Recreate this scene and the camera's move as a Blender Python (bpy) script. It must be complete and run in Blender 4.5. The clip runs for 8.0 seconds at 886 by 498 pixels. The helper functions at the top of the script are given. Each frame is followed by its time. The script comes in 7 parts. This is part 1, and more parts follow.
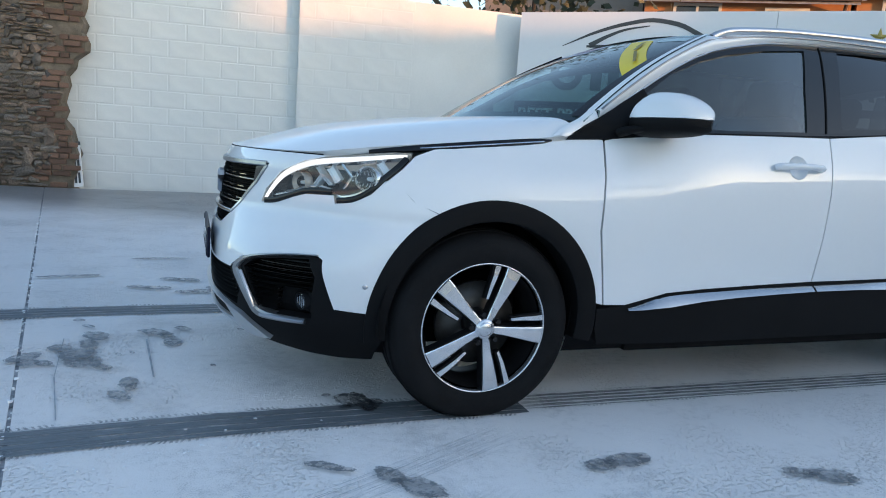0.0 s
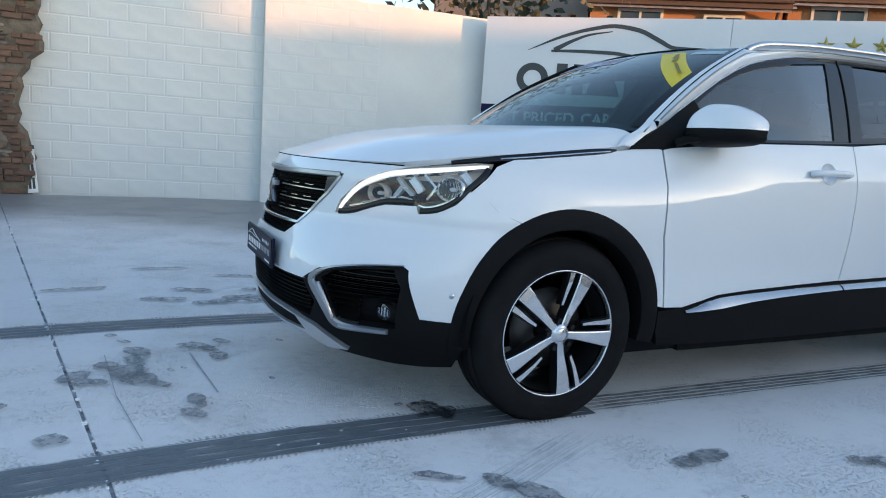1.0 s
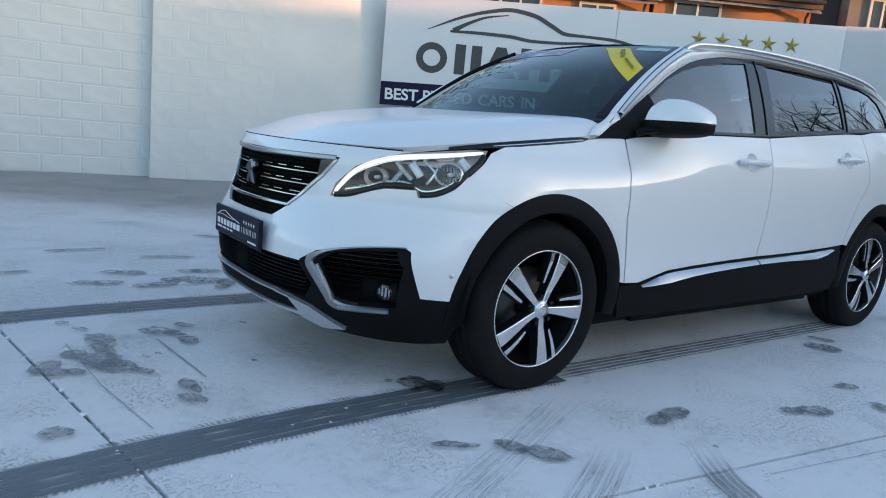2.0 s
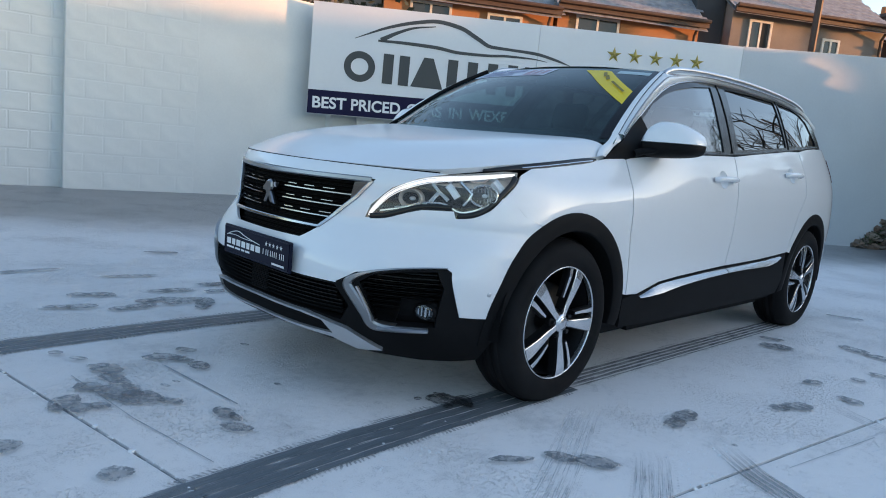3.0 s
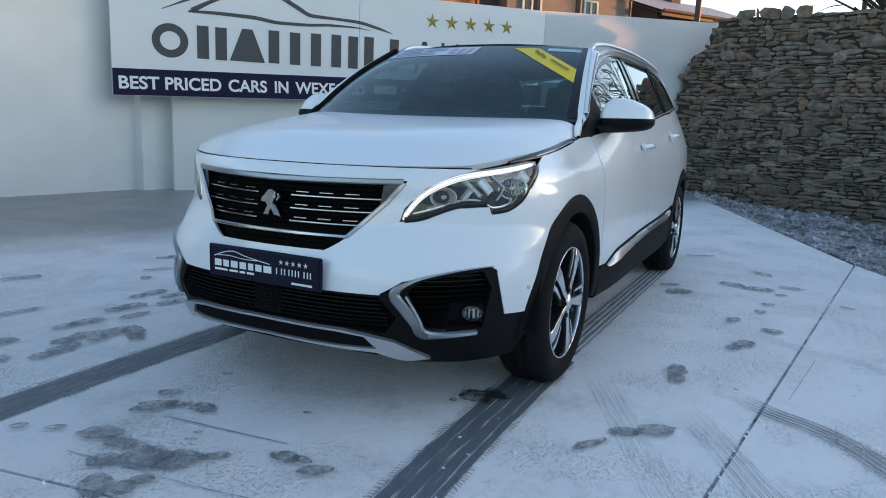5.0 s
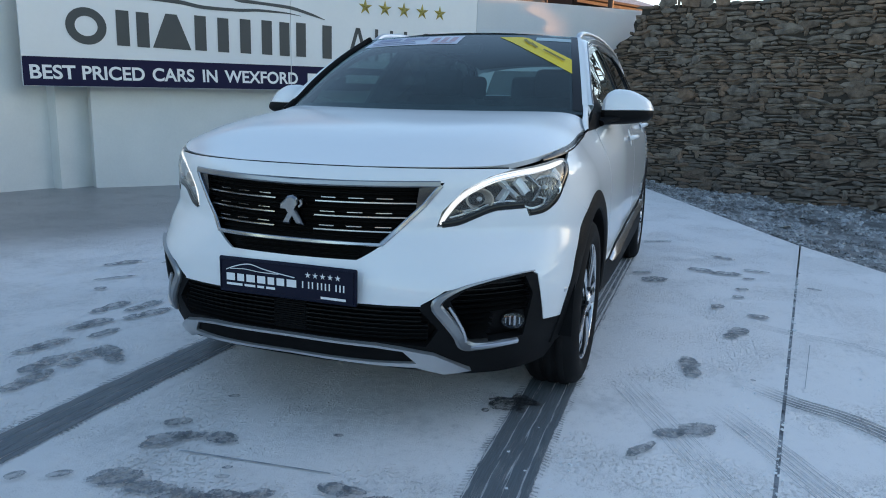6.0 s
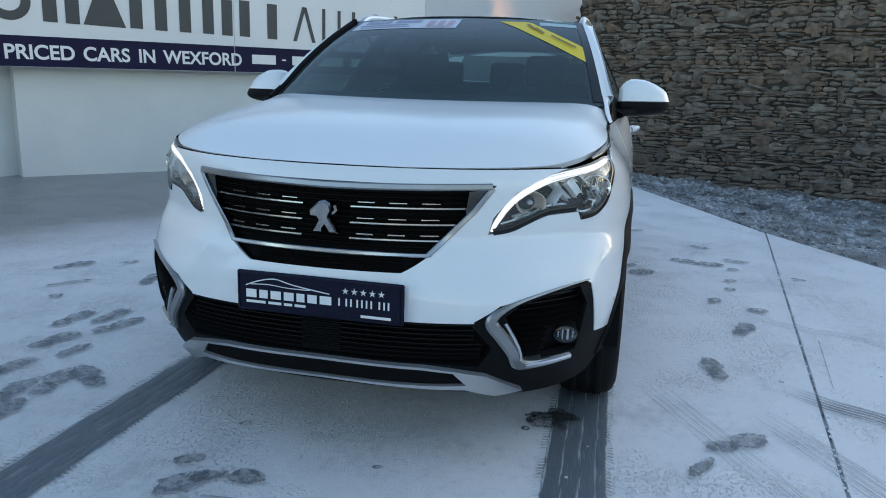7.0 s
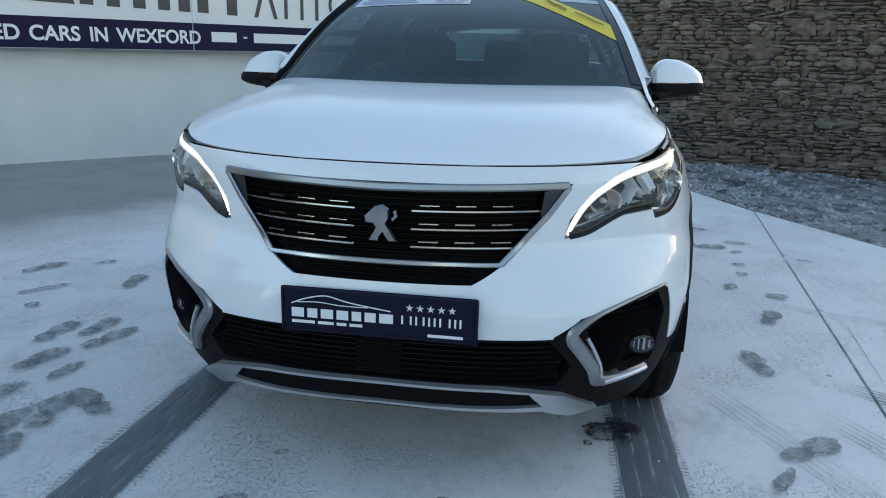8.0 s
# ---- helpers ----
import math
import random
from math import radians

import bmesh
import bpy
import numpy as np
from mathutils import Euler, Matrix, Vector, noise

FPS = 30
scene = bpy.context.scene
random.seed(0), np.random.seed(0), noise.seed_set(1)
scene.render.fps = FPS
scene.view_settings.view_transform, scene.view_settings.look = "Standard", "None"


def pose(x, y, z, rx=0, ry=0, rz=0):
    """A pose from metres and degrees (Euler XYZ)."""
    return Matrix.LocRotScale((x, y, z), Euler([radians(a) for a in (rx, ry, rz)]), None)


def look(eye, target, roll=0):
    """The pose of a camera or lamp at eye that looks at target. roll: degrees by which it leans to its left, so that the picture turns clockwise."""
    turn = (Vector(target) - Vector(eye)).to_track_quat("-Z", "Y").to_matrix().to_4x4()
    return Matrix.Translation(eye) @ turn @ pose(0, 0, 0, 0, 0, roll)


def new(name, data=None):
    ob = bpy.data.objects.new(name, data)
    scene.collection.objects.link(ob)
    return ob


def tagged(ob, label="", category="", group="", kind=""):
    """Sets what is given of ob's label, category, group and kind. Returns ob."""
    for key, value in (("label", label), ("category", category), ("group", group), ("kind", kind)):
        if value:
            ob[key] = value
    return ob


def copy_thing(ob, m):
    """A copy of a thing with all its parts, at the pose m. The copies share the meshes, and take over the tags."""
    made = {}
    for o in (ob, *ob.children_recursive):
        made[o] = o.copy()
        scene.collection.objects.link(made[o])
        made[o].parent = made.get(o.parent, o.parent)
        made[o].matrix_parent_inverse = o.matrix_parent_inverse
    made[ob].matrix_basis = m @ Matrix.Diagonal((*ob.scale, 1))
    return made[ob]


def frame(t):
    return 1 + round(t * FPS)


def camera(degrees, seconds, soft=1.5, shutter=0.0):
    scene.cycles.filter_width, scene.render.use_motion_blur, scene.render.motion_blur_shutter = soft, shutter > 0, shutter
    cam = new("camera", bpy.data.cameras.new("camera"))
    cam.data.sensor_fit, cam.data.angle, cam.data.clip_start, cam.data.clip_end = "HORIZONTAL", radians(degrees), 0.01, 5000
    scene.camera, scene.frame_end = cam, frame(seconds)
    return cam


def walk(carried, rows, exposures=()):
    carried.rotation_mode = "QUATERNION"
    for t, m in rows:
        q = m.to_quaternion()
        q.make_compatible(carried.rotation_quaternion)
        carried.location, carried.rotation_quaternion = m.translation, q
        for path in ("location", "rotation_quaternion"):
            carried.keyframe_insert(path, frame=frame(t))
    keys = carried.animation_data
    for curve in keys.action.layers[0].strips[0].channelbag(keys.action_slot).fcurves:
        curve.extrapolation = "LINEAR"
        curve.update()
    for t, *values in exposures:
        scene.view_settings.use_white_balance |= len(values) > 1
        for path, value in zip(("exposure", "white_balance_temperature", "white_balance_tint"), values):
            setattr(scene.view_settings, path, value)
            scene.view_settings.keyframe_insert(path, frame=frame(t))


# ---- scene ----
cam = camera(65.0, 8.0, 1.0, 0.0)
PATH = [
    (0, (-1.013, -3.061, 0.993), (-0.325, -1.209, 0.681), 4.1),
    (0.5, (-1.265, -2.962, 1.006), (-0.48, -1.154, 0.668), 3.4),
    (1, (-1.499, -2.897, 0.995), (-0.637, -1.117, 0.696), 4.0),
    (1.5, (-1.729, -2.861, 0.997), (-0.702, -1.175, 0.675), 4.5),
    (3, (-2.377, -2.464, 1.013), (-0.967, -1.077, 0.718), 5.8),
    (3.5, (-2.575, -2.316, 1.029), (-1.071, -1.03, 0.737), 4.3),
    (4, (-2.69, -2.074, 1.044), (-1.094, -0.917, 0.703), 3.4),
    (4.5, (-2.791, -1.862, 1.049), (-1.102, -0.85, 0.698), 2.7),
    (6, (-2.856, -1.213, 1.083), (-1.002, -0.565, 0.701), 1.6),
    (6.5, (-2.786, -0.969, 1.082), (-0.907, -0.422, 0.669), 1.4),
    (7, (-2.733, -0.791, 1.107), (-0.831, -0.341, 0.683), 2.0),
    (7.5, (-2.628, -0.593, 1.121), (-0.71, -0.219, 0.692), 1.1),
    (8, (-2.562, -0.431, 1.128), (-0.647, -0.12, 0.644), 1.5),
]
walk(cam, [(t, look(eye, target, roll)) for t, eye, target, roll in PATH], [(0, 1.64, 6400, 12), (3, 1.57, 6450, 13), (4.5, 1.58, 6520, 13), (6, 1.57, 6400, 12), (6.5, 1.56, 6380, 12), (7, 1.62, 6560, 12), (7.5, 1.67, 6760, 12), (8, 1.67, 6800, 12)])

# ---- light: a clear winter sky and a low orange sun behind the stone wall ----
SUN_AZ = radians(-48.0)      # direction to the sun in the plan, from +x
SUN_EL = radians(2.9)
world = bpy.data.worlds.new("world")
scene.world = world
world.use_nodes = True
wn = world.node_tree
sky = wn.nodes.new("ShaderNodeTexSky")
sky.sky_type = "NISHITA"
sky.sun_disc = False
sky.sun_elevation = radians(9.0)
sky.sun_rotation = radians(90.0) - SUN_AZ
sky.air_density, sky.dust_density, sky.ozone_density = 1.0, 0.6, 1.3
bg = wn.nodes["Background"]
bg.inputs["Strength"].default_value = 0.15
wn.links.new(sky.outputs["Color"], bg.inputs["Color"])
sun_data = bpy.data.lights.new("sun", "SUN")
sun_data.energy, sun_data.angle, sun_data.color = 4.0, radians(1.8), (1.0, 0.44, 0.16)
sun = new("sun", sun_data)
sd = Vector((math.cos(SUN_EL) * math.cos(SUN_AZ), math.cos(SUN_EL) * math.sin(SUN_AZ), math.sin(SUN_EL)))
sun.matrix_world = look(sd * 60, (0, 0, 0))


# ---- materials ----
def material(name, base, rough=0.5, metal=0.0, dark=None, scale=6.0, amount=0.5, fine=60.0, bump=0.0, bump_scale=80.0,
             coat=0.0, rough_var=0.0, per_object=0.0, spec=0.5, detail=6.0, coat_rough=0.07):
    """A surface with stains at one scale and grain at another."""
    m = bpy.data.materials.new(name)
    m.use_nodes = True
    nt = m.node_tree
    b = nt.nodes["Principled BSDF"]
    b.inputs["Roughness"].default_value, b.inputs["Metallic"].default_value = rough, metal
    b.inputs["Coat Weight"].default_value, b.inputs["Coat Roughness"].default_value = coat, coat_rough
    b.inputs["Specular IOR Level"].default_value = spec
    tc = nt.nodes.new("ShaderNodeTexCoord")
    big, small = nt.nodes.new("ShaderNodeTexNoise"), nt.nodes.new("ShaderNodeTexNoise")
    big.inputs["Scale"].default_value, small.inputs["Scale"].default_value = scale, fine
    big.inputs["Detail"].default_value, small.inputs["Detail"].default_value = detail, 4.0
    for n in (big, small):
        nt.links.new(tc.outputs["Object"], n.inputs["Vector"])
    add = nt.nodes.new("ShaderNodeMath")
    add.operation = "MULTIPLY_ADD"
    add.inputs[1].default_value = 0.35
    nt.links.new(small.outputs["Fac"], add.inputs[0])
    nt.links.new(big.outputs["Fac"], add.inputs[2])
    ramp = nt.nodes.new("ShaderNodeMapRange")
    ramp.inputs["From Min"].default_value, ramp.inputs["From Max"].default_value = 0.45, 0.9
    ramp.inputs["To Max"].default_value = amount
    nt.links.new(add.outputs[0], ramp.inputs["Value"])
    mix = nt.nodes.new("ShaderNodeMix")
    mix.data_type = "RGBA"
    mix.inputs["A"].default_value = (*base, 1)
    mix.inputs["B"].default_value = (*(dark or [c * 0.6 for c in base]), 1)
    nt.links.new(ramp.outputs["Result"], mix.inputs["Factor"])
    colour = mix.outputs["Result"]
    if per_object:
        info, hsv, mr = nt.nodes.new("ShaderNodeObjectInfo"), nt.nodes.new("ShaderNodeHueSaturation"), nt.nodes.new("ShaderNodeMapRange")
        mr.inputs["To Min"].default_value, mr.inputs["To Max"].default_value = 1 - per_object, 1 + per_object
        nt.links.new(info.outputs["Random"], mr.inputs["Value"])
        nt.links.new(mr.outputs["Result"], hsv.inputs["Value"])
        nt.links.new(colour, hsv.inputs["Color"])
        colour = hsv.outputs["Color"]
    nt.links.new(colour, b.inputs["Base Color"])
    if rough_var:
        rv = nt.nodes.new("ShaderNodeMapRange")
        rv.inputs["To Min"].default_value, rv.inputs["To Max"].default_value = max(0.0, rough - rough_var), min(1.0, rough + rough_var)
        nt.links.new(add.outputs[0], rv.inputs["Value"])
        nt.links.new(rv.outputs["Result"], b.inputs["Roughness"])
    if bump:
        bn, bp = nt.nodes.new("ShaderNodeTexNoise"), nt.nodes.new("ShaderNodeBump")
        bn.inputs["Scale"].default_value, bn.inputs["Detail"].default_value = bump_scale, 5.0
        bp.inputs["Strength"].default_value, bp.inputs["Distance"].default_value = bump, 0.01
        nt.links.new(tc.outputs["Object"], bn.inputs["Vector"])
        nt.links.new(bn.outputs["Fac"], bp.inputs["Height"])
        nt.links.new(bp.outputs["Normal"], b.inputs["Normal"])
    return m


def glass(name, tint=(0.85, 0.92, 0.9), rough=0.0, film=0.0, gloss=0.08, film_colour=(0.6, 0.66, 0.65), slant=5.0):
    m = bpy.data.materials.new(name)
    m.use_nodes = True
    nt = m.node_tree
    nt.nodes.remove(nt.nodes["Principled BSDF"])
    tr, gl, mx, fr = (nt.nodes.new("ShaderNode" + n) for n in ("BsdfTransparent", "BsdfGlossy", "MixShader", "LayerWeight"))
    tr.inputs["Color"].default_value = (*tint, 1)
    gl.inputs["Roughness"].default_value = rough
    # both faces of a thin pane: more gloss at a slant
    po, sc_ = nt.nodes.new("ShaderNodeMath"), nt.nodes.new("ShaderNodeMath")
    po.operation, sc_.operation = "POWER", "MULTIPLY_ADD"
    po.inputs[1].default_value = slant
    sc_.inputs[1].default_value, sc_.inputs[2].default_value = 1 - gloss, gloss
    nt.links.new(fr.outputs["Facing"], po.inputs[0])
    nt.links.new(po.outputs[0], sc_.inputs[0])
    nt.links.new(sc_.outputs[0], mx.inputs["Fac"])
    nt.links.new(tr.outputs["BSDF"], mx.inputs[1])
    nt.links.new(gl.outputs["BSDF"], mx.inputs[2])
    last = mx
    if film:                              # haze laid over the pane as an uneven diffuse film of film_colour
        df, m2, tc, nz, mr = (nt.nodes.new("ShaderNode" + n) for n in ("BsdfDiffuse", "MixShader", "TexCoord", "TexNoise", "MapRange"))
        df.inputs["Color"].default_value = (*film_colour, 1)
        nz.inputs["Scale"].default_value, nz.inputs["Detail"].default_value = 3.0, 6.0
        mr.inputs["From Min"].default_value, mr.inputs["From Max"].default_value = 0.3, 0.7
        mr.inputs["To Min"].default_value, mr.inputs["To Max"].default_value = film * 0.6, film * 1.4
        nt.links.new(tc.outputs["Object"], nz.inputs["Vector"])
        nt.links.new(nz.outputs["Fac"], mr.inputs["Value"])
        nt.links.new(mr.outputs["Result"], m2.inputs["Fac"])
        nt.links.new(mx.outputs["Shader"], m2.inputs[1])
        nt.links.new(df.outputs["BSDF"], m2.inputs[2])
        last = m2
    nt.links.new(last.outputs["Shader"], nt.nodes["Material Output"].inputs["Surface"])
    return m


PAINT = material("white_paint", (0.78, 0.79, 0.80), 0.42, 0.0, (0.72, 0.73, 0.74), 1.5, 0.35, 40, coat=1.0, rough_var=0.05, coat_rough=0.05)
FROSTED = material("frosted_white_paint", (0.78, 0.79, 0.80), 0.38, 0.0, (0.72, 0.73, 0.75), 2.5, 0.4, 60, coat=0.7, rough_var=0.06, spec=0.35, coat_rough=0.12)
SLATS = material("black_slat_plastic", (0.008, 0.0085, 0.009), 0.42, 0.0, (0.014, 0.014, 0.015), 6, 0.5, 120, spec=0.25)
CLAD = material("black_cladding", (0.006, 0.006, 0.0065), 0.62, 0.0, (0.011, 0.011, 0.012), 4, 0.6, 200, bump=0.08, bump_scale=600, spec=0.10)
GLOSSBLACK = material("gloss_black", (0.006, 0.006, 0.007), 0.16, 0.0, (0.012, 0.012, 0.012), 5, 0.4, 90, spec=0.35)
RUBBER = material("tyre_rubber", (0.007, 0.007, 0.0075), 0.75, 0.0, (0.014, 0.014, 0.015), 9, 0.7, 120, bump=0.12, bump_scale=200, spec=0.12)
CHROME = material("chrome", (0.75, 0.76, 0.78), 0.12, 1.0, (0.6, 0.6, 0.62), 6, 0.4, 80)
BARCHROME = material("bar_chrome", (0.46, 0.47, 0.48), 0.22, 1.0, (0.30, 0.30, 0.31), 6, 0.4, 80)
SURROUND = material("fog_surround", (0.34, 0.345, 0.35), 0.33, 0.9, (0.22, 0.22, 0.23), 6, 0.4, 80)
SATIN = material("satin_silver", (0.62, 0.63, 0.65), 0.34, 1.0, (0.45, 0.45, 0.47), 6, 0.4, 80)
SKID = material("silver_skid_plate", (0.56, 0.565, 0.57), 0.33, 0.75, (0.48, 0.48, 0.50), 6, 0.4, 80)
ALLOY = material("diamond_cut_alloy", (0.72, 0.73, 0.75), 0.25, 0.9, (0.55, 0.56, 0.58), 8, 0.5, 90)
ALLOYBLACK = material("alloy_black", (0.007, 0.007, 0.008), 0.3, 0.0, (0.015, 0.015, 0.015), 8, 0.5, 90, spec=0.3)
INTERIOR = material("interior_black", (0.020, 0.021, 0.023), 0.8, 0.0, (0.032, 0.032, 0.035), 8, 0.5, 120, spec=0.15)
ROOFLINER = material("headliner_grey", (0.30, 0.30, 0.30), 0.9, 0.0, (0.22, 0.22, 0.22), 5, 0.4, 150)
NAVY = material("navy_plate", (0.004, 0.005, 0.018), 0.42, 0.0, (0.006, 0.008, 0.026), 4, 0.4, 60, spec=0.18)
WHITEINK = material("white_vinyl", (0.80, 0.80, 0.80), 0.35, 0.0, (0.7, 0.7, 0.7), 5, 0.4, 60)
SCREEN = glass("clear_glass", (0.34, 0.52, 0.52), 0.0, 0.055, 0.07, (0.26, 0.48, 0.53))
DOORGLASS = glass("hazed_door_glass", (0.26, 0.35, 0.34), 0.0, 0.04, 0.035, (0.36, 0.50, 0.48), 2.2)
REARGLASS = glass("rear_window_glass", (0.22, 0.25, 0.25), 0.0, 0.02, 0.08)
TINT = glass("privacy_glass", (0.05, 0.055, 0.055), 0.0, 0.0, 0.015, slant=3.2)
FOGLENS = glass("fog_lamp_lens", (0.80, 0.82, 0.83), 0.0, 0.0, 0.06)
# the lens's pale film is haze put in to lighten the lamp
LENS = glass("lamp_lens", (0.95, 0.97, 0.97), 0.0, 0.07, 0.05, (0.80, 0.79, 0.76))


# ---- mesh helpers ----
def part(name, bm, mat, parent=None, label="", smooth=False, angle=35):
    me = bpy.data.meshes.new(name)
    if smooth:
        for f in bm.faces:
            f.smooth = True
        for e in bm.edges:
            if len(e.link_faces) != 2 or e.calc_face_angle(0.0) > radians(angle):
                e.smooth = False
    lay = bm.verts.layers.float_vector.get("way")
    loops = None
    if lay:
        bm.normal_update()
        flag = bm.faces.layers.int.get("edge")
        loops = [tuple(f.normal) if f[flag] else tuple(v[lay]) for f in bm.faces for v in f.verts]
        for e in bm.edges:
            e.smooth = True
        for f in bm.faces:
            f.smooth = True
    bm.to_mesh(me)
    bm.free()
    if loops:
        me.normals_split_custom_set(loops)
    ob = new(name, me)
    for m in (mat if isinstance(mat, (list, tuple)) else [mat]):
        me.materials.append(m)
    if parent is not None:
        ob.parent = parent
    return tagged(ob, label)


def holder(name, at, label, category, group="", kind=""):
    ob = new(name)
    ob.location = at
    ob.empty_display_size = 0.1
    return tagged(ob, label, category, group, kind)


def face(bm, pts):
    vs = [bm.verts.new(p) for p in pts]
    try:
        return bm.faces.new(vs)
    except ValueError:
        return None


def box(bm, size, m=Matrix(), bevel=0.0, seg=1):
    r = bmesh.ops.create_cube(bm, size=1.0, matrix=m @ Matrix.Diagonal((*size, 1)))
    vs = r["verts"]
    if bevel:
        es = list({e for v in vs for e in v.link_edges})
        bmesh.ops.bevel(bm, geom=es, offset=bevel, segments=seg, affect="EDGES", profile=0.5)
    return bm


def tube(bm, pts, radius, n=8, closed=False, flat=1.0):
    """A swept round bar along pts; radius may be a list."""
    pts = [Vector(p) for p in pts]
    rings = []
    for i, p in enumerate(pts):
        a, b = pts[max(i - 1, 0)], pts[min(i + 1, len(pts) - 1)]
        if closed:
            a, b = pts[i - 1], pts[(i + 1) % len(pts)]
        d = (b - a).normalized()
        up = Vector((0, 0, 1)) if abs(d.z) < 0.9 else Vector((1, 0, 0))
        s = d.cross(up).normalized()
        w = s.cross(d)
        r = radius[i] if isinstance(radius, (list, tuple)) else radius
        rings.append([bm.verts.new(p + r * (math.cos(k * math.tau / n) * s + flat * math.sin(k * math.tau / n) * w)) for k in range(n)])
    m = len(rings)
    for i in range(m if closed else m - 1):
        for k in range(n):
            bm.faces.new((rings[i][k], rings[i][(k + 1) % n], rings[(i + 1) % m][(k + 1) % n], rings[(i + 1) % m][k]))
    if not closed:
        bm.faces.new(rings[0])
        bm.faces.new(rings[-1][::-1])
    return bm


def lathe(bm, profile, n=48, m=Matrix()):
    """Turn (radius, y) pairs about the y axis."""
    rings = []
    for r, y in profile:
        rings.append([bm.verts.new(m @ Vector((r * math.cos(k * math.tau / n), y, r * math.sin(k * math.tau / n)))) for k in range(n)])
    for a, b in zip(rings, rings[1:]):
        for k in range(n):
            bm.faces.new((a[k], a[(k + 1) % n], b[(k + 1) % n], b[k]))
    return bm


def interp(x, xs, ys):
    """A smooth curve through a few values."""
    if x <= xs[0]:
        return ys[0]
    if x >= xs[-1]:
        return ys[-1]
    n = len(xs)
    i = 0
    while x > xs[i + 1]:
        i += 1

    def slope(j):
        if j == 0 or j == n - 1:
            k = min(j, n - 2)
            return (ys[k + 1] - ys[k]) / (xs[k + 1] - xs[k])
        a = (ys[j] - ys[j - 1]) / (xs[j] - xs[j - 1])
        b = (ys[j + 1] - ys[j]) / (xs[j + 1] - xs[j])
        return 0.0 if a * b <= 0 else 2 * a * b / (a + b)
    h = xs[i + 1] - xs[i]
    t = (x - xs[i]) / h
    return ((2 * t ** 3 - 3 * t * t + 1) * ys[i] + (t ** 3 - 2 * t * t + t) * h * slope(i)
            + (-2 * t ** 3 + 3 * t * t) * ys[i + 1] + (t ** 3 - t * t) * h * slope(i + 1))

# ---- surfaces of the yard ----
def frost_material(name, bare, frost, cover=0.62, walls=True, specks=1.0):
    """Concrete under an uneven skin of hoar frost, thinner towards the painted walls."""
    m = bpy.data.materials.new(name)
    m.use_nodes = True
    nt = m.node_tree
    b = nt.nodes["Principled BSDF"]
    tc = nt.nodes.new("ShaderNodeTexCoord")

    def nz(scale, detail=6.0, rough=0.6):
        n = nt.nodes.new("ShaderNodeTexNoise")
        n.inputs["Scale"].default_value, n.inputs["Detail"].default_value, n.inputs["Roughness"].default_value = scale, detail, rough
        nt.links.new(tc.outputs["Object"], n.inputs["Vector"])
        return n.outputs["Fac"]

    def op(kind, a, bb, c=None):
        n = nt.nodes.new("ShaderNodeMath")
        n.operation = kind
        for k, v in enumerate((a, bb, c)):
            if v is None:
                continue
            if isinstance(v, (int, float)):
                n.inputs[k].default_value = v
            else:
                nt.links.new(v, n.inputs[k])
        return n.outputs[0]

    def rng(v, a, bb, c, d):
        n = nt.nodes.new("ShaderNodeMapRange")
        n.interpolation_type = "SMOOTHSTEP"
        for k, x in zip(("From Min", "From Max", "To Min", "To Max"), (a, bb, c, d)):
            n.inputs[k].default_value = x
        nt.links.new(v, n.inputs["Value"])
        return n.outputs["Result"]
    mid, fine, grit, ridge = nz(2.2), nz(26), nz(190, 3.0, 0.7), nz(70, 2.0, 0.5)
    cov = op("MULTIPLY_ADD", mid, 0.72, op("MULTIPLY_ADD", fine, 0.30, op("MULTIPLY", grit, 0.33)))
    cov = rng(cov, 0.50, 0.86, cover - 0.28, cover + 0.30)
    wiped = nt.nodes.new("ShaderNodeMapping")
    wiped.inputs["Rotation"].default_value = (0, 0, radians(52))
    wiped.inputs["Scale"].default_value = (2.0, 34.0, 1.0)
    nt.links.new(tc.outputs["Object"], wiped.inputs["Vector"])
    streak = nt.nodes.new("ShaderNodeTexNoise")
    streak.inputs["Scale"].default_value, streak.inputs["Detail"].default_value = 1.0, 4.0
    nt.links.new(wiped.outputs["Vector"], streak.inputs["Vector"])
    patchy = rng(nz(1.3, 3.0), 0.48, 0.62, 0.0, 1.0)
    cov = op("ADD", cov, op("MULTIPLY", op("SUBTRACT", rng(streak.outputs["Fac"], 0.40, 0.62, 0.0, 1.0), 0.6), op("MULTIPLY", patchy, 0.14)))
    speck = op("SUBTRACT", op("MULTIPLY", rng(grit, 0.55, 0.66, 0.0, 1.0), 0.13 * specks), op("MULTIPLY", rng(op("MULTIPLY_ADD", fine, 0.5, grit), 0.60, 0.74, 1.0, 0.0), 0.17 if walls else 0.17 * specks))
    cov = op("MINIMUM", op("MAXIMUM", op("ADD", cov, speck), 0.0), 1.0)
    if walls:
        xyz = nt.nodes.new("ShaderNodeSeparateXYZ")
        nt.links.new(tc.outputs["Object"], xyz.inputs[0])
        far = op("MULTIPLY_ADD", xyz.outputs["X"], 0.48, op("MULTIPLY_ADD", mid, 1.2, xyz.outputs["Y"]))
        cov = op("MULTIPLY", cov, rng(far, 3.7, 5.4, 1.0, 0.10))
        # the yard's brightness, rising to +x and -y, put into the frost cover
        light_ramp = op("MULTIPLY_ADD", xyz.outputs["Y"], -0.65, op("MULTIPLY_ADD", mid, 2.4, xyz.outputs["X"]))
        cov = op("MULTIPLY", cov, rng(light_ramp, -1.4, 2.6, 0.75, 1.06))
    mix = nt.nodes.new("ShaderNodeMix")
    mix.data_type = "RGBA"
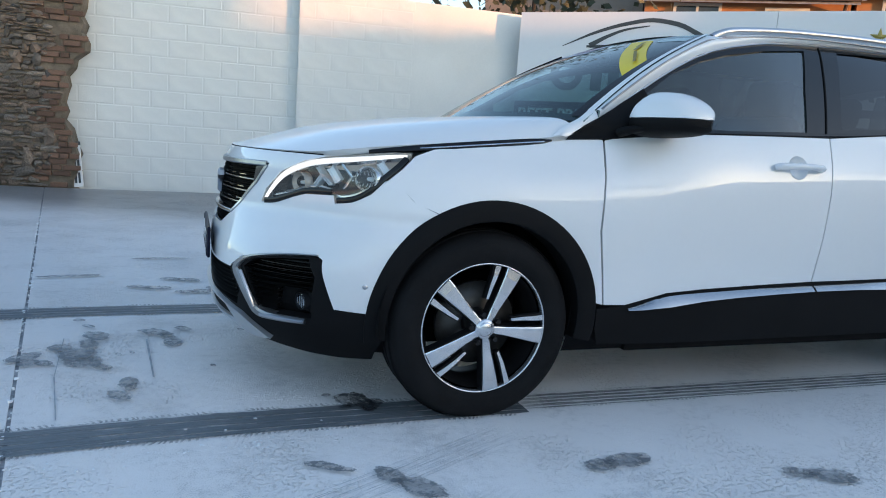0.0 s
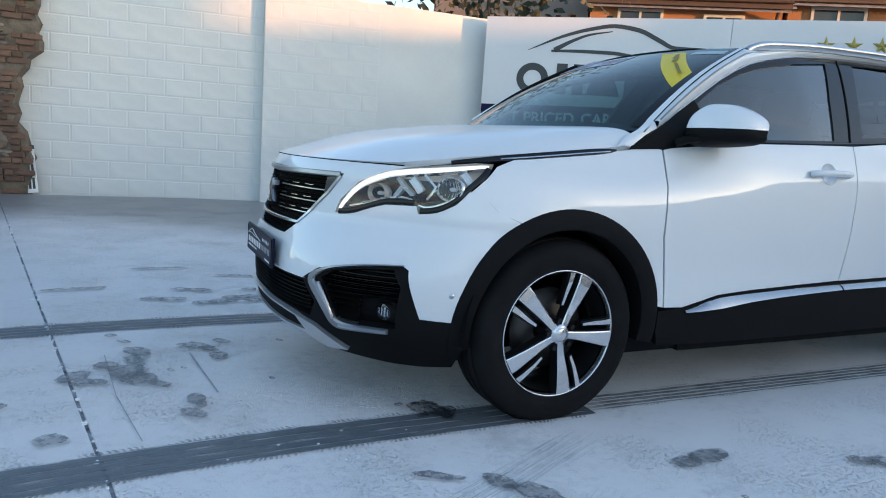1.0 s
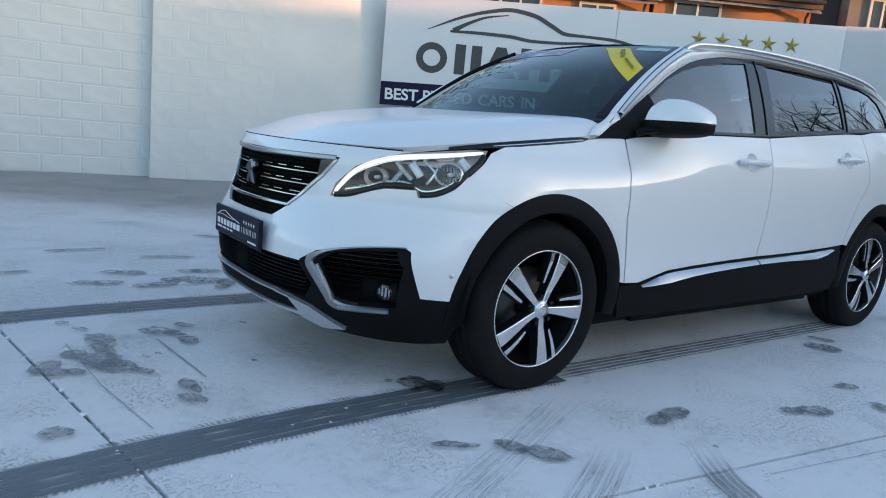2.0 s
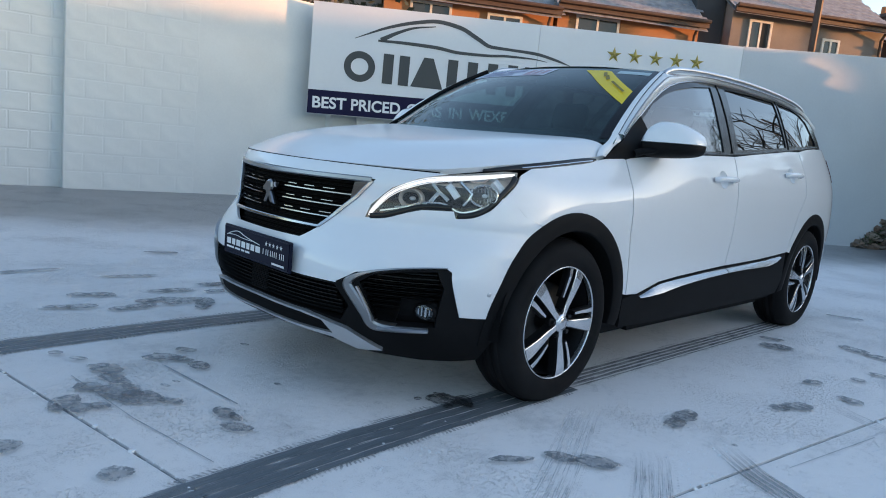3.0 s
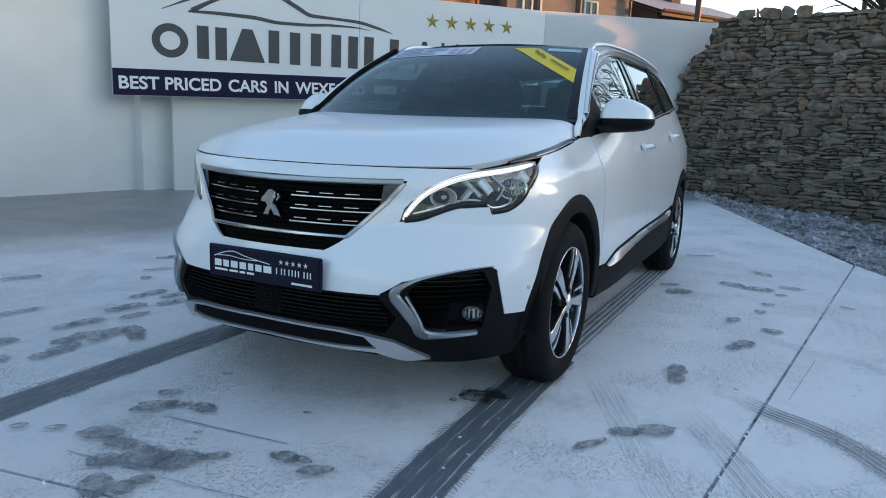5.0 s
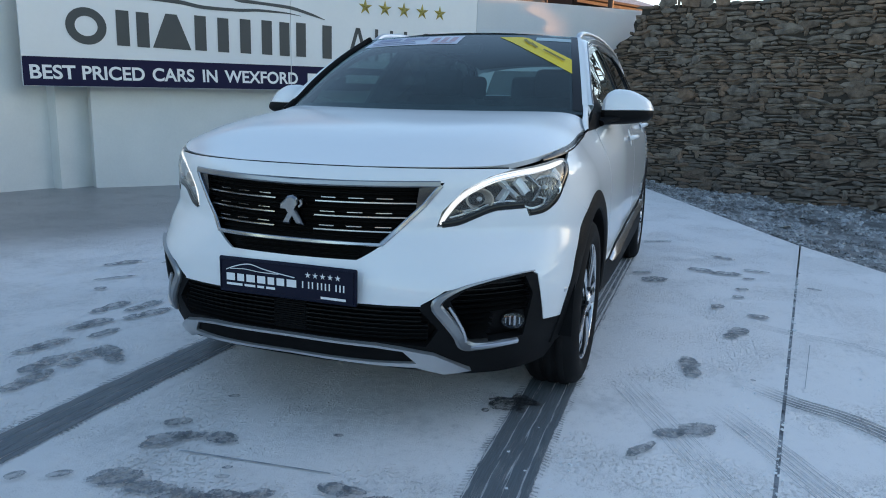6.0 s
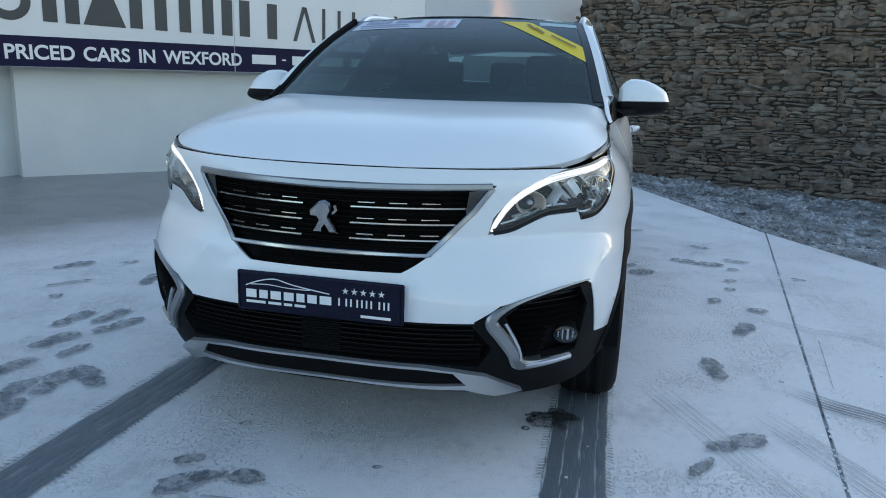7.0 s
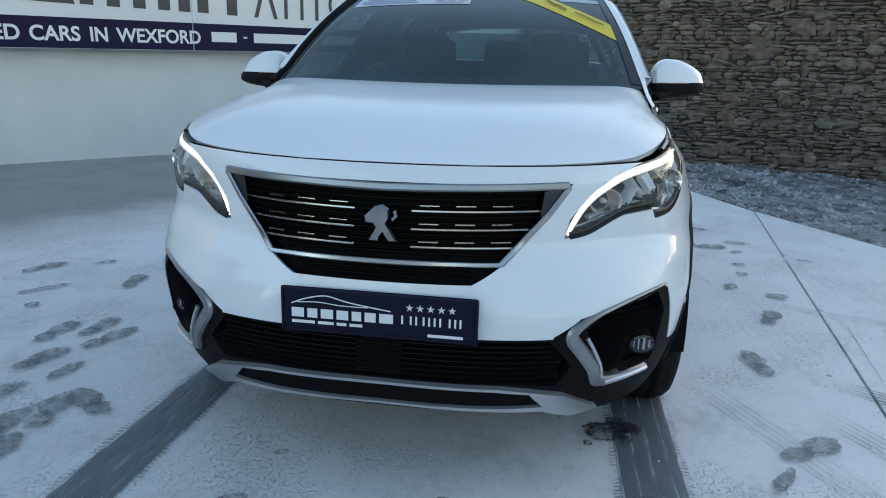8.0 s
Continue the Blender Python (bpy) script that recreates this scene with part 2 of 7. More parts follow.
    mix.inputs["A"].default_value, mix.inputs["B"].default_value = (*bare, 1), (*frost, 1)
    nt.links.new(cov, mix.inputs["Factor"])
    nt.links.new(mix.outputs["Result"], b.inputs["Base Color"])
    nt.links.new(rng(cov, 0.2, 0.9, 0.30, 0.42), b.inputs["Roughness"])
    bp = nt.nodes.new("ShaderNodeBump")
    bp.inputs["Strength"].default_value, bp.inputs["Distance"].default_value = 0.78, 0.008
    # crisp little ridges of frozen slush in patches
    lump = op("MULTIPLY", rng(ridge, 0.54, 0.66, 0.0, 1.0), rng(nz(1.7, 3.0), 0.46, 0.60, 0.0, 1.9))
    nt.links.new(op("ADD", lump, op("ADD", op("MULTIPLY", grit, 0.55), op("MULTIPLY", fine, 0.8))), bp.inputs["Height"])
    nt.links.new(bp.outputs["Normal"], b.inputs["Normal"])
    return m


BARE, FROST = (0.18, 0.185, 0.19), (0.915, 0.885, 0.872)
CONCRETE = frost_material("frosted_concrete", BARE, FROST, 1.07, True, 1.6)
EARTH = frost_material("frosted_earth", (0.06, 0.055, 0.05), (0.35, 0.37, 0.4), 0.35, False)
JOINT = material("joint_filler", (0.022, 0.024, 0.028), 0.8, 0, (0.62, 0.64, 0.67), 14, 0.9, 70)


def rise(x, y):
    t = min(1.0, max(0.0, (y - 1.5) / 4.0))
    return 0.02 * t * t * (3 - 2 * t)


def slab_mesh(name, outline, parent, mat, top=0.0, step=0.5):
    """A cast slab over the outline, with a rounded arris and its edge going down."""
    from mathutils import geometry
    pts = []
    n = len(outline)
    for i in range(n):
        a, b = Vector(outline[i]), Vector(outline[(i + 1) % n])
        k = max(1, int((b - a).length / step))
        pts += [a + (b - a) * j / k for j in range(k)]
    ring = len(pts)
    xs, ys = [p.x for p in pts], [p.y for p in pts]
    grid = [Vector((x, y)) for x in np.arange(min(xs), max(xs), step) for y in np.arange(min(ys), max(ys), step)]
    vs, es, fs, *_ = geometry.delaunay_2d_cdt(pts + grid, [(i, (i + 1) % ring) for i in range(ring)], [list(range(ring))], 1, 1e-5)
    bm = bmesh.new()
    bv = [bm.verts.new((v.x, v.y, top + rise(v.x, v.y))) for v in vs]
    for f in fs:
        bm.faces.new([bv[k] for k in f])
    edge = [e for e in bm.edges if e.is_boundary]
    ext = bmesh.ops.extrude_edge_only(bm, edges=edge)
    for v in [g for g in ext["geom"] if isinstance(g, bmesh.types.BMVert)]:
        v.co.z -= 0.66
    bmesh.ops.recalc_face_normals(bm, faces=bm.faces)
    return part(name, bm, mat, parent)


bm = bmesh.new()
ring = [0.0, 15, 30, 60, 120, 300, 900, 2500]
for a, b in zip(ring, ring[1:]):
    for k in range(24):
        q = [Vector((r * math.cos(t), r * math.sin(t), -0.62)) for r, t in ((a, k * math.tau / 24), (b, k * math.tau / 24), (b, (k + 1) * math.tau / 24), (a, (k + 1) * math.tau / 24))]
        face(bm, q if a else [q[0], q[1], q[2]])
bmesh.ops.remove_doubles(bm, verts=bm.verts, dist=1e-4)
ground = tagged(part("ground", bm, EARTH), "frosty earth under and round the concrete yard", "ground", kind="structure")

# the joints between the slabs: one runs away to the block wall, one across
JA, JB = Vector((-1.419, -1.443)), Vector((-2.695, 6.67))
ja = (JB - JA).normalized()
J2 = Vector((2.66, -2.019)) - JA
j2 = J2.normalized()
G = 0.0068


yard = tagged(new("yard"), "concrete yard of large slabs white with hoar frost", "pavement", kind="structure")
NE = [JA + ja * 8.6 + Vector((G, 0)), JA + Vector((G, G)), JA + j2 * 5.52 + Vector((0, G)), Vector((11.6, 0.42)), Vector((12.2, 2.5)), Vector((4.6, 7.4))]
NW = [JA + ja * 8.6 - Vector((G, 0)), JA + Vector((-G, G)), JA - j2 * 9 + Vector((0, G)), Vector((-10.4, 8.0))]
SE = [JA + Vector((G, -G)), JA + j2 * 5.52 + Vector((0, -G)), Vector((2.6, -2.88)), Vector((-0.5, -4.0)), Vector((-0.5, -9)), JA - ja * 9 + Vector((G, 0))]
SW = [JA + Vector((-G, -G)), JA - j2 * 9 - Vector((0, G)), Vector((-10.4, -9)), JA - ja * 9 - Vector((G, 0))]
for o in (NE, NW, SE, SW):
    slab_mesh("concrete_slab", o, yard, CONCRETE)
bm = bmesh.new()
for a, b in ((JA - ja * 9, JA + ja * 8.6), (JA - j2 * 9, JA + j2 * 4.1)):
    d = (b - a).normalized()
    nrm = Vector((-d.y, d.x)) * 0.02
    for i in range(24):
        p, q = a + (b - a) * i / 24, a + (b - a) * (i + 1) / 24
        face(bm, [(*(p - nrm), rise(*p) - 0.009), (*(q - nrm), rise(*q) - 0.009), (*(q + nrm), rise(*q) - 0.009), (*(p + nrm), rise(*p) - 0.009)])
part("joint", bm, JOINT, yard, "dark sealed joint between slabs")

# ---- painted walls ----
WALLPAINT = material("white_masonry_paint", (0.74, 0.75, 0.73), 0.75, 0, (0.60, 0.62, 0.61), 1.6, 0.55, 35, bump=0.25, bump_scale=120)
SMOOTHWALL = material("pale_render_paint", (0.60, 0.63, 0.66), 0.7, 0, (0.50, 0.53, 0.56), 0.9, 0.6, 30, bump=0.12, bump_scale=90)
W0, W1 = Vector((-2.40, 7.25)), Vector((3.84, 6.37))
wd = (W1 - W0).normalized()
wn1 = Vector((wd.y, -wd.x))            # towards the yard
A0, C0 = Vector((4.1, 5.8)), Vector((11.3, 0.75))
sdir = (C0 - A0).normalized()
sn = Vector((sdir.y, -sdir.x))


def on_wall(o, d, n, s, z, out=0.0):
    p = o + d * s + n * out
    return Vector((p.x, p.y, z))


def wall_box(bm, o, d, n, s0, s1, z0, z1, out0, out1, top1=None):
    """A wall between two distances along its line; top1 lets the top rise."""
    t1 = z1 if top1 is None else top1
    v = [bm.verts.new(on_wall(o, d, n, s, z, f)) for s, z, f in
         ((s0, z0, out0), (s1, z0, out0), (s1, z0, out1), (s0, z0, out1), (s0, z1, out0), (s1, t1, out0), (s1, t1, out1), (s0, z1, out1))]
    for f in ((0, 3, 2, 1), (4, 5, 6, 7), (0, 1, 5, 4), (1, 2, 6, 5), (2, 3, 7, 6), (3, 0, 4, 7)):
        bm.faces.new([v[k] for k in f])
    return bm


def simple_wall(name, label, mat, *args):
    bm = wall_box(bmesh.new(), *args)
    bmesh.ops.recalc_face_normals(bm, faces=bm.faces)
    return tagged(part(name, bm, mat), label, "wall", kind="structure")


STEP = 2.79         # where the smoother bay steps forward
wall_blocks = simple_wall("wall_north_west", "white-painted concrete block wall", WALLPAINT, W0, wd, wn1, -0.6, STEP, -0.1, 2.90, -0.50, -0.156)
wall_bay = simple_wall("wall_north", "white-painted block wall bay standing proud beside the sign", WALLPAINT, W0, wd, wn1, STEP, 6.28, -0.1, 2.88, -0.50, -0.008, 2.83)
pilaster = simple_wall("pilaster", "white-painted corner pier under the end of the sign", WALLPAINT, W0, wd, wn1, 6.279, 6.78, -0.1, 2.82, -0.50, 0.15)
simple_wall("wall_north_east", "pale painted boundary wall carrying the sign", WALLPAINT, A0, sdir, sn, -0.1, 5.9, -0.1, 2.84, -0.62, -0.15, 2.98)
simple_wall("wall_east", "pale grey rendered boundary wall beyond the sign", SMOOTHWALL, A0, sdir, sn, 5.825, 10.4, -0.1, 3.01, -0.45, 0.1, 3.24)
for nm, a, b in (("wall_south", Vector((-14, -13)), Vector((16, -13))), ("wall_west", Vector((-14, 12)), Vector((-14, -13)))):
    d = (b - a).normalized()
    simple_wall(nm, "plain grey yard wall", SMOOTHWALL, a, d, Vector((-d.y, d.x)), 0, (b - a).length, -0.1, 1.9, -0.2, 0.0)

# ---- the sign on the boundary wall ----
VINYL = material("white_sign_vinyl", (0.70, 0.72, 0.75), 0.28, 0, (0.62, 0.64, 0.68), 0.8, 0.5, 20, coat=0.15)
GREY = material("charcoal_vinyl", (0.035, 0.042, 0.05), 0.4, 0, (0.05, 0.055, 0.06), 4, 0.5, 60)
BAND = material("navy_vinyl", (0.010, 0.009, 0.040), 0.5, 0, (0.016, 0.015, 0.052), 3, 0.5, 60, spec=0.15)
GOLD = material("gold_star", (0.45, 0.36, 0.08), 0.4, 0.3, (0.25, 0.2, 0.06), 12, 0.6, 60)
SL = 0.026          # the sign climbs a little along the wall


def sz(s, z):
    return z + SL * (s + 0.83)


sign = holder("dealer_sign", on_wall(A0, sdir, sn, 2.5, 1.3, 0.05), "white dealership sign with car outline and navy slogan band", "sign")


def sign_part(name, bm, mat, label="", parent=None):
    ob = part(name, bm, mat, None, label)
    ob.parent = parent or sign
    ob.matrix_parent_inverse = sign.matrix_basis.inverted()
    return ob


def sp(s, z, out=0.1):
    return on_wall(A0, sdir, sn, s, sz(s, z), out)


for s0, s1 in ((-0.84, 2.488), (2.494, 5.82)):
    bm = bmesh.new()
    z0, z1 = 1.27, 2.83
    v = [bm.verts.new(sp(s, z, o)) for o in (0.02, 0.1) for s, z in ((s0, z0), (s1, z0), (s1, z1), (s0, z1))]
    for f in ((0, 1, 2, 3), (7, 6, 5, 4), (0, 4, 5, 1), (1, 5, 6, 2), (2, 6, 7, 3), (3, 7, 4, 0)):
        bm.faces.new([v[k] for k in f])
    bmesh.ops.recalc_face_normals(bm, faces=bm.faces)
    sign_part("panel", bm, VINYL, "glossy white sign panel")
    bm = bmesh.new()
    v = [bm.verts.new(sp(s, z, o)) for o in (0.1, 0.104) for s, z in ((s0 + 0.004, 1.275), (s1 - 0.004 if s1 < 3 else s1, 1.275), (s1 - 0.004 if s1 < 3 else s1, 1.61), (s0 + 0.004, 1.61))]
    for f in ((7, 6, 5, 4), (0, 4, 5, 1), (1, 5, 6, 2), (2, 6, 7, 3), (3, 7, 4, 0)):
        bm.faces.new([v[k] for k in f])
    bmesh.ops.recalc_face_normals(bm, faces=bm.faces)
    sign_part("slogan_band", bm, BAND, "navy slogan band")


def ribbon(name, pts, mat, out=0.105):
    """A stroke of changing width: (s, z, width)."""
    bm = bmesh.new()
    n = 40
    xs = [i / (len(pts) - 1) for i in range(len(pts))]
    prev = None
    for i in range(n + 1):
        t = i / n
        s, z, w = (interp(t, xs, [p[k] for p in pts]) for k in range(3))
        s2, z2 = (interp(min(1, t + 0.01), xs, [p[k] for p in pts]) for k in range(2))
        s1, z1 = (interp(max(0, t - 0.01), xs, [p[k] for p in pts]) for k in range(2))
        d = Vector((s2 - s1, z2 - z1)).normalized()
        q = [bm.verts.new(on_wall(A0, sdir, sn, s - d.y * k * w / 2, z + d.x * k * w / 2, out)) for k in (-1, 1)]
        if prev:
            bm.faces.new((prev[0], prev[1], q[1], q[0]))
        prev = q
    bmesh.ops.recalc_face_normals(bm, faces=bm.faces)
    return sign_part(name, bm, mat, "charcoal outline of a car")


ribbon("car_outline", [(-0.23, 2.39, 0.008), (0.25, 2.60, 0.04), (0.62, 2.71, 0.05), (0.95, 2.765, 0.055), (1.28, 2.72, 0.06), (1.55, 2.60, 0.06), (1.78, 2.505, 0.05), (2.10, 2.50, 0.04), (2.45, 2.49, 0.045), (2.75, 2.44, 0.04), (3.02, 2.375, 0.008)], GREY)
ribbon("car_outline", [(0.92, 2.69, 0.012), (0.62, 2.635, 0.03), (0.38, 2.54, 0.045), (0.14, 2.405, 0.07)], GREY)
ribbon("car_outline", [(0.10, 2.395, 0.03), (0.50, 2.405, 0.045), (0.93, 2.40, 0.05), (1.30, 2.365, 0.045), (1.70, 2.375, 0.04), (2.05, 2.405, 0.035), (2.4, 2.41, 0.02), (2.65, 2.39, 0.006)], GREY)


def plate_shape(pts, out, mat, name, label=""):
    bm = bmesh.new()
    face(bm, [on_wall(A0, sdir, sn, s, z, out) for s, z in pts])
    bm.normal_update()
    for f in bm.faces:
        if f.normal.dot(Vector((sn.x, sn.y, 0))) < 0:
            f.normal_flip()
    return sign_part(name, bm, mat, label)


# the trader's name as plain shapes: rings, bars and wedges
def ring_shape(s0, s1, z0, z1, w, label):
    bm = bmesh.new()
    cs, cz, rs, rz = (s0 + s1) / 2, (z0 + z1) / 2, (s1 - s0) / 2, (z1 - z0) / 2
    q = [[bm.verts.new(on_wall(A0, sdir, sn, cs + (rs - k) * math.cos(a), cz + (rz - k) * math.sin(a), 0.105)) for k in (0, w)] for a in [t * math.tau / 32 for t in range(32)]]
    for k in range(32):
        bm.faces.new((q[k][0], q[(k + 1) % 32][0], q[(k + 1) % 32][1], q[k][1]))
    bmesh.ops.recalc_face_normals(bm, faces=bm.faces)
    sign_part("name_shape", bm, GREY, label)


def bar(s0, s1, z0, z1, lean=0.0, label="heavy charcoal name shape"):
    plate_shape([(s0, z0), (s1, z0), (s1 + lean, z1), (s0 + lean, z1)], 0.105, GREY, "name_shape", label)


for kind, s0, s1 in (("o", -0.36, 0.09), ("ii", 0.20, 0.585), ("v", 0.62, 1.10), ("ii", 1.15, 1.60), ("i", 1.63, 2.03), ("ii", 2.06, 2.47), ("ii", 2.57, 3.13)):
    zb, zt = 1.80 + 0.012 * s0, 2.22 + 0.03 * s0
    if kind == "o":
        ring_shape(s0, s1, zb - 0.01, zt + 0.01, 0.10, "heavy charcoal name shape")
    elif kind == "v":
        plate_shape([(s0, zb), (s1, zb), ((s0 + s1) / 2 + 0.07, zt), ((s0 + s1) / 2 - 0.07, zt)], 0.105, GREY, "name_shape", "heavy charcoal name shape")
    elif kind == "ii":
        bar(s0, s0 + 0.15, zb, zt)
        bar(s1 - 0.15, s1, zb, zt)
    else:
        bar((s0 + s1) / 2 - 0.075, (s0 + s1) / 2 + 0.075, zb, zt)
for kind, s0, s1 in (("v", 3.38, 3.75), ("ii", 3.86, 4.18), ("i", 4.26, 4.56), ("o", 4.62, 5.02), ("i", 5.08, 5.34)):
    zb, zt = 1.83 + 0.03 * (s0 - 3.38), 2.31 + 0.02 * (s0 - 3.38)
    if kind == "o":
        ring_shape(s0, s1, zb, zt, 0.055, "light charcoal name shape")
    elif kind == "ii":
        bar(s0, s0 + 0.055, zb, zt, 0, "light charcoal name shape")
        bar(s1 - 0.055, s1, zb, zt, 0, "light charcoal name shape")
    elif kind == "v":
        bar(s0, s0 + 0.06, zb, zt, 0.15, "light charcoal name shape")
        bar(s1 - 0.06, s1, zb, zt, -0.15, "light charcoal name shape")
    else:
        bar((s0 + s1) / 2 - 0.03, (s0 + s1) / 2 + 0.03, zb, zt, 0, "light charcoal name shape")
for i in range(5):
    c = (3.69 + i * 0.342, 2.625 + 0.01 * i)
    bm = bmesh.new()
    mid = bm.verts.new(on_wall(A0, sdir, sn, *c, 0.135))
    vs = []
    for k in range(10):
        r, t = (0.125 if k % 2 == 0 else 0.045), math.pi / 2 + k * math.pi / 5
        vs.append(bm.verts.new(on_wall(A0, sdir, sn, c[0] + r * math.cos(t), c[1] + r * math.sin(t), 0.104)))
    for k in range(10):
        bm.faces.new((mid, vs[k], vs[(k + 1) % 10]))
    bmesh.ops.recalc_face_normals(bm, faces=bm.faces)
    sign_part("star", bm, GOLD, "raised gold five-point star")


def lettering(body, size, mat, width=None, name="lettering"):
    """Words in the built-in font as a mesh in the xy plane, left end at the origin."""
    cu = bpy.data.curves.new(name, "FONT")
    cu.body, cu.size, cu.align_x, cu.align_y = body, size, "LEFT", "BOTTOM_BASELINE"
    cu.offset = size * 0.024
    cu.extrude = 0.0
    tmp = new(name, cu)
    bpy.context.view_layer.update()
    me = bpy.data.meshes.new_from_object(tmp.evaluated_get(bpy.context.evaluated_depsgraph_get()))
    bpy.data.objects.remove(tmp)
    if width:
        x0, x1 = min(v.co.x for v in me.vertices), max(v.co.x for v in me.vertices)
        for v in me.vertices:
            v.co.x = (v.co.x - x0) * width / (x1 - x0)
    me.materials.append(mat)
    return me


for word, s0, s1 in (("BEST", -0.765, -0.28), ("PRICED", -0.21, 0.505), ("CARS", 0.60, 1.125), ("IN", 1.235, 1.43), ("WEXFORD", 1.53, 2.59)):
    me = lettering(word, 0.222, WHITEINK, s1 - s0)
    ob = new("slogan_word", me)
    o = sp(s0, 1.36, 0.107)
    ang = math.atan2(sdir.y, sdir.x)
    ob.matrix_world = Matrix.Translation(o) @ Matrix.Rotation(ang, 4, "Z") @ Matrix.Rotation(-math.atan(SL), 4, "Y") @ Matrix.Rotation(radians(90), 4, "X")
    mw = ob.matrix_world.copy()
    ob.parent = sign
    ob.matrix_parent_inverse = sign.matrix_basis.inverted()
    ob.matrix_basis = mw
# the number that follows, as bars
for s0, s1 in ((2.74, 3.10), (3.20, 3.26), (3.36, 4.22), (4.36, 5.3)):
    zb = 1.385 if s1 - s0 > 0.1 else 1.44
    plate_shape([(s0, sz(s0, zb)), (s1, sz(s1, zb)), (s1, sz(s1, 1.51 if s1 - s0 > 0.1 else 1.46)), (s0, sz(s0, 1.51 if s1 - s0 > 0.1 else 1.46))], 0.107, WHITEINK, "number_bar", "white bar")

# ---- marks in the frost: tyre tracks and footprints ----
def mark_material(name, tread, bare=(0.125, 0.14, 0.155)):
    """Bare damp concrete where the frost is pressed away, ragged at the edge; u runs along, v across."""
    m = bpy.data.materials.new(name)
    m.use_nodes = True
    nt = m.node_tree
    b = nt.nodes["Principled BSDF"]
    uv = nt.nodes.new("ShaderNodeUVMap")
    sep = nt.nodes.new("ShaderNodeSeparateXYZ")
    nt.links.new(uv.outputs["UV"], sep.inputs[0])
    tc = nt.nodes.new("ShaderNodeTexCoord")

    def nz(scale, detail=5.0):
        n = nt.nodes.new("ShaderNodeTexNoise")
        n.inputs["Scale"].default_value, n.inputs["Detail"].default_value = scale, detail
        nt.links.new(tc.outputs["Object"], n.inputs["Vector"])
        return n.outputs["Fac"]

    def op(kind, *vals):
        n = nt.nodes.new("ShaderNodeMath")
        n.operation = kind
        for k, v in enumerate(vals):
            if isinstance(v, (int, float)):
                n.inputs[k].default_value = v
            else:
                nt.links.new(v, n.inputs[k])
        return n.outputs[0]

    def rng(v, a, bb, c=0.0, d=1.0):
        n = nt.nodes.new("ShaderNodeMapRange")
        n.interpolation_type = "SMOOTHSTEP"
        for k, x in zip(("From Min", "From Max", "To Min", "To Max"), (a, bb, c, d)):
            n.inputs[k].default_value = x
        nt.links.new(v, n.inputs["Value"])
        return n.outputs["Result"]
    u, v = sep.outputs["X"], sep.outputs["Y"]
    coarse, fine, grit, coarse2 = nz(7), nz(45), nz(230, 3), nz(18)
    if tread:
        # v is 0 to 1 across the tyre; ribs along it and lugs at both shoulders
        many, cut, soft = tread[2:]
        stretch = nt.nodes.new("ShaderNodeCombineXYZ")
        nt.links.new(op("MULTIPLY", u, 2.2), stretch.inputs[0])
        nt.links.new(op("MULTIPLY", v, 15.0), stretch.inputs[1])
        sn1 = nt.nodes.new("ShaderNodeTexNoise")
        sn1.inputs["Scale"].default_value, sn1.inputs["Detail"].default_value = 3.0, 5.0
        nt.links.new(stretch.outputs[0], sn1.inputs["Vector"])
        streak = sn1.outputs["Fac"]
        side = op("ADD", op("ABSOLUTE", op("SUBTRACT", v, 0.5)), op("MULTIPLY_ADD", fine, 0.05, op("MULTIPLY_ADD", grit, 0.06, -0.055)))
        lug = op("SINE", op("MULTIPLY_ADD", coarse2, 14.0, op("MULTIPLY_ADD", u, 330.0, op("MULTIPLY", op("ABSOLUTE", op("SUBTRACT", v, 0.5)), 26.0))))
        shoulder = op("MULTIPLY", rng(side, 0.45, 0.475, 1.0, 0.0), rng(op("MULTIPLY_ADD", grit, 1.4, lug), 0.3, 1.2))
        edge = op("MAXIMUM", rng(side, 0.36, 0.39, 1.0, 0.0), op("MULTIPLY", op("MULTIPLY", shoulder, rng(coarse, 0.40, 0.60)), 0.62))
        rib = op("SINE", op("MULTIPLY_ADD", v, many, op("MULTIPLY", coarse, 0.2)))
        ribs = rng(op("ADD", rib, op("MULTIPLY_ADD", streak, soft * 1.6, -0.8 * soft)), cut, cut + 0.14, 1.0, 0.10)
        cov = op("MULTIPLY", edge, ribs)
        cov = op("MULTIPLY", cov, rng(op("ADD", streak, op("MULTIPLY", grit, 0.3)), 0.44 if tread[1] < 0.1 else 0.50, 0.78, tread[0], tread[1]))
        cov = op("MULTIPLY", cov, rng(op("MULTIPLY_ADD", fine, 0.2, u), 0.05, 0.4))
    else:
        r = op("SQRT", op("ADD", op("POWER", op("ABSOLUTE", u), 2.0), op("POWER", op("ABSOLUTE", v), 2.0)))
        edge = rng(op("ADD", r, op("ADD", op("MULTIPLY_ADD", coarse2, 0.9, -0.45), op("MULTIPLY_ADD", grit, 0.35, -0.17))), 0.74, 0.81, 1.0, 0.0)
        cov = op("MULTIPLY", edge, op("MULTIPLY", rng(op("ADD", fine, op("MULTIPLY", grit, 0.4)), 0.53, 0.80, 1.0, 0.36), rng(op("MULTIPLY_ADD", coarse2, 0.5, r), 0.45, 0.85, 0.62, 1.0)))
    b.inputs["Base Color"].default_value = (*bare, 1)
    b.inputs["Roughness"].default_value = 0.5
    tr, mx = nt.nodes.new("ShaderNodeBsdfTransparent"), nt.nodes.new("ShaderNodeMixShader")
    nt.links.new(cov, mx.inputs["Fac"])
    nt.links.new(tr.outputs["BSDF"], mx.inputs[1])
    nt.links.new(b.outputs["BSDF"], mx.inputs[2])
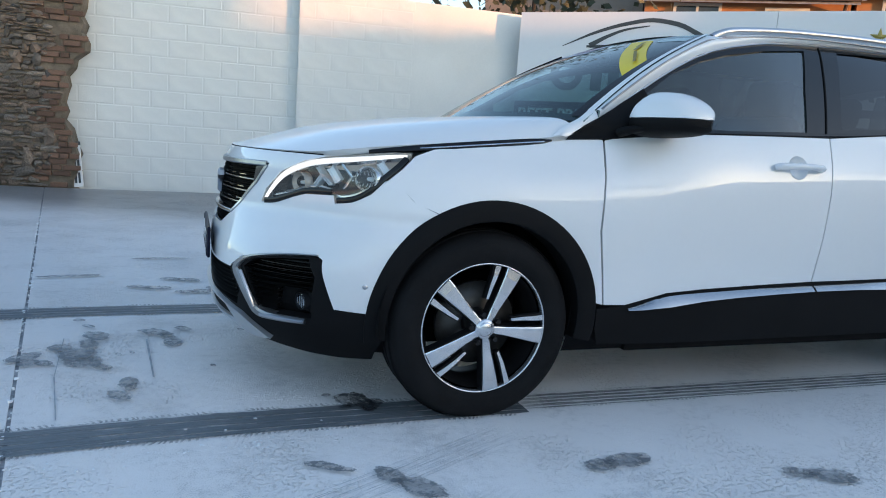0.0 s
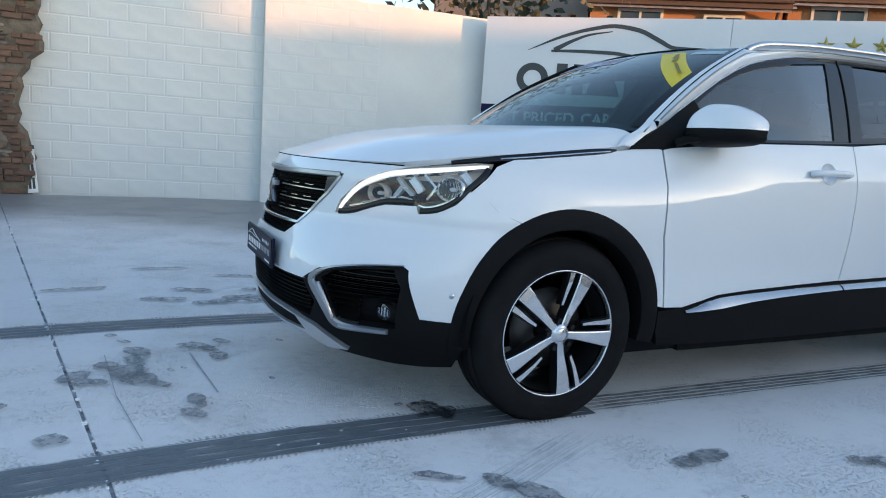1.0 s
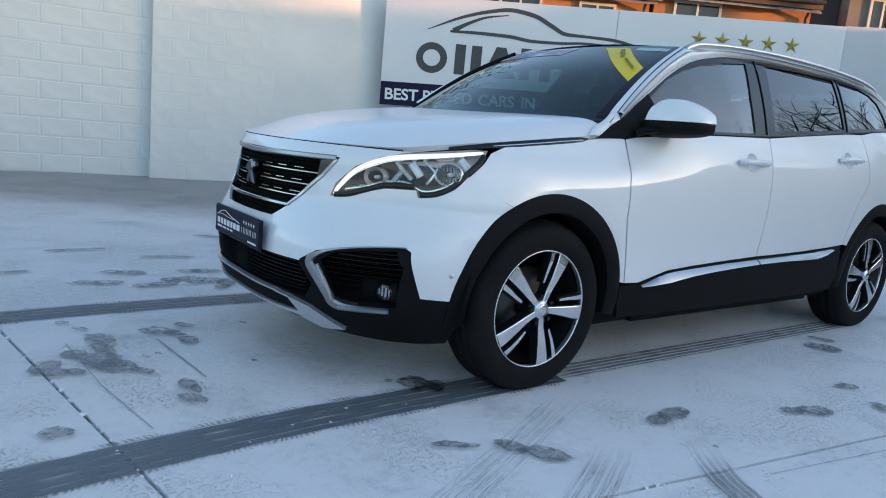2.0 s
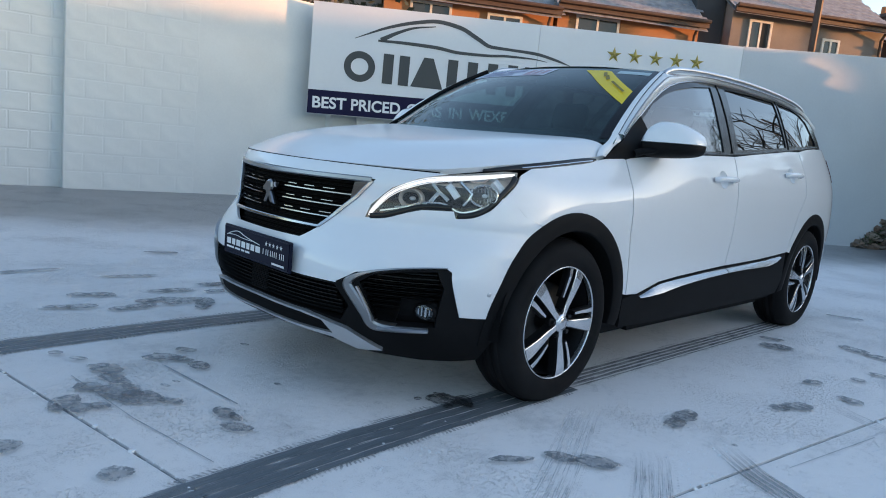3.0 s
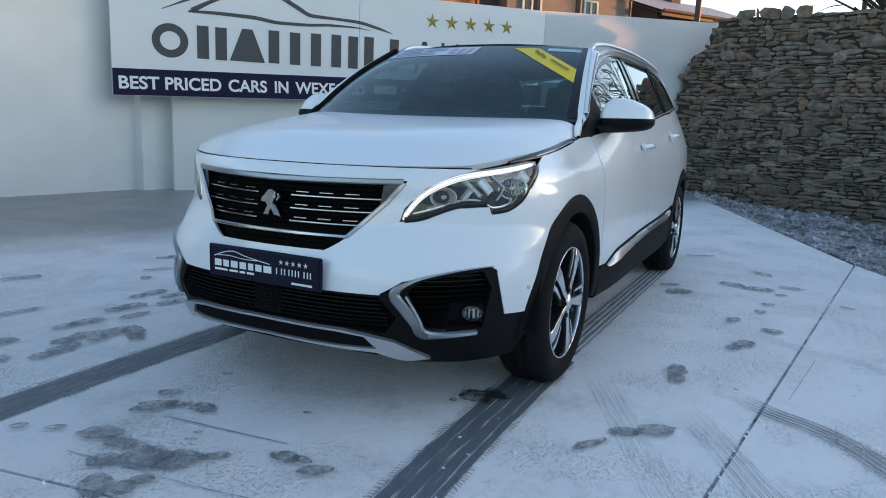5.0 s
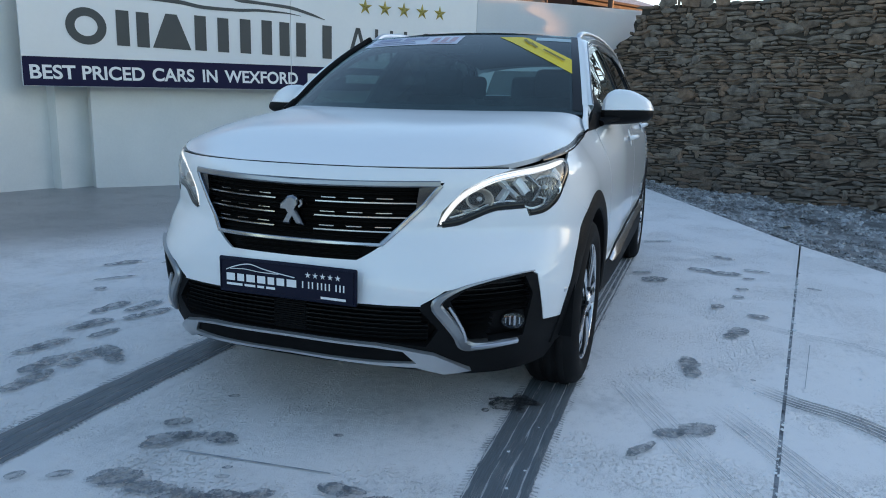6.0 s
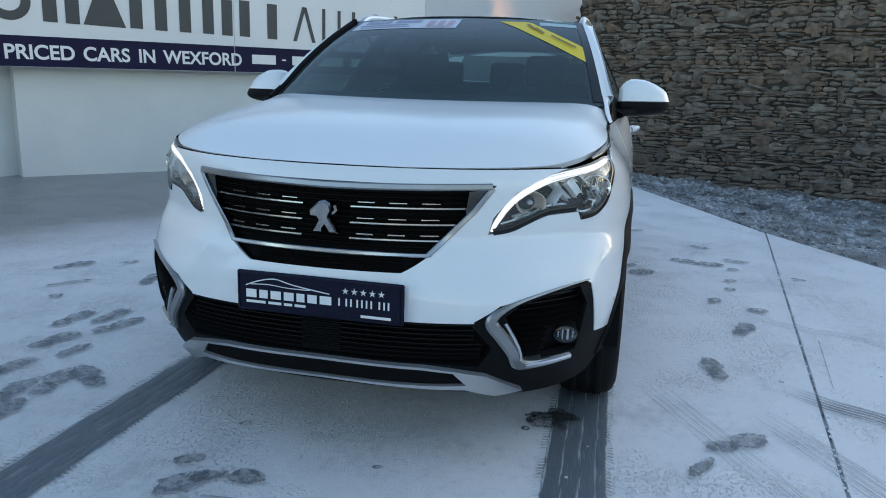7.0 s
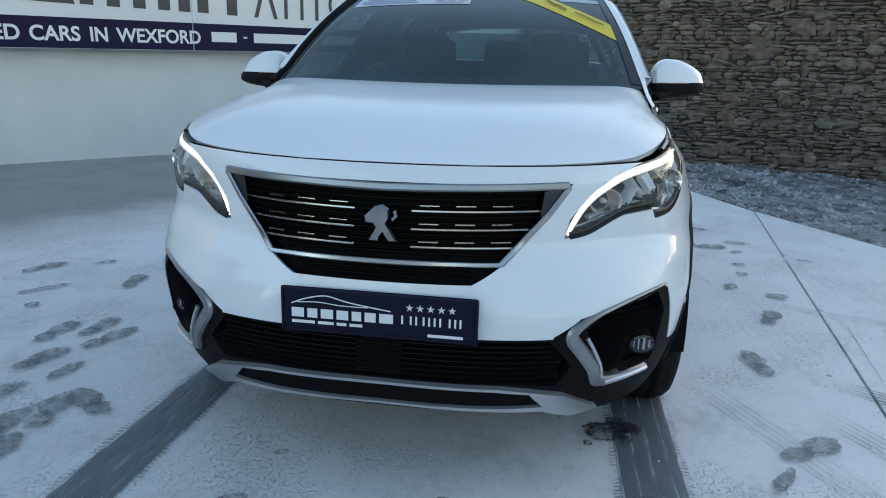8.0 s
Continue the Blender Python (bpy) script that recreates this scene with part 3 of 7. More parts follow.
    nt.links.new(mx.outputs["Shader"], nt.nodes["Material Output"].inputs["Surface"])
    return m


TRACK = mark_material("tyre_track_in_frost", (1.0, 0.62, 31.0, 0.90, 0.8), (0.108, 0.130, 0.148))
RIBBED = mark_material("ribbed_track_in_frost", (0.85, 0.30, 38.0, 0.30, 1.8))
FAINT = mark_material("faint_track_in_frost", (0.42, 0.0, 38.0, 0.20, 2.4), (0.40, 0.43, 0.46))
WORN = mark_material("half_worn_track_in_frost", (0.58, 0.08, 38.0, 0.25, 2.2), (0.27, 0.29, 0.32))
PRINT = mark_material("print_in_frost", None, (0.135, 0.15, 0.168))
WET = mark_material("wet_spill", None, (0.022, 0.024, 0.028))
LAYER = [0.004]


def track(name, line, width, mat, label):
    """A strip on the concrete with u along it in metres and v across."""
    pts = [Vector(p) for p in spline2(line)]
    bm = bmesh.new()
    lay = bm.loops.layers.uv.new("uv")
    run, prev, z = 0.0, None, LAYER[0]
    LAYER[0] += 0.0007
    for i, p in enumerate(pts):
        d = (pts[min(i + 1, len(pts) - 1)] - pts[max(i - 1, 0)]).normalized()
        nrm = Vector((-d.y, d.x))
        if i:
            run += (p - pts[i - 1]).length
        q = [(bm.verts.new((*(p + nrm * k * width / 2), z + rise(p.x, p.y))), run, 0.5 + k / 2) for k in (-1, 1)]
        if prev:
            f = bm.faces.new((prev[0][0], q[0][0], q[1][0], prev[1][0]))
            for loop, c in zip(f.loops, (prev[0], q[0], q[1], prev[1])):
                loop[lay].uv = c[1:]
        prev = q
    return tagged(part(name, bm, mat, yard, label))


def spline2(pts, n=10):
    P = [Vector(p) for p in pts]
    out = []
    for i in range(len(P) - 1):
        p0, p1, p2, p3 = P[max(i - 1, 0)], P[i], P[i + 1], P[min(i + 2, len(P) - 1)]
        for k in range(n):
            t = k / n
            out.append(0.5 * (2 * p1 + (p2 - p0) * t + (2 * p0 - 5 * p1 + 4 * p2 - p3) * t * t + (3 * p1 - p0 - 3 * p2 + p3) * t ** 3))
    return out + [P[-1]]


track("tyre_track", [(-5.0, -1.55), (-3.5, -1.15), (-2.3, -0.90), (-1.5, -0.80), (-0.8, -0.76), (0.2, -0.76)], 0.25, TRACK, "dark tyre track pressed through the frost")
track("tyre_track", [(-5.0, 0.05), (-3.5, 0.42), (-2.6, 0.62), (-1.7, 0.745), (-0.9, 0.785), (0.2, 0.79)], 0.24, TRACK, "dark tyre track pressed through the frost")
track("tyre_track", [(0.1, -0.755), (1.4, -0.77), (2.9, -0.79)], 0.19, RIBBED, "faint tyre track in the frost")
track("tyre_track", [(0.1, 0.80), (1.4, 0.82), (2.9, 0.84), (5.5, 0.9)], 0.21, FAINT, "faint tyre track in the frost")
track("tyre_track", [(0.17, -1.53), (0.11, -1.60), (0.03, -1.71), (-0.03, -1.83), (-0.14, -1.95), (-0.28, -2.05), (-0.6, -2.24), (-1.4, -2.6)], 0.155, RIBBED, "tyre track curving across the joint")
track("tyre_track", [(-0.12, -1.385), (-0.20, -1.44), (-0.42, -1.56), (-0.62, -1.66), (-0.95, -1.84), (-1.6, -2.2)], 0.17, WORN, "tyre track curving across the joint")
track("tyre_track", [(0.06, -1.00), (-0.15, -1.10), (-0.50, -1.27), (-0.82, -1.42), (-1.4, -1.72)], 0.17, FAINT, "faint tyre track in the frost")
track("tyre_track", [(1.16, -1.55), (1.03, -1.82), (0.97, -2.02), (0.87, -2.15), (0.5, -2.45)], 0.13, FAINT, "faint tyre track in the frost")


def blot(name, at, size, turn, label, waist=0.0, bend=0.0):
    """A print: an ellipse or a shoe sole, its u and v running from the middle to the edge."""
    bm = bmesh.new()
    lay = bm.loops.layers.uv.new("uv")
    n = 22
    z = LAYER[0] + rise(*at)
    LAYER[0] += 0.00002
    c, s = math.cos(radians(turn)), math.sin(radians(turn))

    def put(a, b):
        x, y = a * size[0] / 2, b * size[1] / 2 * (1 - waist * math.exp(-((a + 0.25) / 0.28) ** 2)) + bend * a * a * size[1]
        return Vector((at[0] + x * c - y * s, at[1] + x * s + y * c, z))
    mid = bm.verts.new(put(0, 0))
    vs = [(bm.verts.new(put(math.cos(k * math.tau / n), math.sin(k * math.tau / n))), math.cos(k * math.tau / n), math.sin(k * math.tau / n)) for k in range(n)]
    for k in range(n):
        f = bm.faces.new((mid, vs[k][0], vs[(k + 1) % n][0]))
        for loop, q in zip(f.loops, ((0, 0), vs[k][1:], vs[(k + 1) % n][1:])):
            loop[lay].uv = q
    return part(name, bm, PRINT if name != "wet_patch" else WET, yard, label)


# two rows of shoe prints beside the car, one on each side
WALKS = [((-0.03, 1.67), -3), ((0.07, 1.53), -6), ((-0.04, 1.41), -18), ((-0.67, 1.20), 16), ((-0.59, 1.11), 57), ((-0.79, 1.27), 3), ((-0.95, 1.17), 5), ((-0.63, 1.46), -12),
         ((-0.30, 1.53), -8), ((0.73, 1.79), 14), ((-1.05, 1.50), -20), ((-1.22, 1.28), -15), ((0.92, -1.515), -22), ((0.30, -1.29), 6), ((-0.40, -1.285), -52), ((0.84, 2.42), -20)]
for at, turn in WALKS:
    c, q = Vector(at), Vector((math.cos(radians(turn)), math.sin(radians(turn))))
    blot("shoe_print", tuple(c + q * 0.040), (0.215, 0.122), turn, "shoe print in the frost", 0.0, random.uniform(-0.1, 0.1))
    blot("shoe_print", tuple(c - q * 0.072), (0.15, 0.100), turn, "heel print in the frost")
for at, size, turn in (((-0.39, 1.36), (0.24, 0.085), -4), ((0.50, 2.14), (0.31, 0.06), -34), ((0.25, 2.02), (0.10, 0.09), -40), ((1.02, 2.16), (0.16, 0.06), -34),
                       ((1.44, -1.44), (0.09, 0.14), -110), ((1.31, -1.655), (0.15, 0.11), -110), ((1.74, -1.57), (0.09, 0.10), -86), ((1.98, -1.61), (0.10, 0.08), -75),
                       ((2.02, -1.05), (0.26, 0.17), -48), ((2.2, -0.96), (0.22, 0.08), -60), ((2.49, -1.35), (0.24, 0.15), -102), ((2.44, -1.53), (0.26, 0.15), -80), ((2.62, -1.73), (0.22, 0.10), -95),
                       ((2.33, -1.67), (0.12, 0.07), -66), ((3.07, -1.52), (0.24, 0.09), -119), ((2.18, -2.06), (0.12, 0.06), -114), ((-0.61, -1.145), (0.19, 0.06), -31),
                       ((-1.40, 0.30), (0.20, 0.13), -66), ((-1.41, 0.17), (0.22, 0.09), -75), ((-1.44, 0.03), (0.19, 0.19), -46), ((-1.40, -0.06), (0.21, 0.15), -49), ((-1.33, -0.14), (0.12, 0.07), -49),
                       ((-1.52, 0.13), (0.12, 0.11), -64), ((-1.63, 0.02), (0.13, 0.19), -47), ((-1.60, -0.06), (0.10, 0.09), 20), ((-1.54, -0.07), (0.09, 0.08), -46),
                       ((-1.15, 0.33), (0.21, 0.12), -39), ((-1.03, 0.38), (0.12, 0.07), -52), ((-1.07, 0.17), (0.15, 0.10), -83), ((-1.10, 0.27), (0.17, 0.07), -60), ((-1.50, 0.57), (0.08, 0.06), -52), ((-1.45, 0.46), (0.10, 0.05), -42),
                       ((-1.22, -0.33), (0.14, 0.09), -90), ((-1.205, -0.39), (0.10, 0.05), -100), ((-1.24, -0.46), (0.15, 0.08), -60), ((-1.67, -0.57), (0.12, 0.11), 10), ((-1.88, -0.24), (0.14, 0.11), 31),
                       ((-0.77, 0.34), (0.06, 0.035), -66), ((-0.91, -0.18), (0.05, 0.025), -73), ((-1.28, 0.01), (0.06, 0.03), -68), ((-1.23, 0.03), (0.04, 0.025), -60),
                       ((-0.2, 2.6), (0.3, 0.10), -20), ((-1.7, 1.6), (0.45, 0.08), 10), ((-1.2, 2.2), (0.5, 0.07), 5), ((-0.7, 1.9), (0.4, 0.07), -10), ((1.1, 0.2), (0.2, 0.2), 0), ((0.22, -1.545), (0.03, 0.03), 0), ((3.6, -1.0), (0.4, 0.08), -60)):
    blot("bare_patch", at, size, turn, "bare damp patch in the frost")
for at, size, turn in (((-0.40, -0.665), (0.22, 0.10), 95), ((-0.45, -0.64), (0.12, 0.17), 20), ((-0.37, -0.69), (0.16, 0.09), 55), ((-0.47, -0.70), (0.06, 0.05), 0), ((-0.52, -0.58), (0.05, 0.04), 0)):
    blot("wet_patch", at, size, turn, "dark wet spill on the concrete")
# crumbs of ice along the joints and tracks
def crumbs(lines, each, spread, size):
    bm = bmesh.new()
    cr = random.Random(77)
    for a, b in lines:
        a, b = Vector(a), Vector(b)
        for k in range(int((b - a).length * each)):
            p = a + (b - a) * cr.random()
            r = cr.uniform(*size) * (1.8 if cr.random() < 0.08 else 1.0)
            q = Vector((p.x + cr.gauss(0, spread), p.y + cr.gauss(0, spread), rise(p.x, p.y) + r * 0.3))
            m = Matrix.Translation(q) @ Matrix.Rotation(cr.uniform(0, 6), 4, "Z")
            vs = [bm.verts.new(m @ (Vector(((i & 1) * 2 - 1, (i >> 1 & 1) * 2 - 1, (i >> 2) * 1.2 - 0.4)) * r * cr.uniform(0.5, 1.0))) for i in range(8)]
            for f in ((0, 2, 3, 1), (4, 5, 7, 6), (0, 1, 5, 4), (2, 6, 7, 3), (0, 4, 6, 2), (1, 3, 7, 5)):
                bm.faces.new([vs[j] for j in f])
    return bm


ICE = material("ice_crumbs", (0.88, 0.89, 0.90), 0.5, 0, (0.75, 0.77, 0.80), 40, 0.5, 200)
lines = [(JA, JA + (JB - JA) * 0.8), (JA - ja * 2.5, JA), (JA - j2 * 2.5, JA + j2 * 5.0)]
tagged(part("ice_crumbs", crumbs(lines, 26, 0.008, (0.002, 0.006)), ICE, yard, "crumbs of ice along the joints"), kind="stuff")
lines = [((-3.0, -1.02), (-0.5, -0.66)), ((-3.0, -1.14), (-0.4, -0.86)), ((-2.9, 0.66), (-0.9, 0.90)), ((-2.4, -2.2), (0.8, -2.0)), ((-1.8, -1.6), (0.5, -1.5))]
tagged(part("ice_crumbs", crumbs(lines, 70, 0.05, (0.0012, 0.0035)), ICE, yard, "crumbs of ice beside the tyre tracks"), kind="stuff")
# fine scored lines in the slab
SCORE = material("scored_concrete", (0.22, 0.24, 0.26), 0.7, 0, (0.5, 0.52, 0.55), 14, 0.9, 120)
bm = bmesh.new()
for a, b, w in (((-1.185, 0.243), (-1.131, -0.269), 0.009), ((-1.525, 0.29), (-1.482, -0.22), 0.004), ((-1.482, -0.22), (-1.41, -0.64), 0.005), ((0.88, -1.855), (0.22, -1.745), 0.0035)):
    a, b = Vector(a), Vector(b)
    d = (b - a).normalized()
    k = Vector((-d.y, d.x)) * w / 2
    face(bm, [(*(a - k), 0.0225), (*(b - k), 0.0225), (*(b + k * 0.4), 0.0225), (*(a + k), 0.0225)])
for v in bm.verts:
    v.co.z = 0.0035
part("scored_line", bm, SCORE, yard, "fine scored lines in the slab")


# ---- the car's skin as a surface: u runs round the plan, 0 at the middle of the nose, 1 at the front axle, 2 near the tail, 3 at the tail's middle ----
X0, XR, XT = 0.10, 3.05, 3.735


def skin_nose(z):
    return interp(z, (0.18, 0.27, 0.40, 0.53, 0.64, 0.76, 0.86, 0.91, 0.97), (-0.84, -0.90, -0.925, -0.925, -0.905, -0.893, -0.872, -0.845, -0.78))


def skin_power(z):
    return interp(z, (0.2, 0.3, 0.4, 0.5, 0.62, 0.72, 0.78, 0.86, 0.95), (2.5, 2.6, 2.8, 2.85, 2.5, 2.10, 2.10, 2.2, 2.4))


def skin_width(x, z):
    f = interp(z, (0.18, 0.30, 0.41, 0.55, 0.70, 0.80, 0.88, 0.95, 1.04), (0.82, 0.858, 0.866, 0.873, 0.874, 0.870, 0.850, 0.80, 0.735))
    d = interp(z, (0.18, 0.30, 0.41, 0.55, 0.70, 0.85, 0.95, 1.04, 1.10, 1.25, 1.40, 1.50, 1.56),
               (0.82, 0.872, 0.885, 0.893, 0.90, 0.895, 0.882, 0.855, 0.832, 0.765, 0.685, 0.62, 0.56))
    t = min(1.0, max(0.0, x / 1.0))
    t = t * t * (3 - 2 * t)
    w = f + (d - f) * t
    if z > 1.04:
        top = d - (0.03 + 0.055 * min(1.0, (z - 1.04) / 0.10)) * (1 - t)
        top -= 0.030 * min(1.0, (z - 1.04) / 0.14) * interp(x, (0.3, 0.75, 1.3), (1.0, 1.0, 0.0))
        m = min(1.0, (z - 1.04) / 0.11)
        m = m * m * (3 - 2 * m)
        w = (0.735 + 0.12 * t + d - 0.855) * (1 - m) + top * m
    k = max(0.0, x - 2.5) / 1.2
    return w - 0.09 * k * k


def wide(y, z=0.5):
    """The far half of the body stands a little wider, most at the shoulder."""
    return y * (1 + interp(z, (0.50, 0.72, 0.86, 1.02, 1.14), (0.030, 0.034, 0.062, 0.085, 0.045)) * min(1.0, y / 0.85)) if y > 0 else y


def skin(u, z):
    """A point of the skin."""
    p = skin_even(u, z)
    p.y = wide(p.y, z)
    return p


def corner(x, z):
    """How far the front corners stand out beyond the plain curve."""
    low = interp(z, (0.28, 0.45, 0.58, 0.72, 0.82, 0.90, 0.98), (0.006, 0.017, 0.024, 0.036, 0.033, 0.020, 0.0))
    high = interp(z, (0.84, 0.92, 0.98, 1.03), (0.0, 0.012, 0.012, 0.0))
    side = interp(z, (0.40, 0.54, 0.65, 0.73, 0.80, 0.88, 0.95), (0.0, 0.011, 0.024, 0.029, 0.021, 0.006, 0.0))
    return side * math.exp(-((x + 0.25) / 0.19) ** 2) + low * math.exp(-((x + 0.47) / 0.15) ** 2) + high * math.exp(-((x + 0.32) / 0.20) ** 2)


def corner_in(u):
    t = min(1.0, max(0.0, (u - 0.34) / 0.26))
    return t * t * (3 - 2 * t)


def skin_even(u, z):
    s = -1.0 if u >= 0 else 1.0
    u = abs(u)
    if u <= 1:
        n, a, th = skin_power(z), X0 - skin_nose(z), u * math.pi / 2
        x = X0 - a * math.cos(th) ** (2 / n)
        return Vector((x, s * (skin_width(X0, z) * math.sin(th) ** (2 / n) + corner(x, z) * corner_in(u)), z))
    if u <= 2:
        x = X0 + (u - 1) * (XR - X0)
        return Vector((x, s * (skin_width(x, z) + corner(x, z)), z))
    th = (u - 2) * math.pi / 2
    lean = 0.55 * max(0.0, z - 1.05) ** 1.1
    x = XR + (XT - lean - XR) * max(0.0, math.sin(th)) ** (2 / 3.6)
    return Vector((x, s * skin_width(x, z) * max(0.0, math.cos(th)) ** (2 / 3.6), z))


def normal(u, z):
    e = 0.004
    a, b = skin(u + e, z) - skin(u - e, z), skin(u, z + e) - skin(u, z - e)
    n = a.cross(b)
    n.normalize()
    p = skin(u, z)
    if n.dot(Vector((p.x - 1.4, p.y * 3, 0))) < 0:
        n = -n
    return n


def at_x(x, z):
    """u of the near flank's point at x."""
    if x <= X0:
        n, a = skin_power(z), X0 - skin_nose(z)
        return math.acos(min(1.0, max(0.0, (X0 - x) / a)) ** (n / 2)) * 2 / math.pi
    if x <= XR:
        return 1 + (x - X0) / (XR - X0)
    lean = 0.55 * max(0.0, z - 1.05) ** 1.1
    return 2 + math.asin(min(1.0, (x - XR) / (XT - lean - XR)) ** 1.8) * 2 / math.pi


def at_y(y, z):
    """u of the nose's point at the distance y from the middle."""
    n = skin_power(z)
    return math.asin(min(1.0, abs(y) / skin_width(X0, z)) ** (n / 2)) * 2 / math.pi


def edge_z(x):
    """Height of the hood's edge."""
    return interp(x, (-0.86, -0.62, -0.50, -0.405, -0.30, -0.015, 0.10, 0.23, 0.42), (0.911, 0.918, 0.937, 0.952, 0.966, 0.999, 1.012, 1.027, 1.06))


def edge_y(x):
    z = edge_z(x)
    if x <= X0:
        n, t = skin_power(z), (X0 - x) / (X0 - skin_nose(z))
        return skin_width(X0, z) * max(0.0, 1 - min(1.0, t) ** n) ** (1 / n) + corner(x, z) * corner_in(at_x(x, z))
    return skin_width(x, z) + corner(x, z)


def belt_z(x):
    return interp(x, (0.38, 0.60, 1.49, 2.40, 3.10, 3.40), (1.045, 1.065, 1.112, 1.190, 1.25, 1.265))


def frame_z(x):
    """Top line of the side windows' black frame."""
    return interp(x, (0.286, 0.38, 0.488, 0.593, 0.674, 0.828, 0.985, 1.135, 1.38, 2.0, 2.6, 3.05, 3.30), (1.032, 1.088, 1.149, 1.215, 1.267, 1.355, 1.425, 1.465, 1.504, 1.532, 1.532, 1.49, 1.39))


def roof_z(x, y):
    return interp(x, (0.98, 1.2, 1.6, 2.2, 2.9, 3.35), (1.527, 1.553, 1.58, 1.588, 1.56, 1.50)) - 0.045 * (abs(y) / 0.6) ** 2.5


def sk(u, z, out=0.0):
    return skin(u, z) + normal(u, z) * out if out else skin(u, z)

# ---- the car ----
from mathutils import geometry as geo

car = holder("car", (0, 0, 0), "white family car with black cladding parked on frosty concrete", "car")
RED = material("tail_lamp_red", (0.06, 0.006, 0.006), 0.15, 0, (0.15, 0.005, 0.005), 8, 0.5, 60, coat=0.6)
MESH = material("grille_black", (0.004, 0.004, 0.0045), 0.7, 0, (0.008, 0.008, 0.009), 10, 0.5, 100, spec=0.1)
REFLECT = material("lamp_reflector", (0.70, 0.71, 0.72), 0.10, 1.0, (0.5, 0.5, 0.5), 10, 0.5, 60)
SMOKE = material("lamp_housing", (0.76, 0.72, 0.66), 0.35, 0.1, (0.50, 0.45, 0.39), 14, 0.6, 60)
YELLOW = material("yellow_sticker", (0.80, 0.58, 0.02), 0.45, 0, (0.7, 0.5, 0.02), 5, 0.4, 60)
STICKER = material("pale_sticker", (0.62, 0.64, 0.72), 0.45, 0, (0.55, 0.56, 0.66), 9, 0.5, 60)
INK = material("blue_ink", (0.30, 0.31, 0.42), 0.5, 0, (0.30, 0.31, 0.48), 9, 0.5, 60)
OLIVE = material("dark_print", (0.20, 0.15, 0.02), 0.5, 0, (0.3, 0.22, 0.02), 9, 0.5, 60)
STRIP = material("pale_strip", (0.42, 0.52, 0.54), 0.4, 0, (0.32, 0.42, 0.45), 9, 0.5, 60)
REDINK = material("red_ink", (0.50, 0.36, 0.42), 0.5, 0, (0.5, 0.3, 0.34), 9, 0.5, 60)
DRL = bpy.data.materials.new("daylight_lamp")
DRL.use_nodes = True
pb = DRL.node_tree.nodes["Principled BSDF"]
pb.inputs["Base Color"].default_value = (0.85, 0.86, 0.86, 1)
pb.inputs["Roughness"].default_value = 0.25
pb.inputs["Emission Color"].default_value = (1.0, 0.95, 0.86, 1)
pb.inputs["Emission Strength"].default_value = 0.34


def inside(p, poly):
    r = False
    n = len(poly)
    for i in range(n):
        (x1, y1), (x2, y2) = poly[i], poly[i - 1]
        if (y1 > p[1]) != (y2 > p[1]) and p[0] < (x2 - x1) * (p[1] - y1) / (y2 - y1) + x1:
            r = not r
    return r


def dense(poly, step=0.02):
    out = []
    for i in range(len(poly)):
        a, b = Vector(poly[i]), Vector(poly[(i + 1) % len(poly)])
        k = max(1, int(math.ceil((b - a).length / step)))
        out += [tuple(a + (b - a) * j / k) for j in range(k)]
    return out


def panel_mesh(outline, holes=(), out=0.0, depth=0.012, step=(0.022, 0.035), point=None):
    """A sheet of the skin inside an outline in (u, z), with its edge turned inwards."""
    point = point or sk
    loops = [dense(outline)] + [dense(h) for h in holes]
    pts, cons = [], []
    for lp in loops:
        k = len(pts)
        pts += [Vector(p) for p in lp]
        cons += [(k + i, k + (i + 1) % len(lp)) for i in range(len(lp))]
    us, zs = [p[0] for p in loops[0]], [p[1] for p in loops[0]]
    for u in np.arange(min(us) + step[0] / 2, max(us), step[0]):
        for z in np.arange(min(zs) + step[1] / 2, max(zs), step[1]):
            if inside((u, z), loops[0]) and not any(inside((u, z), h) for h in loops[1:]):
                pts.append(Vector((u, z)))
    vs, es, fs, *_ = geo.delaunay_2d_cdt(pts, cons, [], 0, 1e-6)
    bm = bmesh.new()
    way = bm.verts.layers.float_vector.new("way")
    rimf = bm.faces.layers.int.new("edge")
    bv = [bm.verts.new(point(v.x, v.y, out)) for v in vs]
    for b, v in zip(bv, vs):
        b[way] = normal(v.x, v.y)
    for f in fs:
        c = (sum(vs[k].x for k in f) / len(f), sum(vs[k].y for k in f) / len(f))
        if inside(c, loops[0]) and not any(inside(c, h) for h in loops[1:]):
            bm.faces.new([bv[k] for k in f])
    if depth:
        inner = {}
        for e in [e for e in bm.edges if len(e.link_faces) == 1]:
            for v in e.verts:
                if v not in inner:
                    q = vs[v.index if v.index >= 0 else 0]
                    inner[v] = None
        bm.verts.index_update()
        for v in inner:
            q = vs[v.index]
            inner[v] = point(q.x, q.y, out - depth)
        made = {v: bm.verts.new(co) for v, co in inner.items()}
        for e in [e for e in bm.edges if len(e.link_faces) == 1]:
            a, b = e.verts
            if a in made and b in made:
                bm.faces.new((a, b, made[b], made[a]))[rimf] = 1
    bmesh.ops.delete(bm, geom=[v for v in bm.verts if not v.link_faces], context="VERTS")
    bmesh.ops.recalc_face_normals(bm, faces=bm.faces)
    c = sum((f.calc_center_median().dot(f.normal) - Vector((1.4, 0, 0.5)).dot(f.normal)) * f.calc_area() for f in bm.faces)
    if c < 0:
        bmesh.ops.reverse_faces(bm, faces=bm.faces)
    return bm


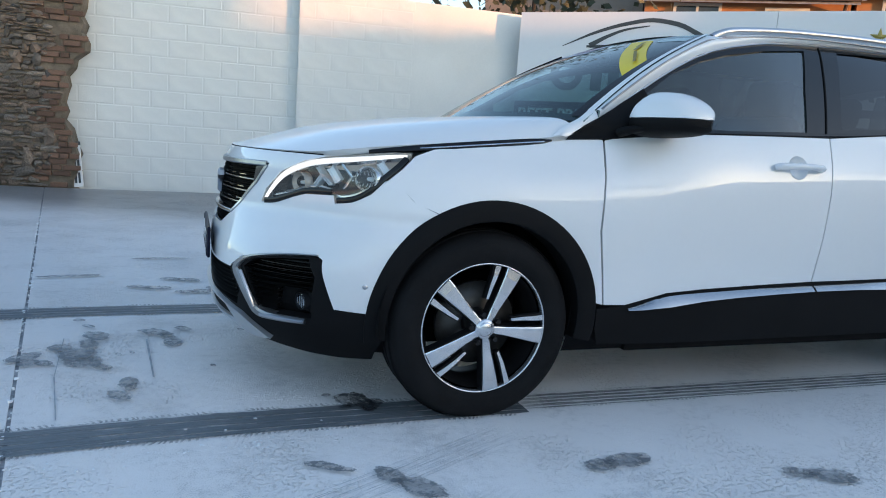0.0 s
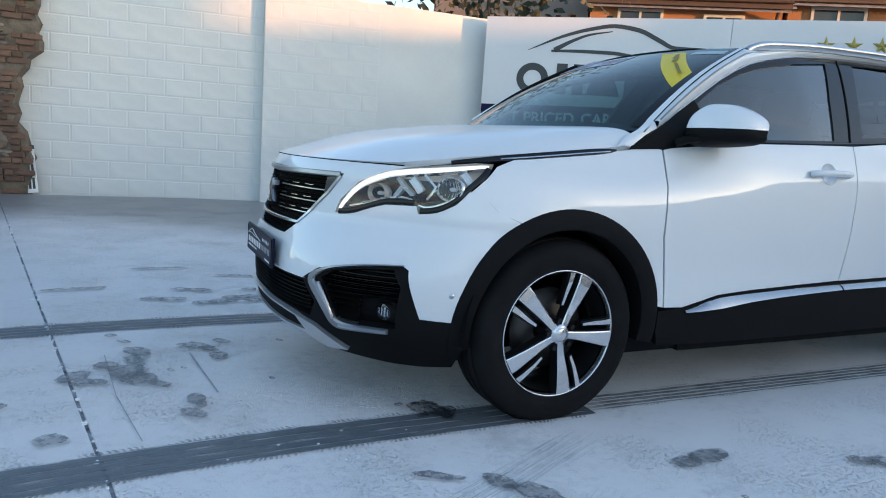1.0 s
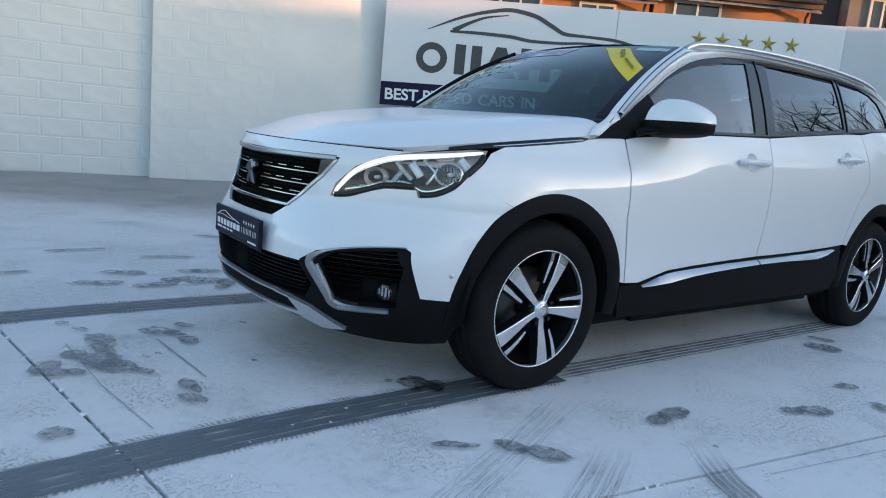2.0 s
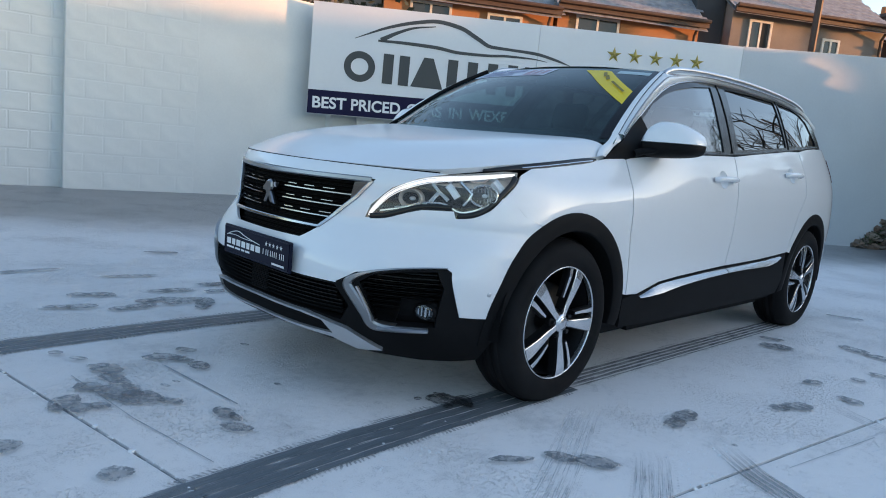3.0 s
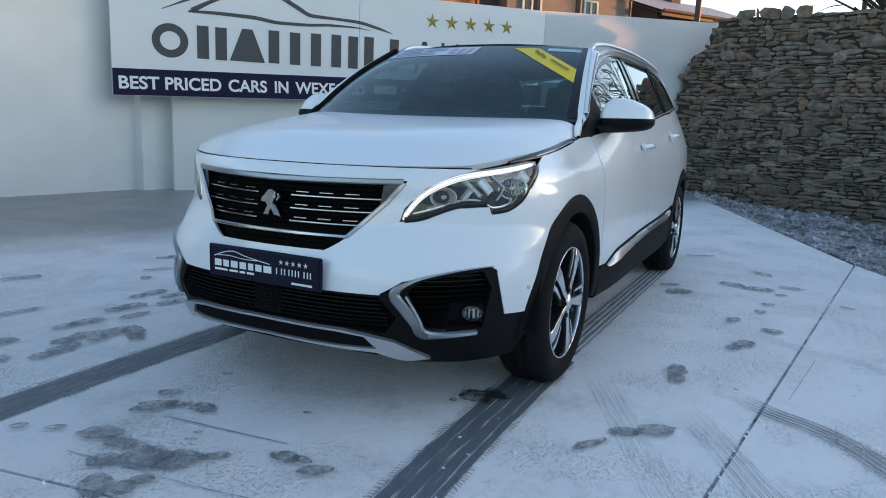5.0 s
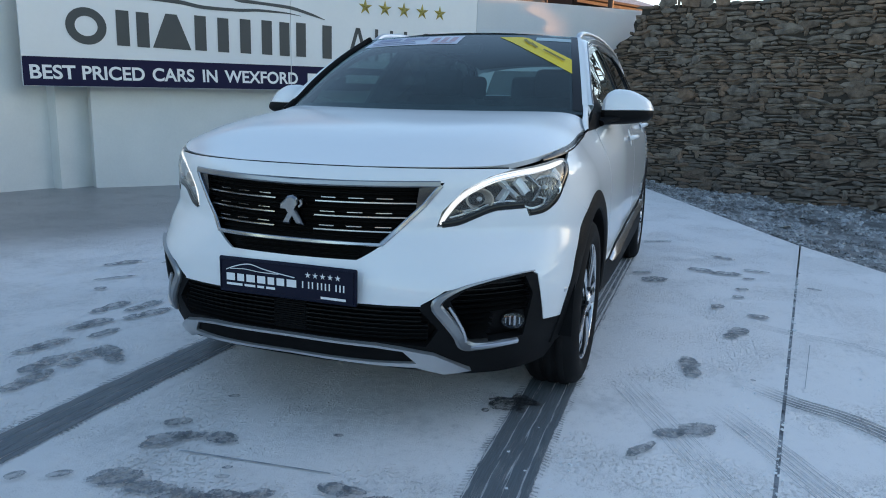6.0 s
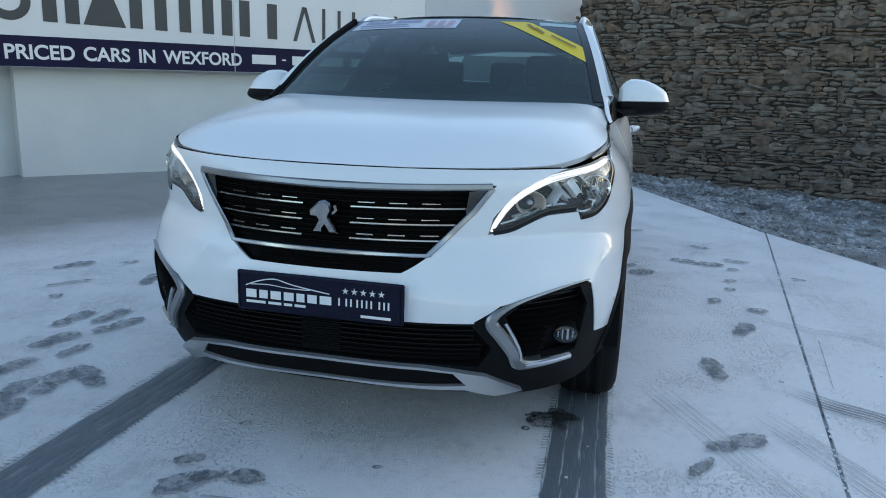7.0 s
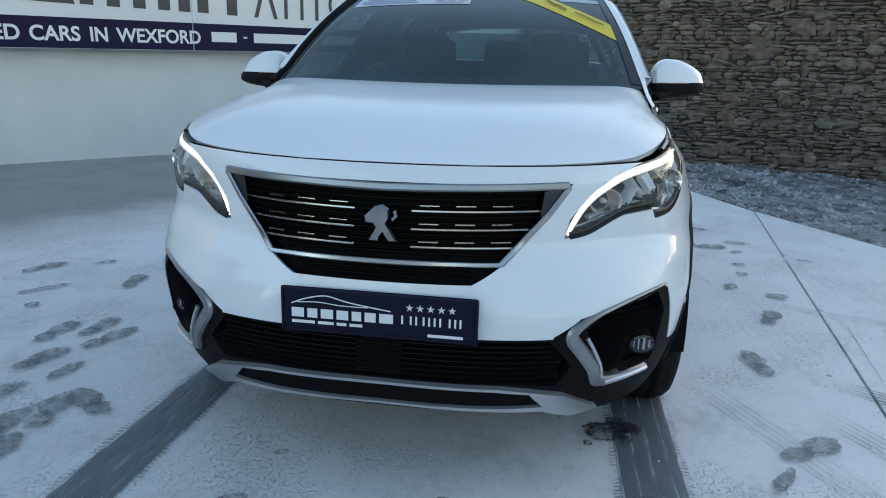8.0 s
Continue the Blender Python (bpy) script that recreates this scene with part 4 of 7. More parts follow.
def mirrored(bm):
    b2 = bm.copy()
    for v in b2.verts:
        v.co.y = wide(-v.co.y, v.co.z)
    bmesh.ops.reverse_faces(b2, faces=b2.faces)
    lay = b2.verts.layers.float_vector.get("way")
    if lay:
        for v in b2.verts:
            v[lay] = Vector((v[lay][0], -v[lay][1], v[lay][2]))
    return b2


def both(name, bm, mat, parents=None, label="", smooth=True):
    """A near part and its mirror image across the car."""
    b2 = mirrored(bm)
    ps = parents or (car, car)
    return part(name, bm, mat, ps[0], label, smooth), part(name, b2, mat, ps[1], label, smooth)


def fx(pts):
    return [(at_x(x, z), z) for x, z in pts]


def fy(pts, both_sides=False):
    near = [(at_y(y, z), z) for y, z in pts]
    if both_sides:
        return near + [(-u, z) for u, z in reversed(near) if u > 1e-6]
    return near


def curve_pts(fn, x0, x1, n):
    return [(x0 + (x1 - x0) * i / n, fn(x0 + (x1 - x0) * i / n)) for i in range(n + 1)]


def band(curve, width, out=0.002, thick=0.006):
    """A moulding that follows a curve (u, z) on the skin; width is a number or one per point."""
    bm = bmesh.new()
    n = len(curve)
    ws = width if isinstance(width, (list, tuple)) else [width] * n
    rows = []
    for i, (u, z) in enumerate(curve):
        a, b = curve[max(i - 1, 0)], curve[min(i + 1, n - 1)]
        t = (skin(*b) - skin(*a)).normalized()
        nn = normal(u, z)
        s = nn.cross(t).normalized()
        p = skin(u, z)
        w = ws[i] / 2
        rows.append([bm.verts.new(p + s * a1 * w + nn * o) for a1, o in ((-1, out - thick), (-1, out * 0.4), (-0.6, out), (0.6, out), (1, out * 0.4), (1, out - thick))])
    for r, q in zip(rows, rows[1:]):
        for k in range(5):
            bm.faces.new((r[k], q[k], q[k + 1], r[k + 1]))
    bm.faces.new(rows[0])
    bm.faces.new(rows[-1][::-1])
    bmesh.ops.recalc_face_normals(bm, faces=bm.faces)
    return bm


def spline(pts, n=8):
    """A smooth line through points."""
    P = [Vector(p) for p in pts]
    out = []
    for i in range(len(P) - 1):
        p0, p1, p2, p3 = P[max(i - 1, 0)], P[i], P[i + 1], P[min(i + 2, len(P) - 1)]
        for k in range(n):
            t = k / n
            out.append(tuple(0.5 * (2 * p1 + (p2 - p0) * t + (2 * p0 - 5 * p1 + 4 * p2 - p3) * t * t + (3 * p1 - p0 - 3 * p2 + p3) * t ** 3)))
    out.append(tuple(P[-1]))
    return out


# feature lines as (x, z) on the near flank, and (y, z) on the nose
FA, RA, AZ, AR = -0.008, 2.838, 0.36, 0.432        # wheel arches
HEAD = [(-0.765, 0.722), (-0.752, 0.77), (-0.705, 0.84), (-0.64, 0.883), (-0.575, 0.905), (-0.47, 0.922), (-0.36, 0.937), (-0.30, 0.937),
        (-0.345, 0.885), (-0.395, 0.84), (-0.44, 0.79), (-0.495, 0.759), (-0.545, 0.749), (-0.55, 0.776), (-0.63, 0.770), (-0.69, 0.745), (-0.735, 0.724)]
FOGRIM = [(-0.868, 0.485), (-0.835, 0.530), (-0.735, 0.562), (-0.605, 0.576), (-0.588, 0.562), (-0.546, 0.395)]


def arch(cx, a0, a1, r=AR, n=22):
    return [(cx + r * math.cos(radians(a0 + (a1 - a0) * i / n)), AZ + r * math.sin(radians(a0 + (a1 - a0) * i / n))) for i in range(n + 1)]


# front bumper skin
low_mid = [(0.0, 0.480), (0.20, 0.480), (0.448, 0.480)]
GRILLE = [(0.0, 0.866), (0.30, 0.866), (0.474, 0.864), (0.424, 0.793), (0.312, 0.668), (0.235, 0.616), (0.0, 0.614)]
near = fy(low_mid) + fx(FOGRIM) + fx([(-0.445, 0.388)]) + fx(arch(FA, 176, 118.7)) + fx([(-0.30, 0.775), (-0.352, 0.826)])
near += fx([(-0.395, 0.84), (-0.345, 0.885), (-0.30, 0.937)][:1])
head_cut = fx(HEAD[10:] + HEAD[:5])
top = fx([(-0.56, 0.908)]) + fy([(0.50, 0.908), (0.30, 0.908), (0.0, 0.9075)])
near = near + head_cut + top
outline = near + [(-u, z) for u, z in reversed(near) if u > 1e-6]
bumper = part("front_bumper", panel_mesh(outline, [fy(GRILLE, True)]), PAINT, car, "", True)

# wings
wing = fx(arch(FA, 118.3, 9) + [(0.452, 0.42), (0.405, 0.70), (0.41, 0.85), (0.435, 1.03)])
wing += fx([(x, edge_z(x) - 0.016) for x in (0.38, 0.25, 0.1, -0.1, -0.2)]) + fx([(-0.292, 0.928)] + [(-0.34, 0.882), (-0.39, 0.838), (-0.348, 0.822), (-0.296, 0.772)])
both("front_wing", panel_mesh(wing), PAINT)

# doors and rear quarter
sill = lambda x: interp(x, (0.43, 0.55, 0.73, 1.06, 1.45, 2.0, 2.36), (0.408, 0.418, 0.465, 0.49, 0.507, 0.525, 0.548))
seam1 = [(0.456, 0.42), (0.410, 0.70), (0.414, 0.85), (0.440, 1.03)]
seam2 = [(1.457, 0.509), (1.475, 0.70), (1.492, 0.90), (1.506, 1.108)]
g = 0.003
door = fx([(x + g, z) for x, z in seam1] + [(x, belt_z(x)) for x in (0.60, 0.9, 1.2)] + [(x - g, z) for x, z in reversed(seam2)] + [(x, sill(x)) for x in (1.2, 0.9, 0.73, 0.55)])
def dish_rim(x, z, r=0.046):
    return fx([(x + r * 1.1 * math.cos(k * math.tau / 20), z + r * math.sin(k * math.tau / 20)) for k in range(20)])


front_doors = both("front_door", panel_mesh(door, [dish_rim(1.31, 0.978)]), PAINT)
seam3 = [(2.392, 0.55), (2.40, 0.62), (2.47, 0.78), (2.60, 0.92), (2.62, 1.05), (2.60, 1.20)]
door = fx([(x + g, z) for x, z in seam2] + [(x, belt_z(x)) for x in (1.8, 2.1, 2.4)] + [(x - g, z) for x, z in reversed(seam3)] + [(x, sill(x)) for x in (2.2, 1.9, 1.6)])
rear_doors = both("rear_door", panel_mesh(door, [dish_rim(2.355, 1.038)]), PAINT)
quarter = fx([(x + g, z) for x, z in seam3] + [(x, belt_z(x)) for x in (2.8, 3.0)]) + [(2.25, 1.262), (2.62, 1.27), (2.62, 0.62), (2.35, 0.50)] + fx([(3.28, 0.42)] + arch(RA, 8, 155))
both("rear_quarter", panel_mesh(quarter), PAINT)
bm = bmesh.new()
for i in range(16):
    for j in range(10):
        u0, u1 = 2.63 + 0.74 * i / 16, 2.63 + 0.74 * (i + 1) / 16
        z0, z1 = 0.62 + 0.64 * j / 10, 0.62 + 0.64 * (j + 1) / 10
        q = [skin(u if u <= 3 else -(6 - u), z) for u, z in ((u0, z0), (u1, z0), (u1, z1), (u0, z1))]
        face(bm, q)
bmesh.ops.remove_doubles(bm, verts=bm.verts, dist=1e-5)
bmesh.ops.recalc_face_normals(bm, faces=bm.faces)
part("tailgate", bm, PAINT, car, "", True)
bm = bmesh.new()
for i in range(16):
    for j in range(6):
        u0, u1 = 2.36 + 1.28 * i / 16, 2.36 + 1.28 * (i + 1) / 16
        z0, z1 = 0.24 + 0.38 * j / 6, 0.24 + 0.38 * (j + 1) / 6
        face(bm, [skin(u if u <= 3 else -(6 - u), z) for u, z in ((u0, z0), (u1, z0), (u1, z1), (u0, z1))])
bmesh.ops.remove_doubles(bm, verts=bm.verts, dist=1e-5)
bmesh.ops.recalc_face_normals(bm, faces=bm.faces)
part("rear_bumper", bm, CLAD, car, "black plastic rear bumper", True)
both("tail_lamp", panel_mesh([(2.30, 1.02), (2.30, 1.18), (2.66, 1.19), (2.66, 1.02)], out=0.016, depth=0.03), RED, None, "dark red tail lamp")

def clad_point(u, z, out=0.0):
    """The sill stands out in a ledge under the door."""
    x = skin(u, z).x
    k = interp(x, (0.5, 0.75, 2.1, 2.36), (0.0, 1.0, 1.0, 0.0)) * min(1.0, max(0.0, (sill(x) - 0.010 - z) / 0.045))
    return sk(u, z, out + 0.026 * k * interp(z, (0.27, 0.36), (0.3, 1.0)))


def ledge_strip(xs, tops, lows):
    """A chrome strip on the sill's ledge, leaning out at its lower edge."""
    bm = bmesh.new()
    rows = []
    for x, a, b in zip(xs, tops, lows):
        z0, z1 = sill(x) - a, sill(x) - b
        k = interp(x, (0.5, 0.75, 2.1, 2.36), (0.25, 1.0, 1.0, 0.25))
        p, q = sk(at_x(x, z0), z0, 0.007), sk(at_x(x, z1), z1, 0.008 + 0.026 * k)
        rows.append([bm.verts.new(v) for v in (p + Vector((0, 0.012, 0)), p, p * 0.5 + q * 0.5 + Vector((0, -0.002, 0.001)), q, q + Vector((0, 0.014, -0.003)))])
    for r, s in zip(rows, rows[1:]):
        for k in range(4):
            bm.faces.new((r[k], s[k], s[k + 1], r[k + 1]))
    bmesh.ops.recalc_face_normals(bm, faces=bm.faces)
    return bm


# cladding: sills, arch flares, lower bumper
clad = fx([(0.455, 0.262), (1.2, 0.265), (2.37, 0.275), (2.40, 0.37)] + [(x, sill(x) - 0.003) for x in (2.36, 2.0, 1.7, 1.45, 1.25, 1.06, 0.9, 0.73, 0.62, 0.55, 0.43)] + [(0.432, 0.33)])
both("sill_cladding", panel_mesh(clad, out=0.004, depth=0.05, point=clad_point), CLAD, None, "black plastic sill")
for cx in (FA, RA):
    bm = bmesh.new()
    rows = []
    for i in range(45):
        t = radians(-11 + 202 * i / 44)
        row = []
        for r, o in ((0.362, -0.10), (0.362, 0.000), (0.368, 0.005), (0.392, 0.007), (0.425, 0.006), (0.437, 0.002), (0.437, -0.02)):
            x, z = cx + r * math.cos(t), AZ + r * math.sin(t)
            z = max(z, 0.262)
            row.append(bm.verts.new(sk(at_x(x, z), z, 0.0) + Vector((0, -o, 0))))
        rows.append(row)
    for a, b in zip(rows, rows[1:]):
        for k in range(6):
            bm.faces.new((a[k], b[k], b[k + 1], a[k + 1]))
    bmesh.ops.remove_doubles(bm, verts=bm.verts, dist=1e-5)
    bmesh.ops.recalc_face_normals(bm, faces=bm.faces)
    both("arch_flare", bm, CLAD, None, "black plastic wheel-arch flare")
FOGHOLE = [(-0.828, 0.497), (-0.798, 0.533), (-0.72, 0.551), (-0.63, 0.560), (-0.612, 0.50), (-0.612, 0.348), (-0.768, 0.345)]
LOWHOLE = [(0.0, 0.474), (0.20, 0.474), (0.44, 0.474), (0.50, 0.40), (0.46, 0.338), (0.35, 0.352), (0.0, 0.356)]
near = fy([(0.0, 0.264), (0.3, 0.260), (0.42, 0.246), (0.52, 0.218)]) + fx([(-0.60, 0.202), (-0.50, 0.20), (-0.40, 0.205), (-0.372, 0.30), (-0.40, 0.384), (-0.545, 0.390)]) + fx(list(reversed([(x, z - 0.003) for x, z in FOGRIM[:5]]))) + fy([(0.448, 0.476), (0.2, 0.477), (0.0, 0.477)])
outline = near + [(-u, z) for u, z in reversed(near) if u > 1e-6]
fh = fx(FOGHOLE)
part("lower_bumper", panel_mesh(outline, [fy(LOWHOLE, True), fh, [(-u, z) for u, z in reversed(fh)]], out=-0.003, depth=0.03), CLAD, car, "black plastic lower bumper", True)
SKIDP = [(0.0, 0.353), (0.31, 0.349), (0.39, 0.338), (0.48, 0.316), (0.575, 0.246), (0.50, 0.238), (0.42, 0.270), (0.0, 0.284)]
SLOT = [(0.0, 0.345), (0.30, 0.341), (0.390, 0.331), (0.425, 0.286), (0.30, 0.286), (0.0, 0.291)]
part("skid_slot", panel_mesh(fy(SLOT, True), out=0.003, depth=0.0), MESH, car, "dark slot in the skid plate", True)
part("skid_plate", panel_mesh(fy(SKIDP, True), [fy(SLOT, True)], out=0.014, depth=0.02), SKID, car, "silver skid plate under the nose", True)

# dark inner shell behind the panels
bm = bmesh.new()
NU, NZ = 108, 30
for s in (1, -1):
    for i in range(NU):
        for j in range(NZ):
            u0, u1, z0, z1 = 3 * i / NU, 3 * (i + 1) / NU, 0.20 + 0.84 * j / NZ, 0.20 + 0.84 * (j + 1) / NZ
            c = skin((u0 + u1) / 2, (z0 + z1) / 2)
            if min(math.hypot(c.x - FA, c.z - AZ), math.hypot(c.x - RA, c.z - AZ)) < 0.385 and abs(c.y) > 0.6:
                continue
            if (z0 > 0.86 and c.x < 0.35) or (z0 < 0.28 and c.x < -0.45):
                continue
            face(bm, [sk(s * u, z, -0.045) for u, z in ((u0, z0), (u1, z0), (u1, z1), (u0, z1))])
bmesh.ops.remove_doubles(bm, verts=bm.verts, dist=1e-5)
part("inner_shell", bm, MESH, car, "dark structure behind the panels")
bm = bmesh.new()
box(bm, (3.9, 1.15, 0.06), pose(1.58, 0, 0.235))
box(bm, (1.6, 1.62, 0.06), pose(1.42, 0, 0.245))
part("underbody", bm, MESH, car, "dark underbody")
for cx in (FA, RA):
    bm = bmesh.new()
    for i in range(24):
        a0, a1 = radians(-9 + 198 * i / 24), radians(-9 + 198 * (i + 1) / 24)
        face(bm, [Vector((cx + 0.40 * math.cos(a), y, AZ + 0.40 * math.sin(a))) for a, y in ((a0, -0.86), (a1, -0.86), (a1, -0.52), (a0, -0.52))])
        face(bm, [Vector((cx, -0.52, AZ)), Vector((cx + 0.40 * math.cos(a0), -0.52, AZ + 0.40 * math.sin(a0))), Vector((cx + 0.40 * math.cos(a1), -0.52, AZ + 0.40 * math.sin(a1)))])
    both("arch_liner", bm, MESH, None, "black arch liner")

# hood
def hood_point(x, v, lift=0.0):
    ye, ze = edge_y(x), edge_z(x)
    zc = interp(x, (-0.845, -0.80, -0.72, -0.63, -0.48, -0.30, -0.117, 0.10, 0.42), (0.911, 0.922, 0.945, 0.972, 1.013, 1.045, 1.070, 1.095, 1.115))
    z = ze + (zc - ze) * (1 - abs(v) ** interp(x, (-0.8, -0.4, 0.0, 0.2, 0.34), (2.6, 4.8, 7.5, 12.0, 24.0)))
    return Vector((x, wide(v * ye, z), z + lift))


bm = bmesh.new()
XK, XE = -0.40, 0.34           # where the front edge turns into the side edge, and the rear corner
EDGE = [(edge_y(x), x) for x in np.linspace(-0.8439, XK, 200)]
rows = []
for i in range(41):
    r = (i / 40) ** 1.25
    row = []
    for k in range(49):
        v = math.sin((k / 48 - 0.5) * math.pi) * 0.5 + (k / 24 - 1) * 0.5
        xf = interp(abs(v) * edge_y(XK), [e[0] for e in EDGE], [e[1] for e in EDGE])
        x = xf + (0.138 + 0.202 * v * v - xf) * r
        y = abs(v) * edge_y(XK + (XE - XK) * r)
        row.append(bm.verts.new(hood_point(x, math.copysign(min(1.0, y / max(edge_y(x), 1e-3)), v))))
    rows.append(row)
for a, b in zip(rows, rows[1:]):
    for k in range(48):
        bm.faces.new((a[k], a[k + 1], b[k + 1], b[k]))
ext = bmesh.ops.extrude_edge_only(bm, edges=[e for e in bm.edges if e.is_boundary])
for v in [q for q in ext["geom"] if isinstance(q, bmesh.types.BMVert)]:
    v.co += Vector((0.012 if v.co.x < -0.5 else 0.0, -0.008 if v.co.y > 0 else 0.008, -0.02))
bmesh.ops.recalc_face_normals(bm, faces=bm.faces)
hood = part("hood", bm, FROSTED, car, "", True)
seam = [(at_y(y, 0.9095), 0.9095) for y in (0.0, 0.15, 0.3, 0.42, 0.5)] + [(at_x(x, 0.911), 0.911) for x in (-0.63, -0.58)]
seam = [(-u, z) for u, z in reversed(seam[1:])] + seam
part("hood_seam", band(seam, 0.0032, 0.0006, 0.01), MESH, car, "dark gap under the hood's front edge")
trim_line = [(at_x(x, edge_z(x) - 0.012), edge_z(x) - 0.012) for x in (-0.44, -0.36, -0.27, -0.15, 0.0, 0.08, 0.15, 0.20, 0.232)]
both("wing_trim", band(trim_line, [0.010, 0.017, 0.024, 0.026, 0.027, 0.027, 0.026, 0.020, 0.008], 0.003, 0.012), GLOSSBLACK, None, "black trim between hood and wing")
both("wing_trim_strip", band([(u, z - 0.004) for u, z in trim_line[2:-1]], 0.005, 0.006, 0.006), CHROME, None, "thin chrome strip")

# chrome along the sill and the belt
XF = (0.56, 0.62, 0.68, 0.74, 0.80, 0.9, 1.06, 1.25, 1.452)
both("sill_strip", ledge_strip(XF, [0.012] * 9, (0.018, 0.030, 0.042, 0.048, 0.045, 0.040, 0.036, 0.034, 0.032)), BARCHROME, None, "chrome sill strip")
XB = (1.462, 1.7, 1.9, 2.05, 2.16, 2.25)
both("sill_strip", ledge_strip(XB, [0.012] * 6, (0.032, 0.034, 0.040, 0.044, 0.034, 0.016)), BARCHROME, None, "chrome sill strip")
both("belt_strip", band(fx(curve_pts(lambda x: belt_z(x) + 0.008, 0.62, 3.10, 26)), 0.012, 0.004, 0.008), GLOSSBLACK, None, "black window strip")

# ---- glasshouse ----
def ws(v, r, lift=0.0):
    """The windscreen: v across from -1 to 1, r from its foot to its top."""
    b = Vector((0.135 + 0.225 * abs(v) ** 2.0, 0.765 * v, 1.098 + 0.004 * v * v - (0.008 if v < 0 else 0.030) * v ** 6))
    t = Vector((0.985 + 0.03 * v * v, 0.605 * v, 1.522 - 0.022 * v * v))
    p = b + (t - b) * r
    p.y = wide(p.y, p.z)
    return p + Vector((-0.35, 0, 0.8)) * (0.035 * math.sin(math.pi * r) + lift)


def ws_grid(v0, v1, r0, r1, nv=20, nr=12, lift=0.0):
    bm = bmesh.new()
    V = [[bm.verts.new(ws(v0 + (v1 - v0) * i / nv, r0 + (r1 - r0) * j / nr, lift)) for j in range(nr + 1)] for i in range(nv + 1)]
    for i in range(nv):
        for j in range(nr):
            bm.faces.new((V[i][j], V[i][j + 1], V[i + 1][j + 1], V[i + 1][j]))
    bmesh.ops.recalc_face_normals(bm, faces=bm.faces)
    return bm


def ws_poly(pts, lift):
    bm = bmesh.new()
    face(bm, [ws(v, r, lift) for v, r in pts])
    bmesh.ops.recalc_face_normals(bm, faces=bm.faces)
    return bm


screen = part("windscreen", ws_grid(-1, 1, 0.0, 1.0), SCREEN, car, "clear windscreen with dealer stickers", True)
screen.visible_shadow = False
for v0, v1, r0, r1 in ((-1, 1, 0.0, 0.055), (-1, 1, 0.965, 1.0), (-0.972, -0.90, 0.05, 0.97), (0.955, 1, 0.05, 0.97)):
    part("black_border", ws_grid(v0, v1, r0, r1, 12, 6, -0.003), GLOSSBLACK, screen, "black glass border", True)
part("price_sticker", ws_grid(0.03, 0.90, 0.79, 0.955, 10, 3, 0.002), STICKER, screen, "pale price sticker with faded print")
for v0, v1, r0, r1, m in ((0.62, 0.84, 0.885, 0.94, INK), (0.36, 0.58, 0.885, 0.94, INK), (0.45, 0.86, 0.845, 0.865, INK), (0.42, 0.84, 0.812, 0.828, INK), (0.07, 0.12, 0.83, 0.92, REDINK), (0.15, 0.20, 0.83, 0.92, REDINK), (0.23, 0.29, 0.83, 0.92, REDINK), (0.08, 0.28, 0.805, 0.815, REDINK)):
    part("print_bar", ws_grid(v0, v1, r0, r1, 3, 1, 0.004), m, screen, "faded printed bar")
# pale strip laid on the glass near its top corner
part("top_strip", ws_grid(-0.925, -0.62, 0.885, 0.945, 6, 2, 0.0012), STRIP, screen, "pale strip behind the ribbon")
bm = bmesh.new()
grid = []
for k in range(15):
    t = k / 14
    a = [float(np.interp(t, (0, 0.2, 1), q)) for q in ((-0.30, -0.43, -0.915), (0.925, 0.83, 0.40))]
    b = [float(np.interp(t, (0, 0.25, 1), q)) for q in ((-0.31, -0.54, -0.94), (0.926, 0.935, 0.56))]
    grid.append([bm.verts.new(ws(a[0] + (b[0] - a[0]) * m / 5, a[1] + (b[1] - a[1]) * m / 5, 0.0025)) for m in range(6)])
for a, b in zip(grid, grid[1:]):
    for m in range(5):
        bm.faces.new((a[m], a[m + 1], b[m + 1], b[m]))
bmesh.ops.recalc_face_normals(bm, faces=bm.faces)
part("ribbon_sticker", bm, YELLOW, screen, "yellow corner ribbon sticker", True)
for k in (0.0, 0.06):
    part("print_bar", ws_poly([(-0.52 - k, 0.87 - k), (-0.54 - k, 0.885 - k), (-0.60 - k, 0.80 - k), (-0.58 - k, 0.785 - k)], 0.008), OLIVE, screen, "dark printed bar")
part("print_bar", ws_poly([(-0.70, 0.69), (-0.71, 0.705), (-0.87, 0.555), (-0.86, 0.54)], 0.012), OLIVE, screen, "dark printed bar")
for v0, v1 in ((-0.972, -0.915), (0.955, 1.0)):
    part("glass_border", ws_grid(v0, v1, 0.03, 0.985, 2, 16, 0.003), GLOSSBLACK, screen, "black printed glass border", True)
part("cowl", ws_grid(-0.90, 0.90, -0.085, 0.0, 16, 2, -0.012), CLAD, car, "black plastic cowl", True)
for v0, v1 in ((0.85, -0.05), (-0.15, -0.85)):
    bm = tube(bmesh.new(), [ws(v0 + (v1 - v0) * k / 8, -0.03 + 0.010 * math.sin(k / 8 * 3.1), 0.004) for k in range(9)], 0.007, 6)
    part("wiper", bm, CLAD, car, "black wiper")

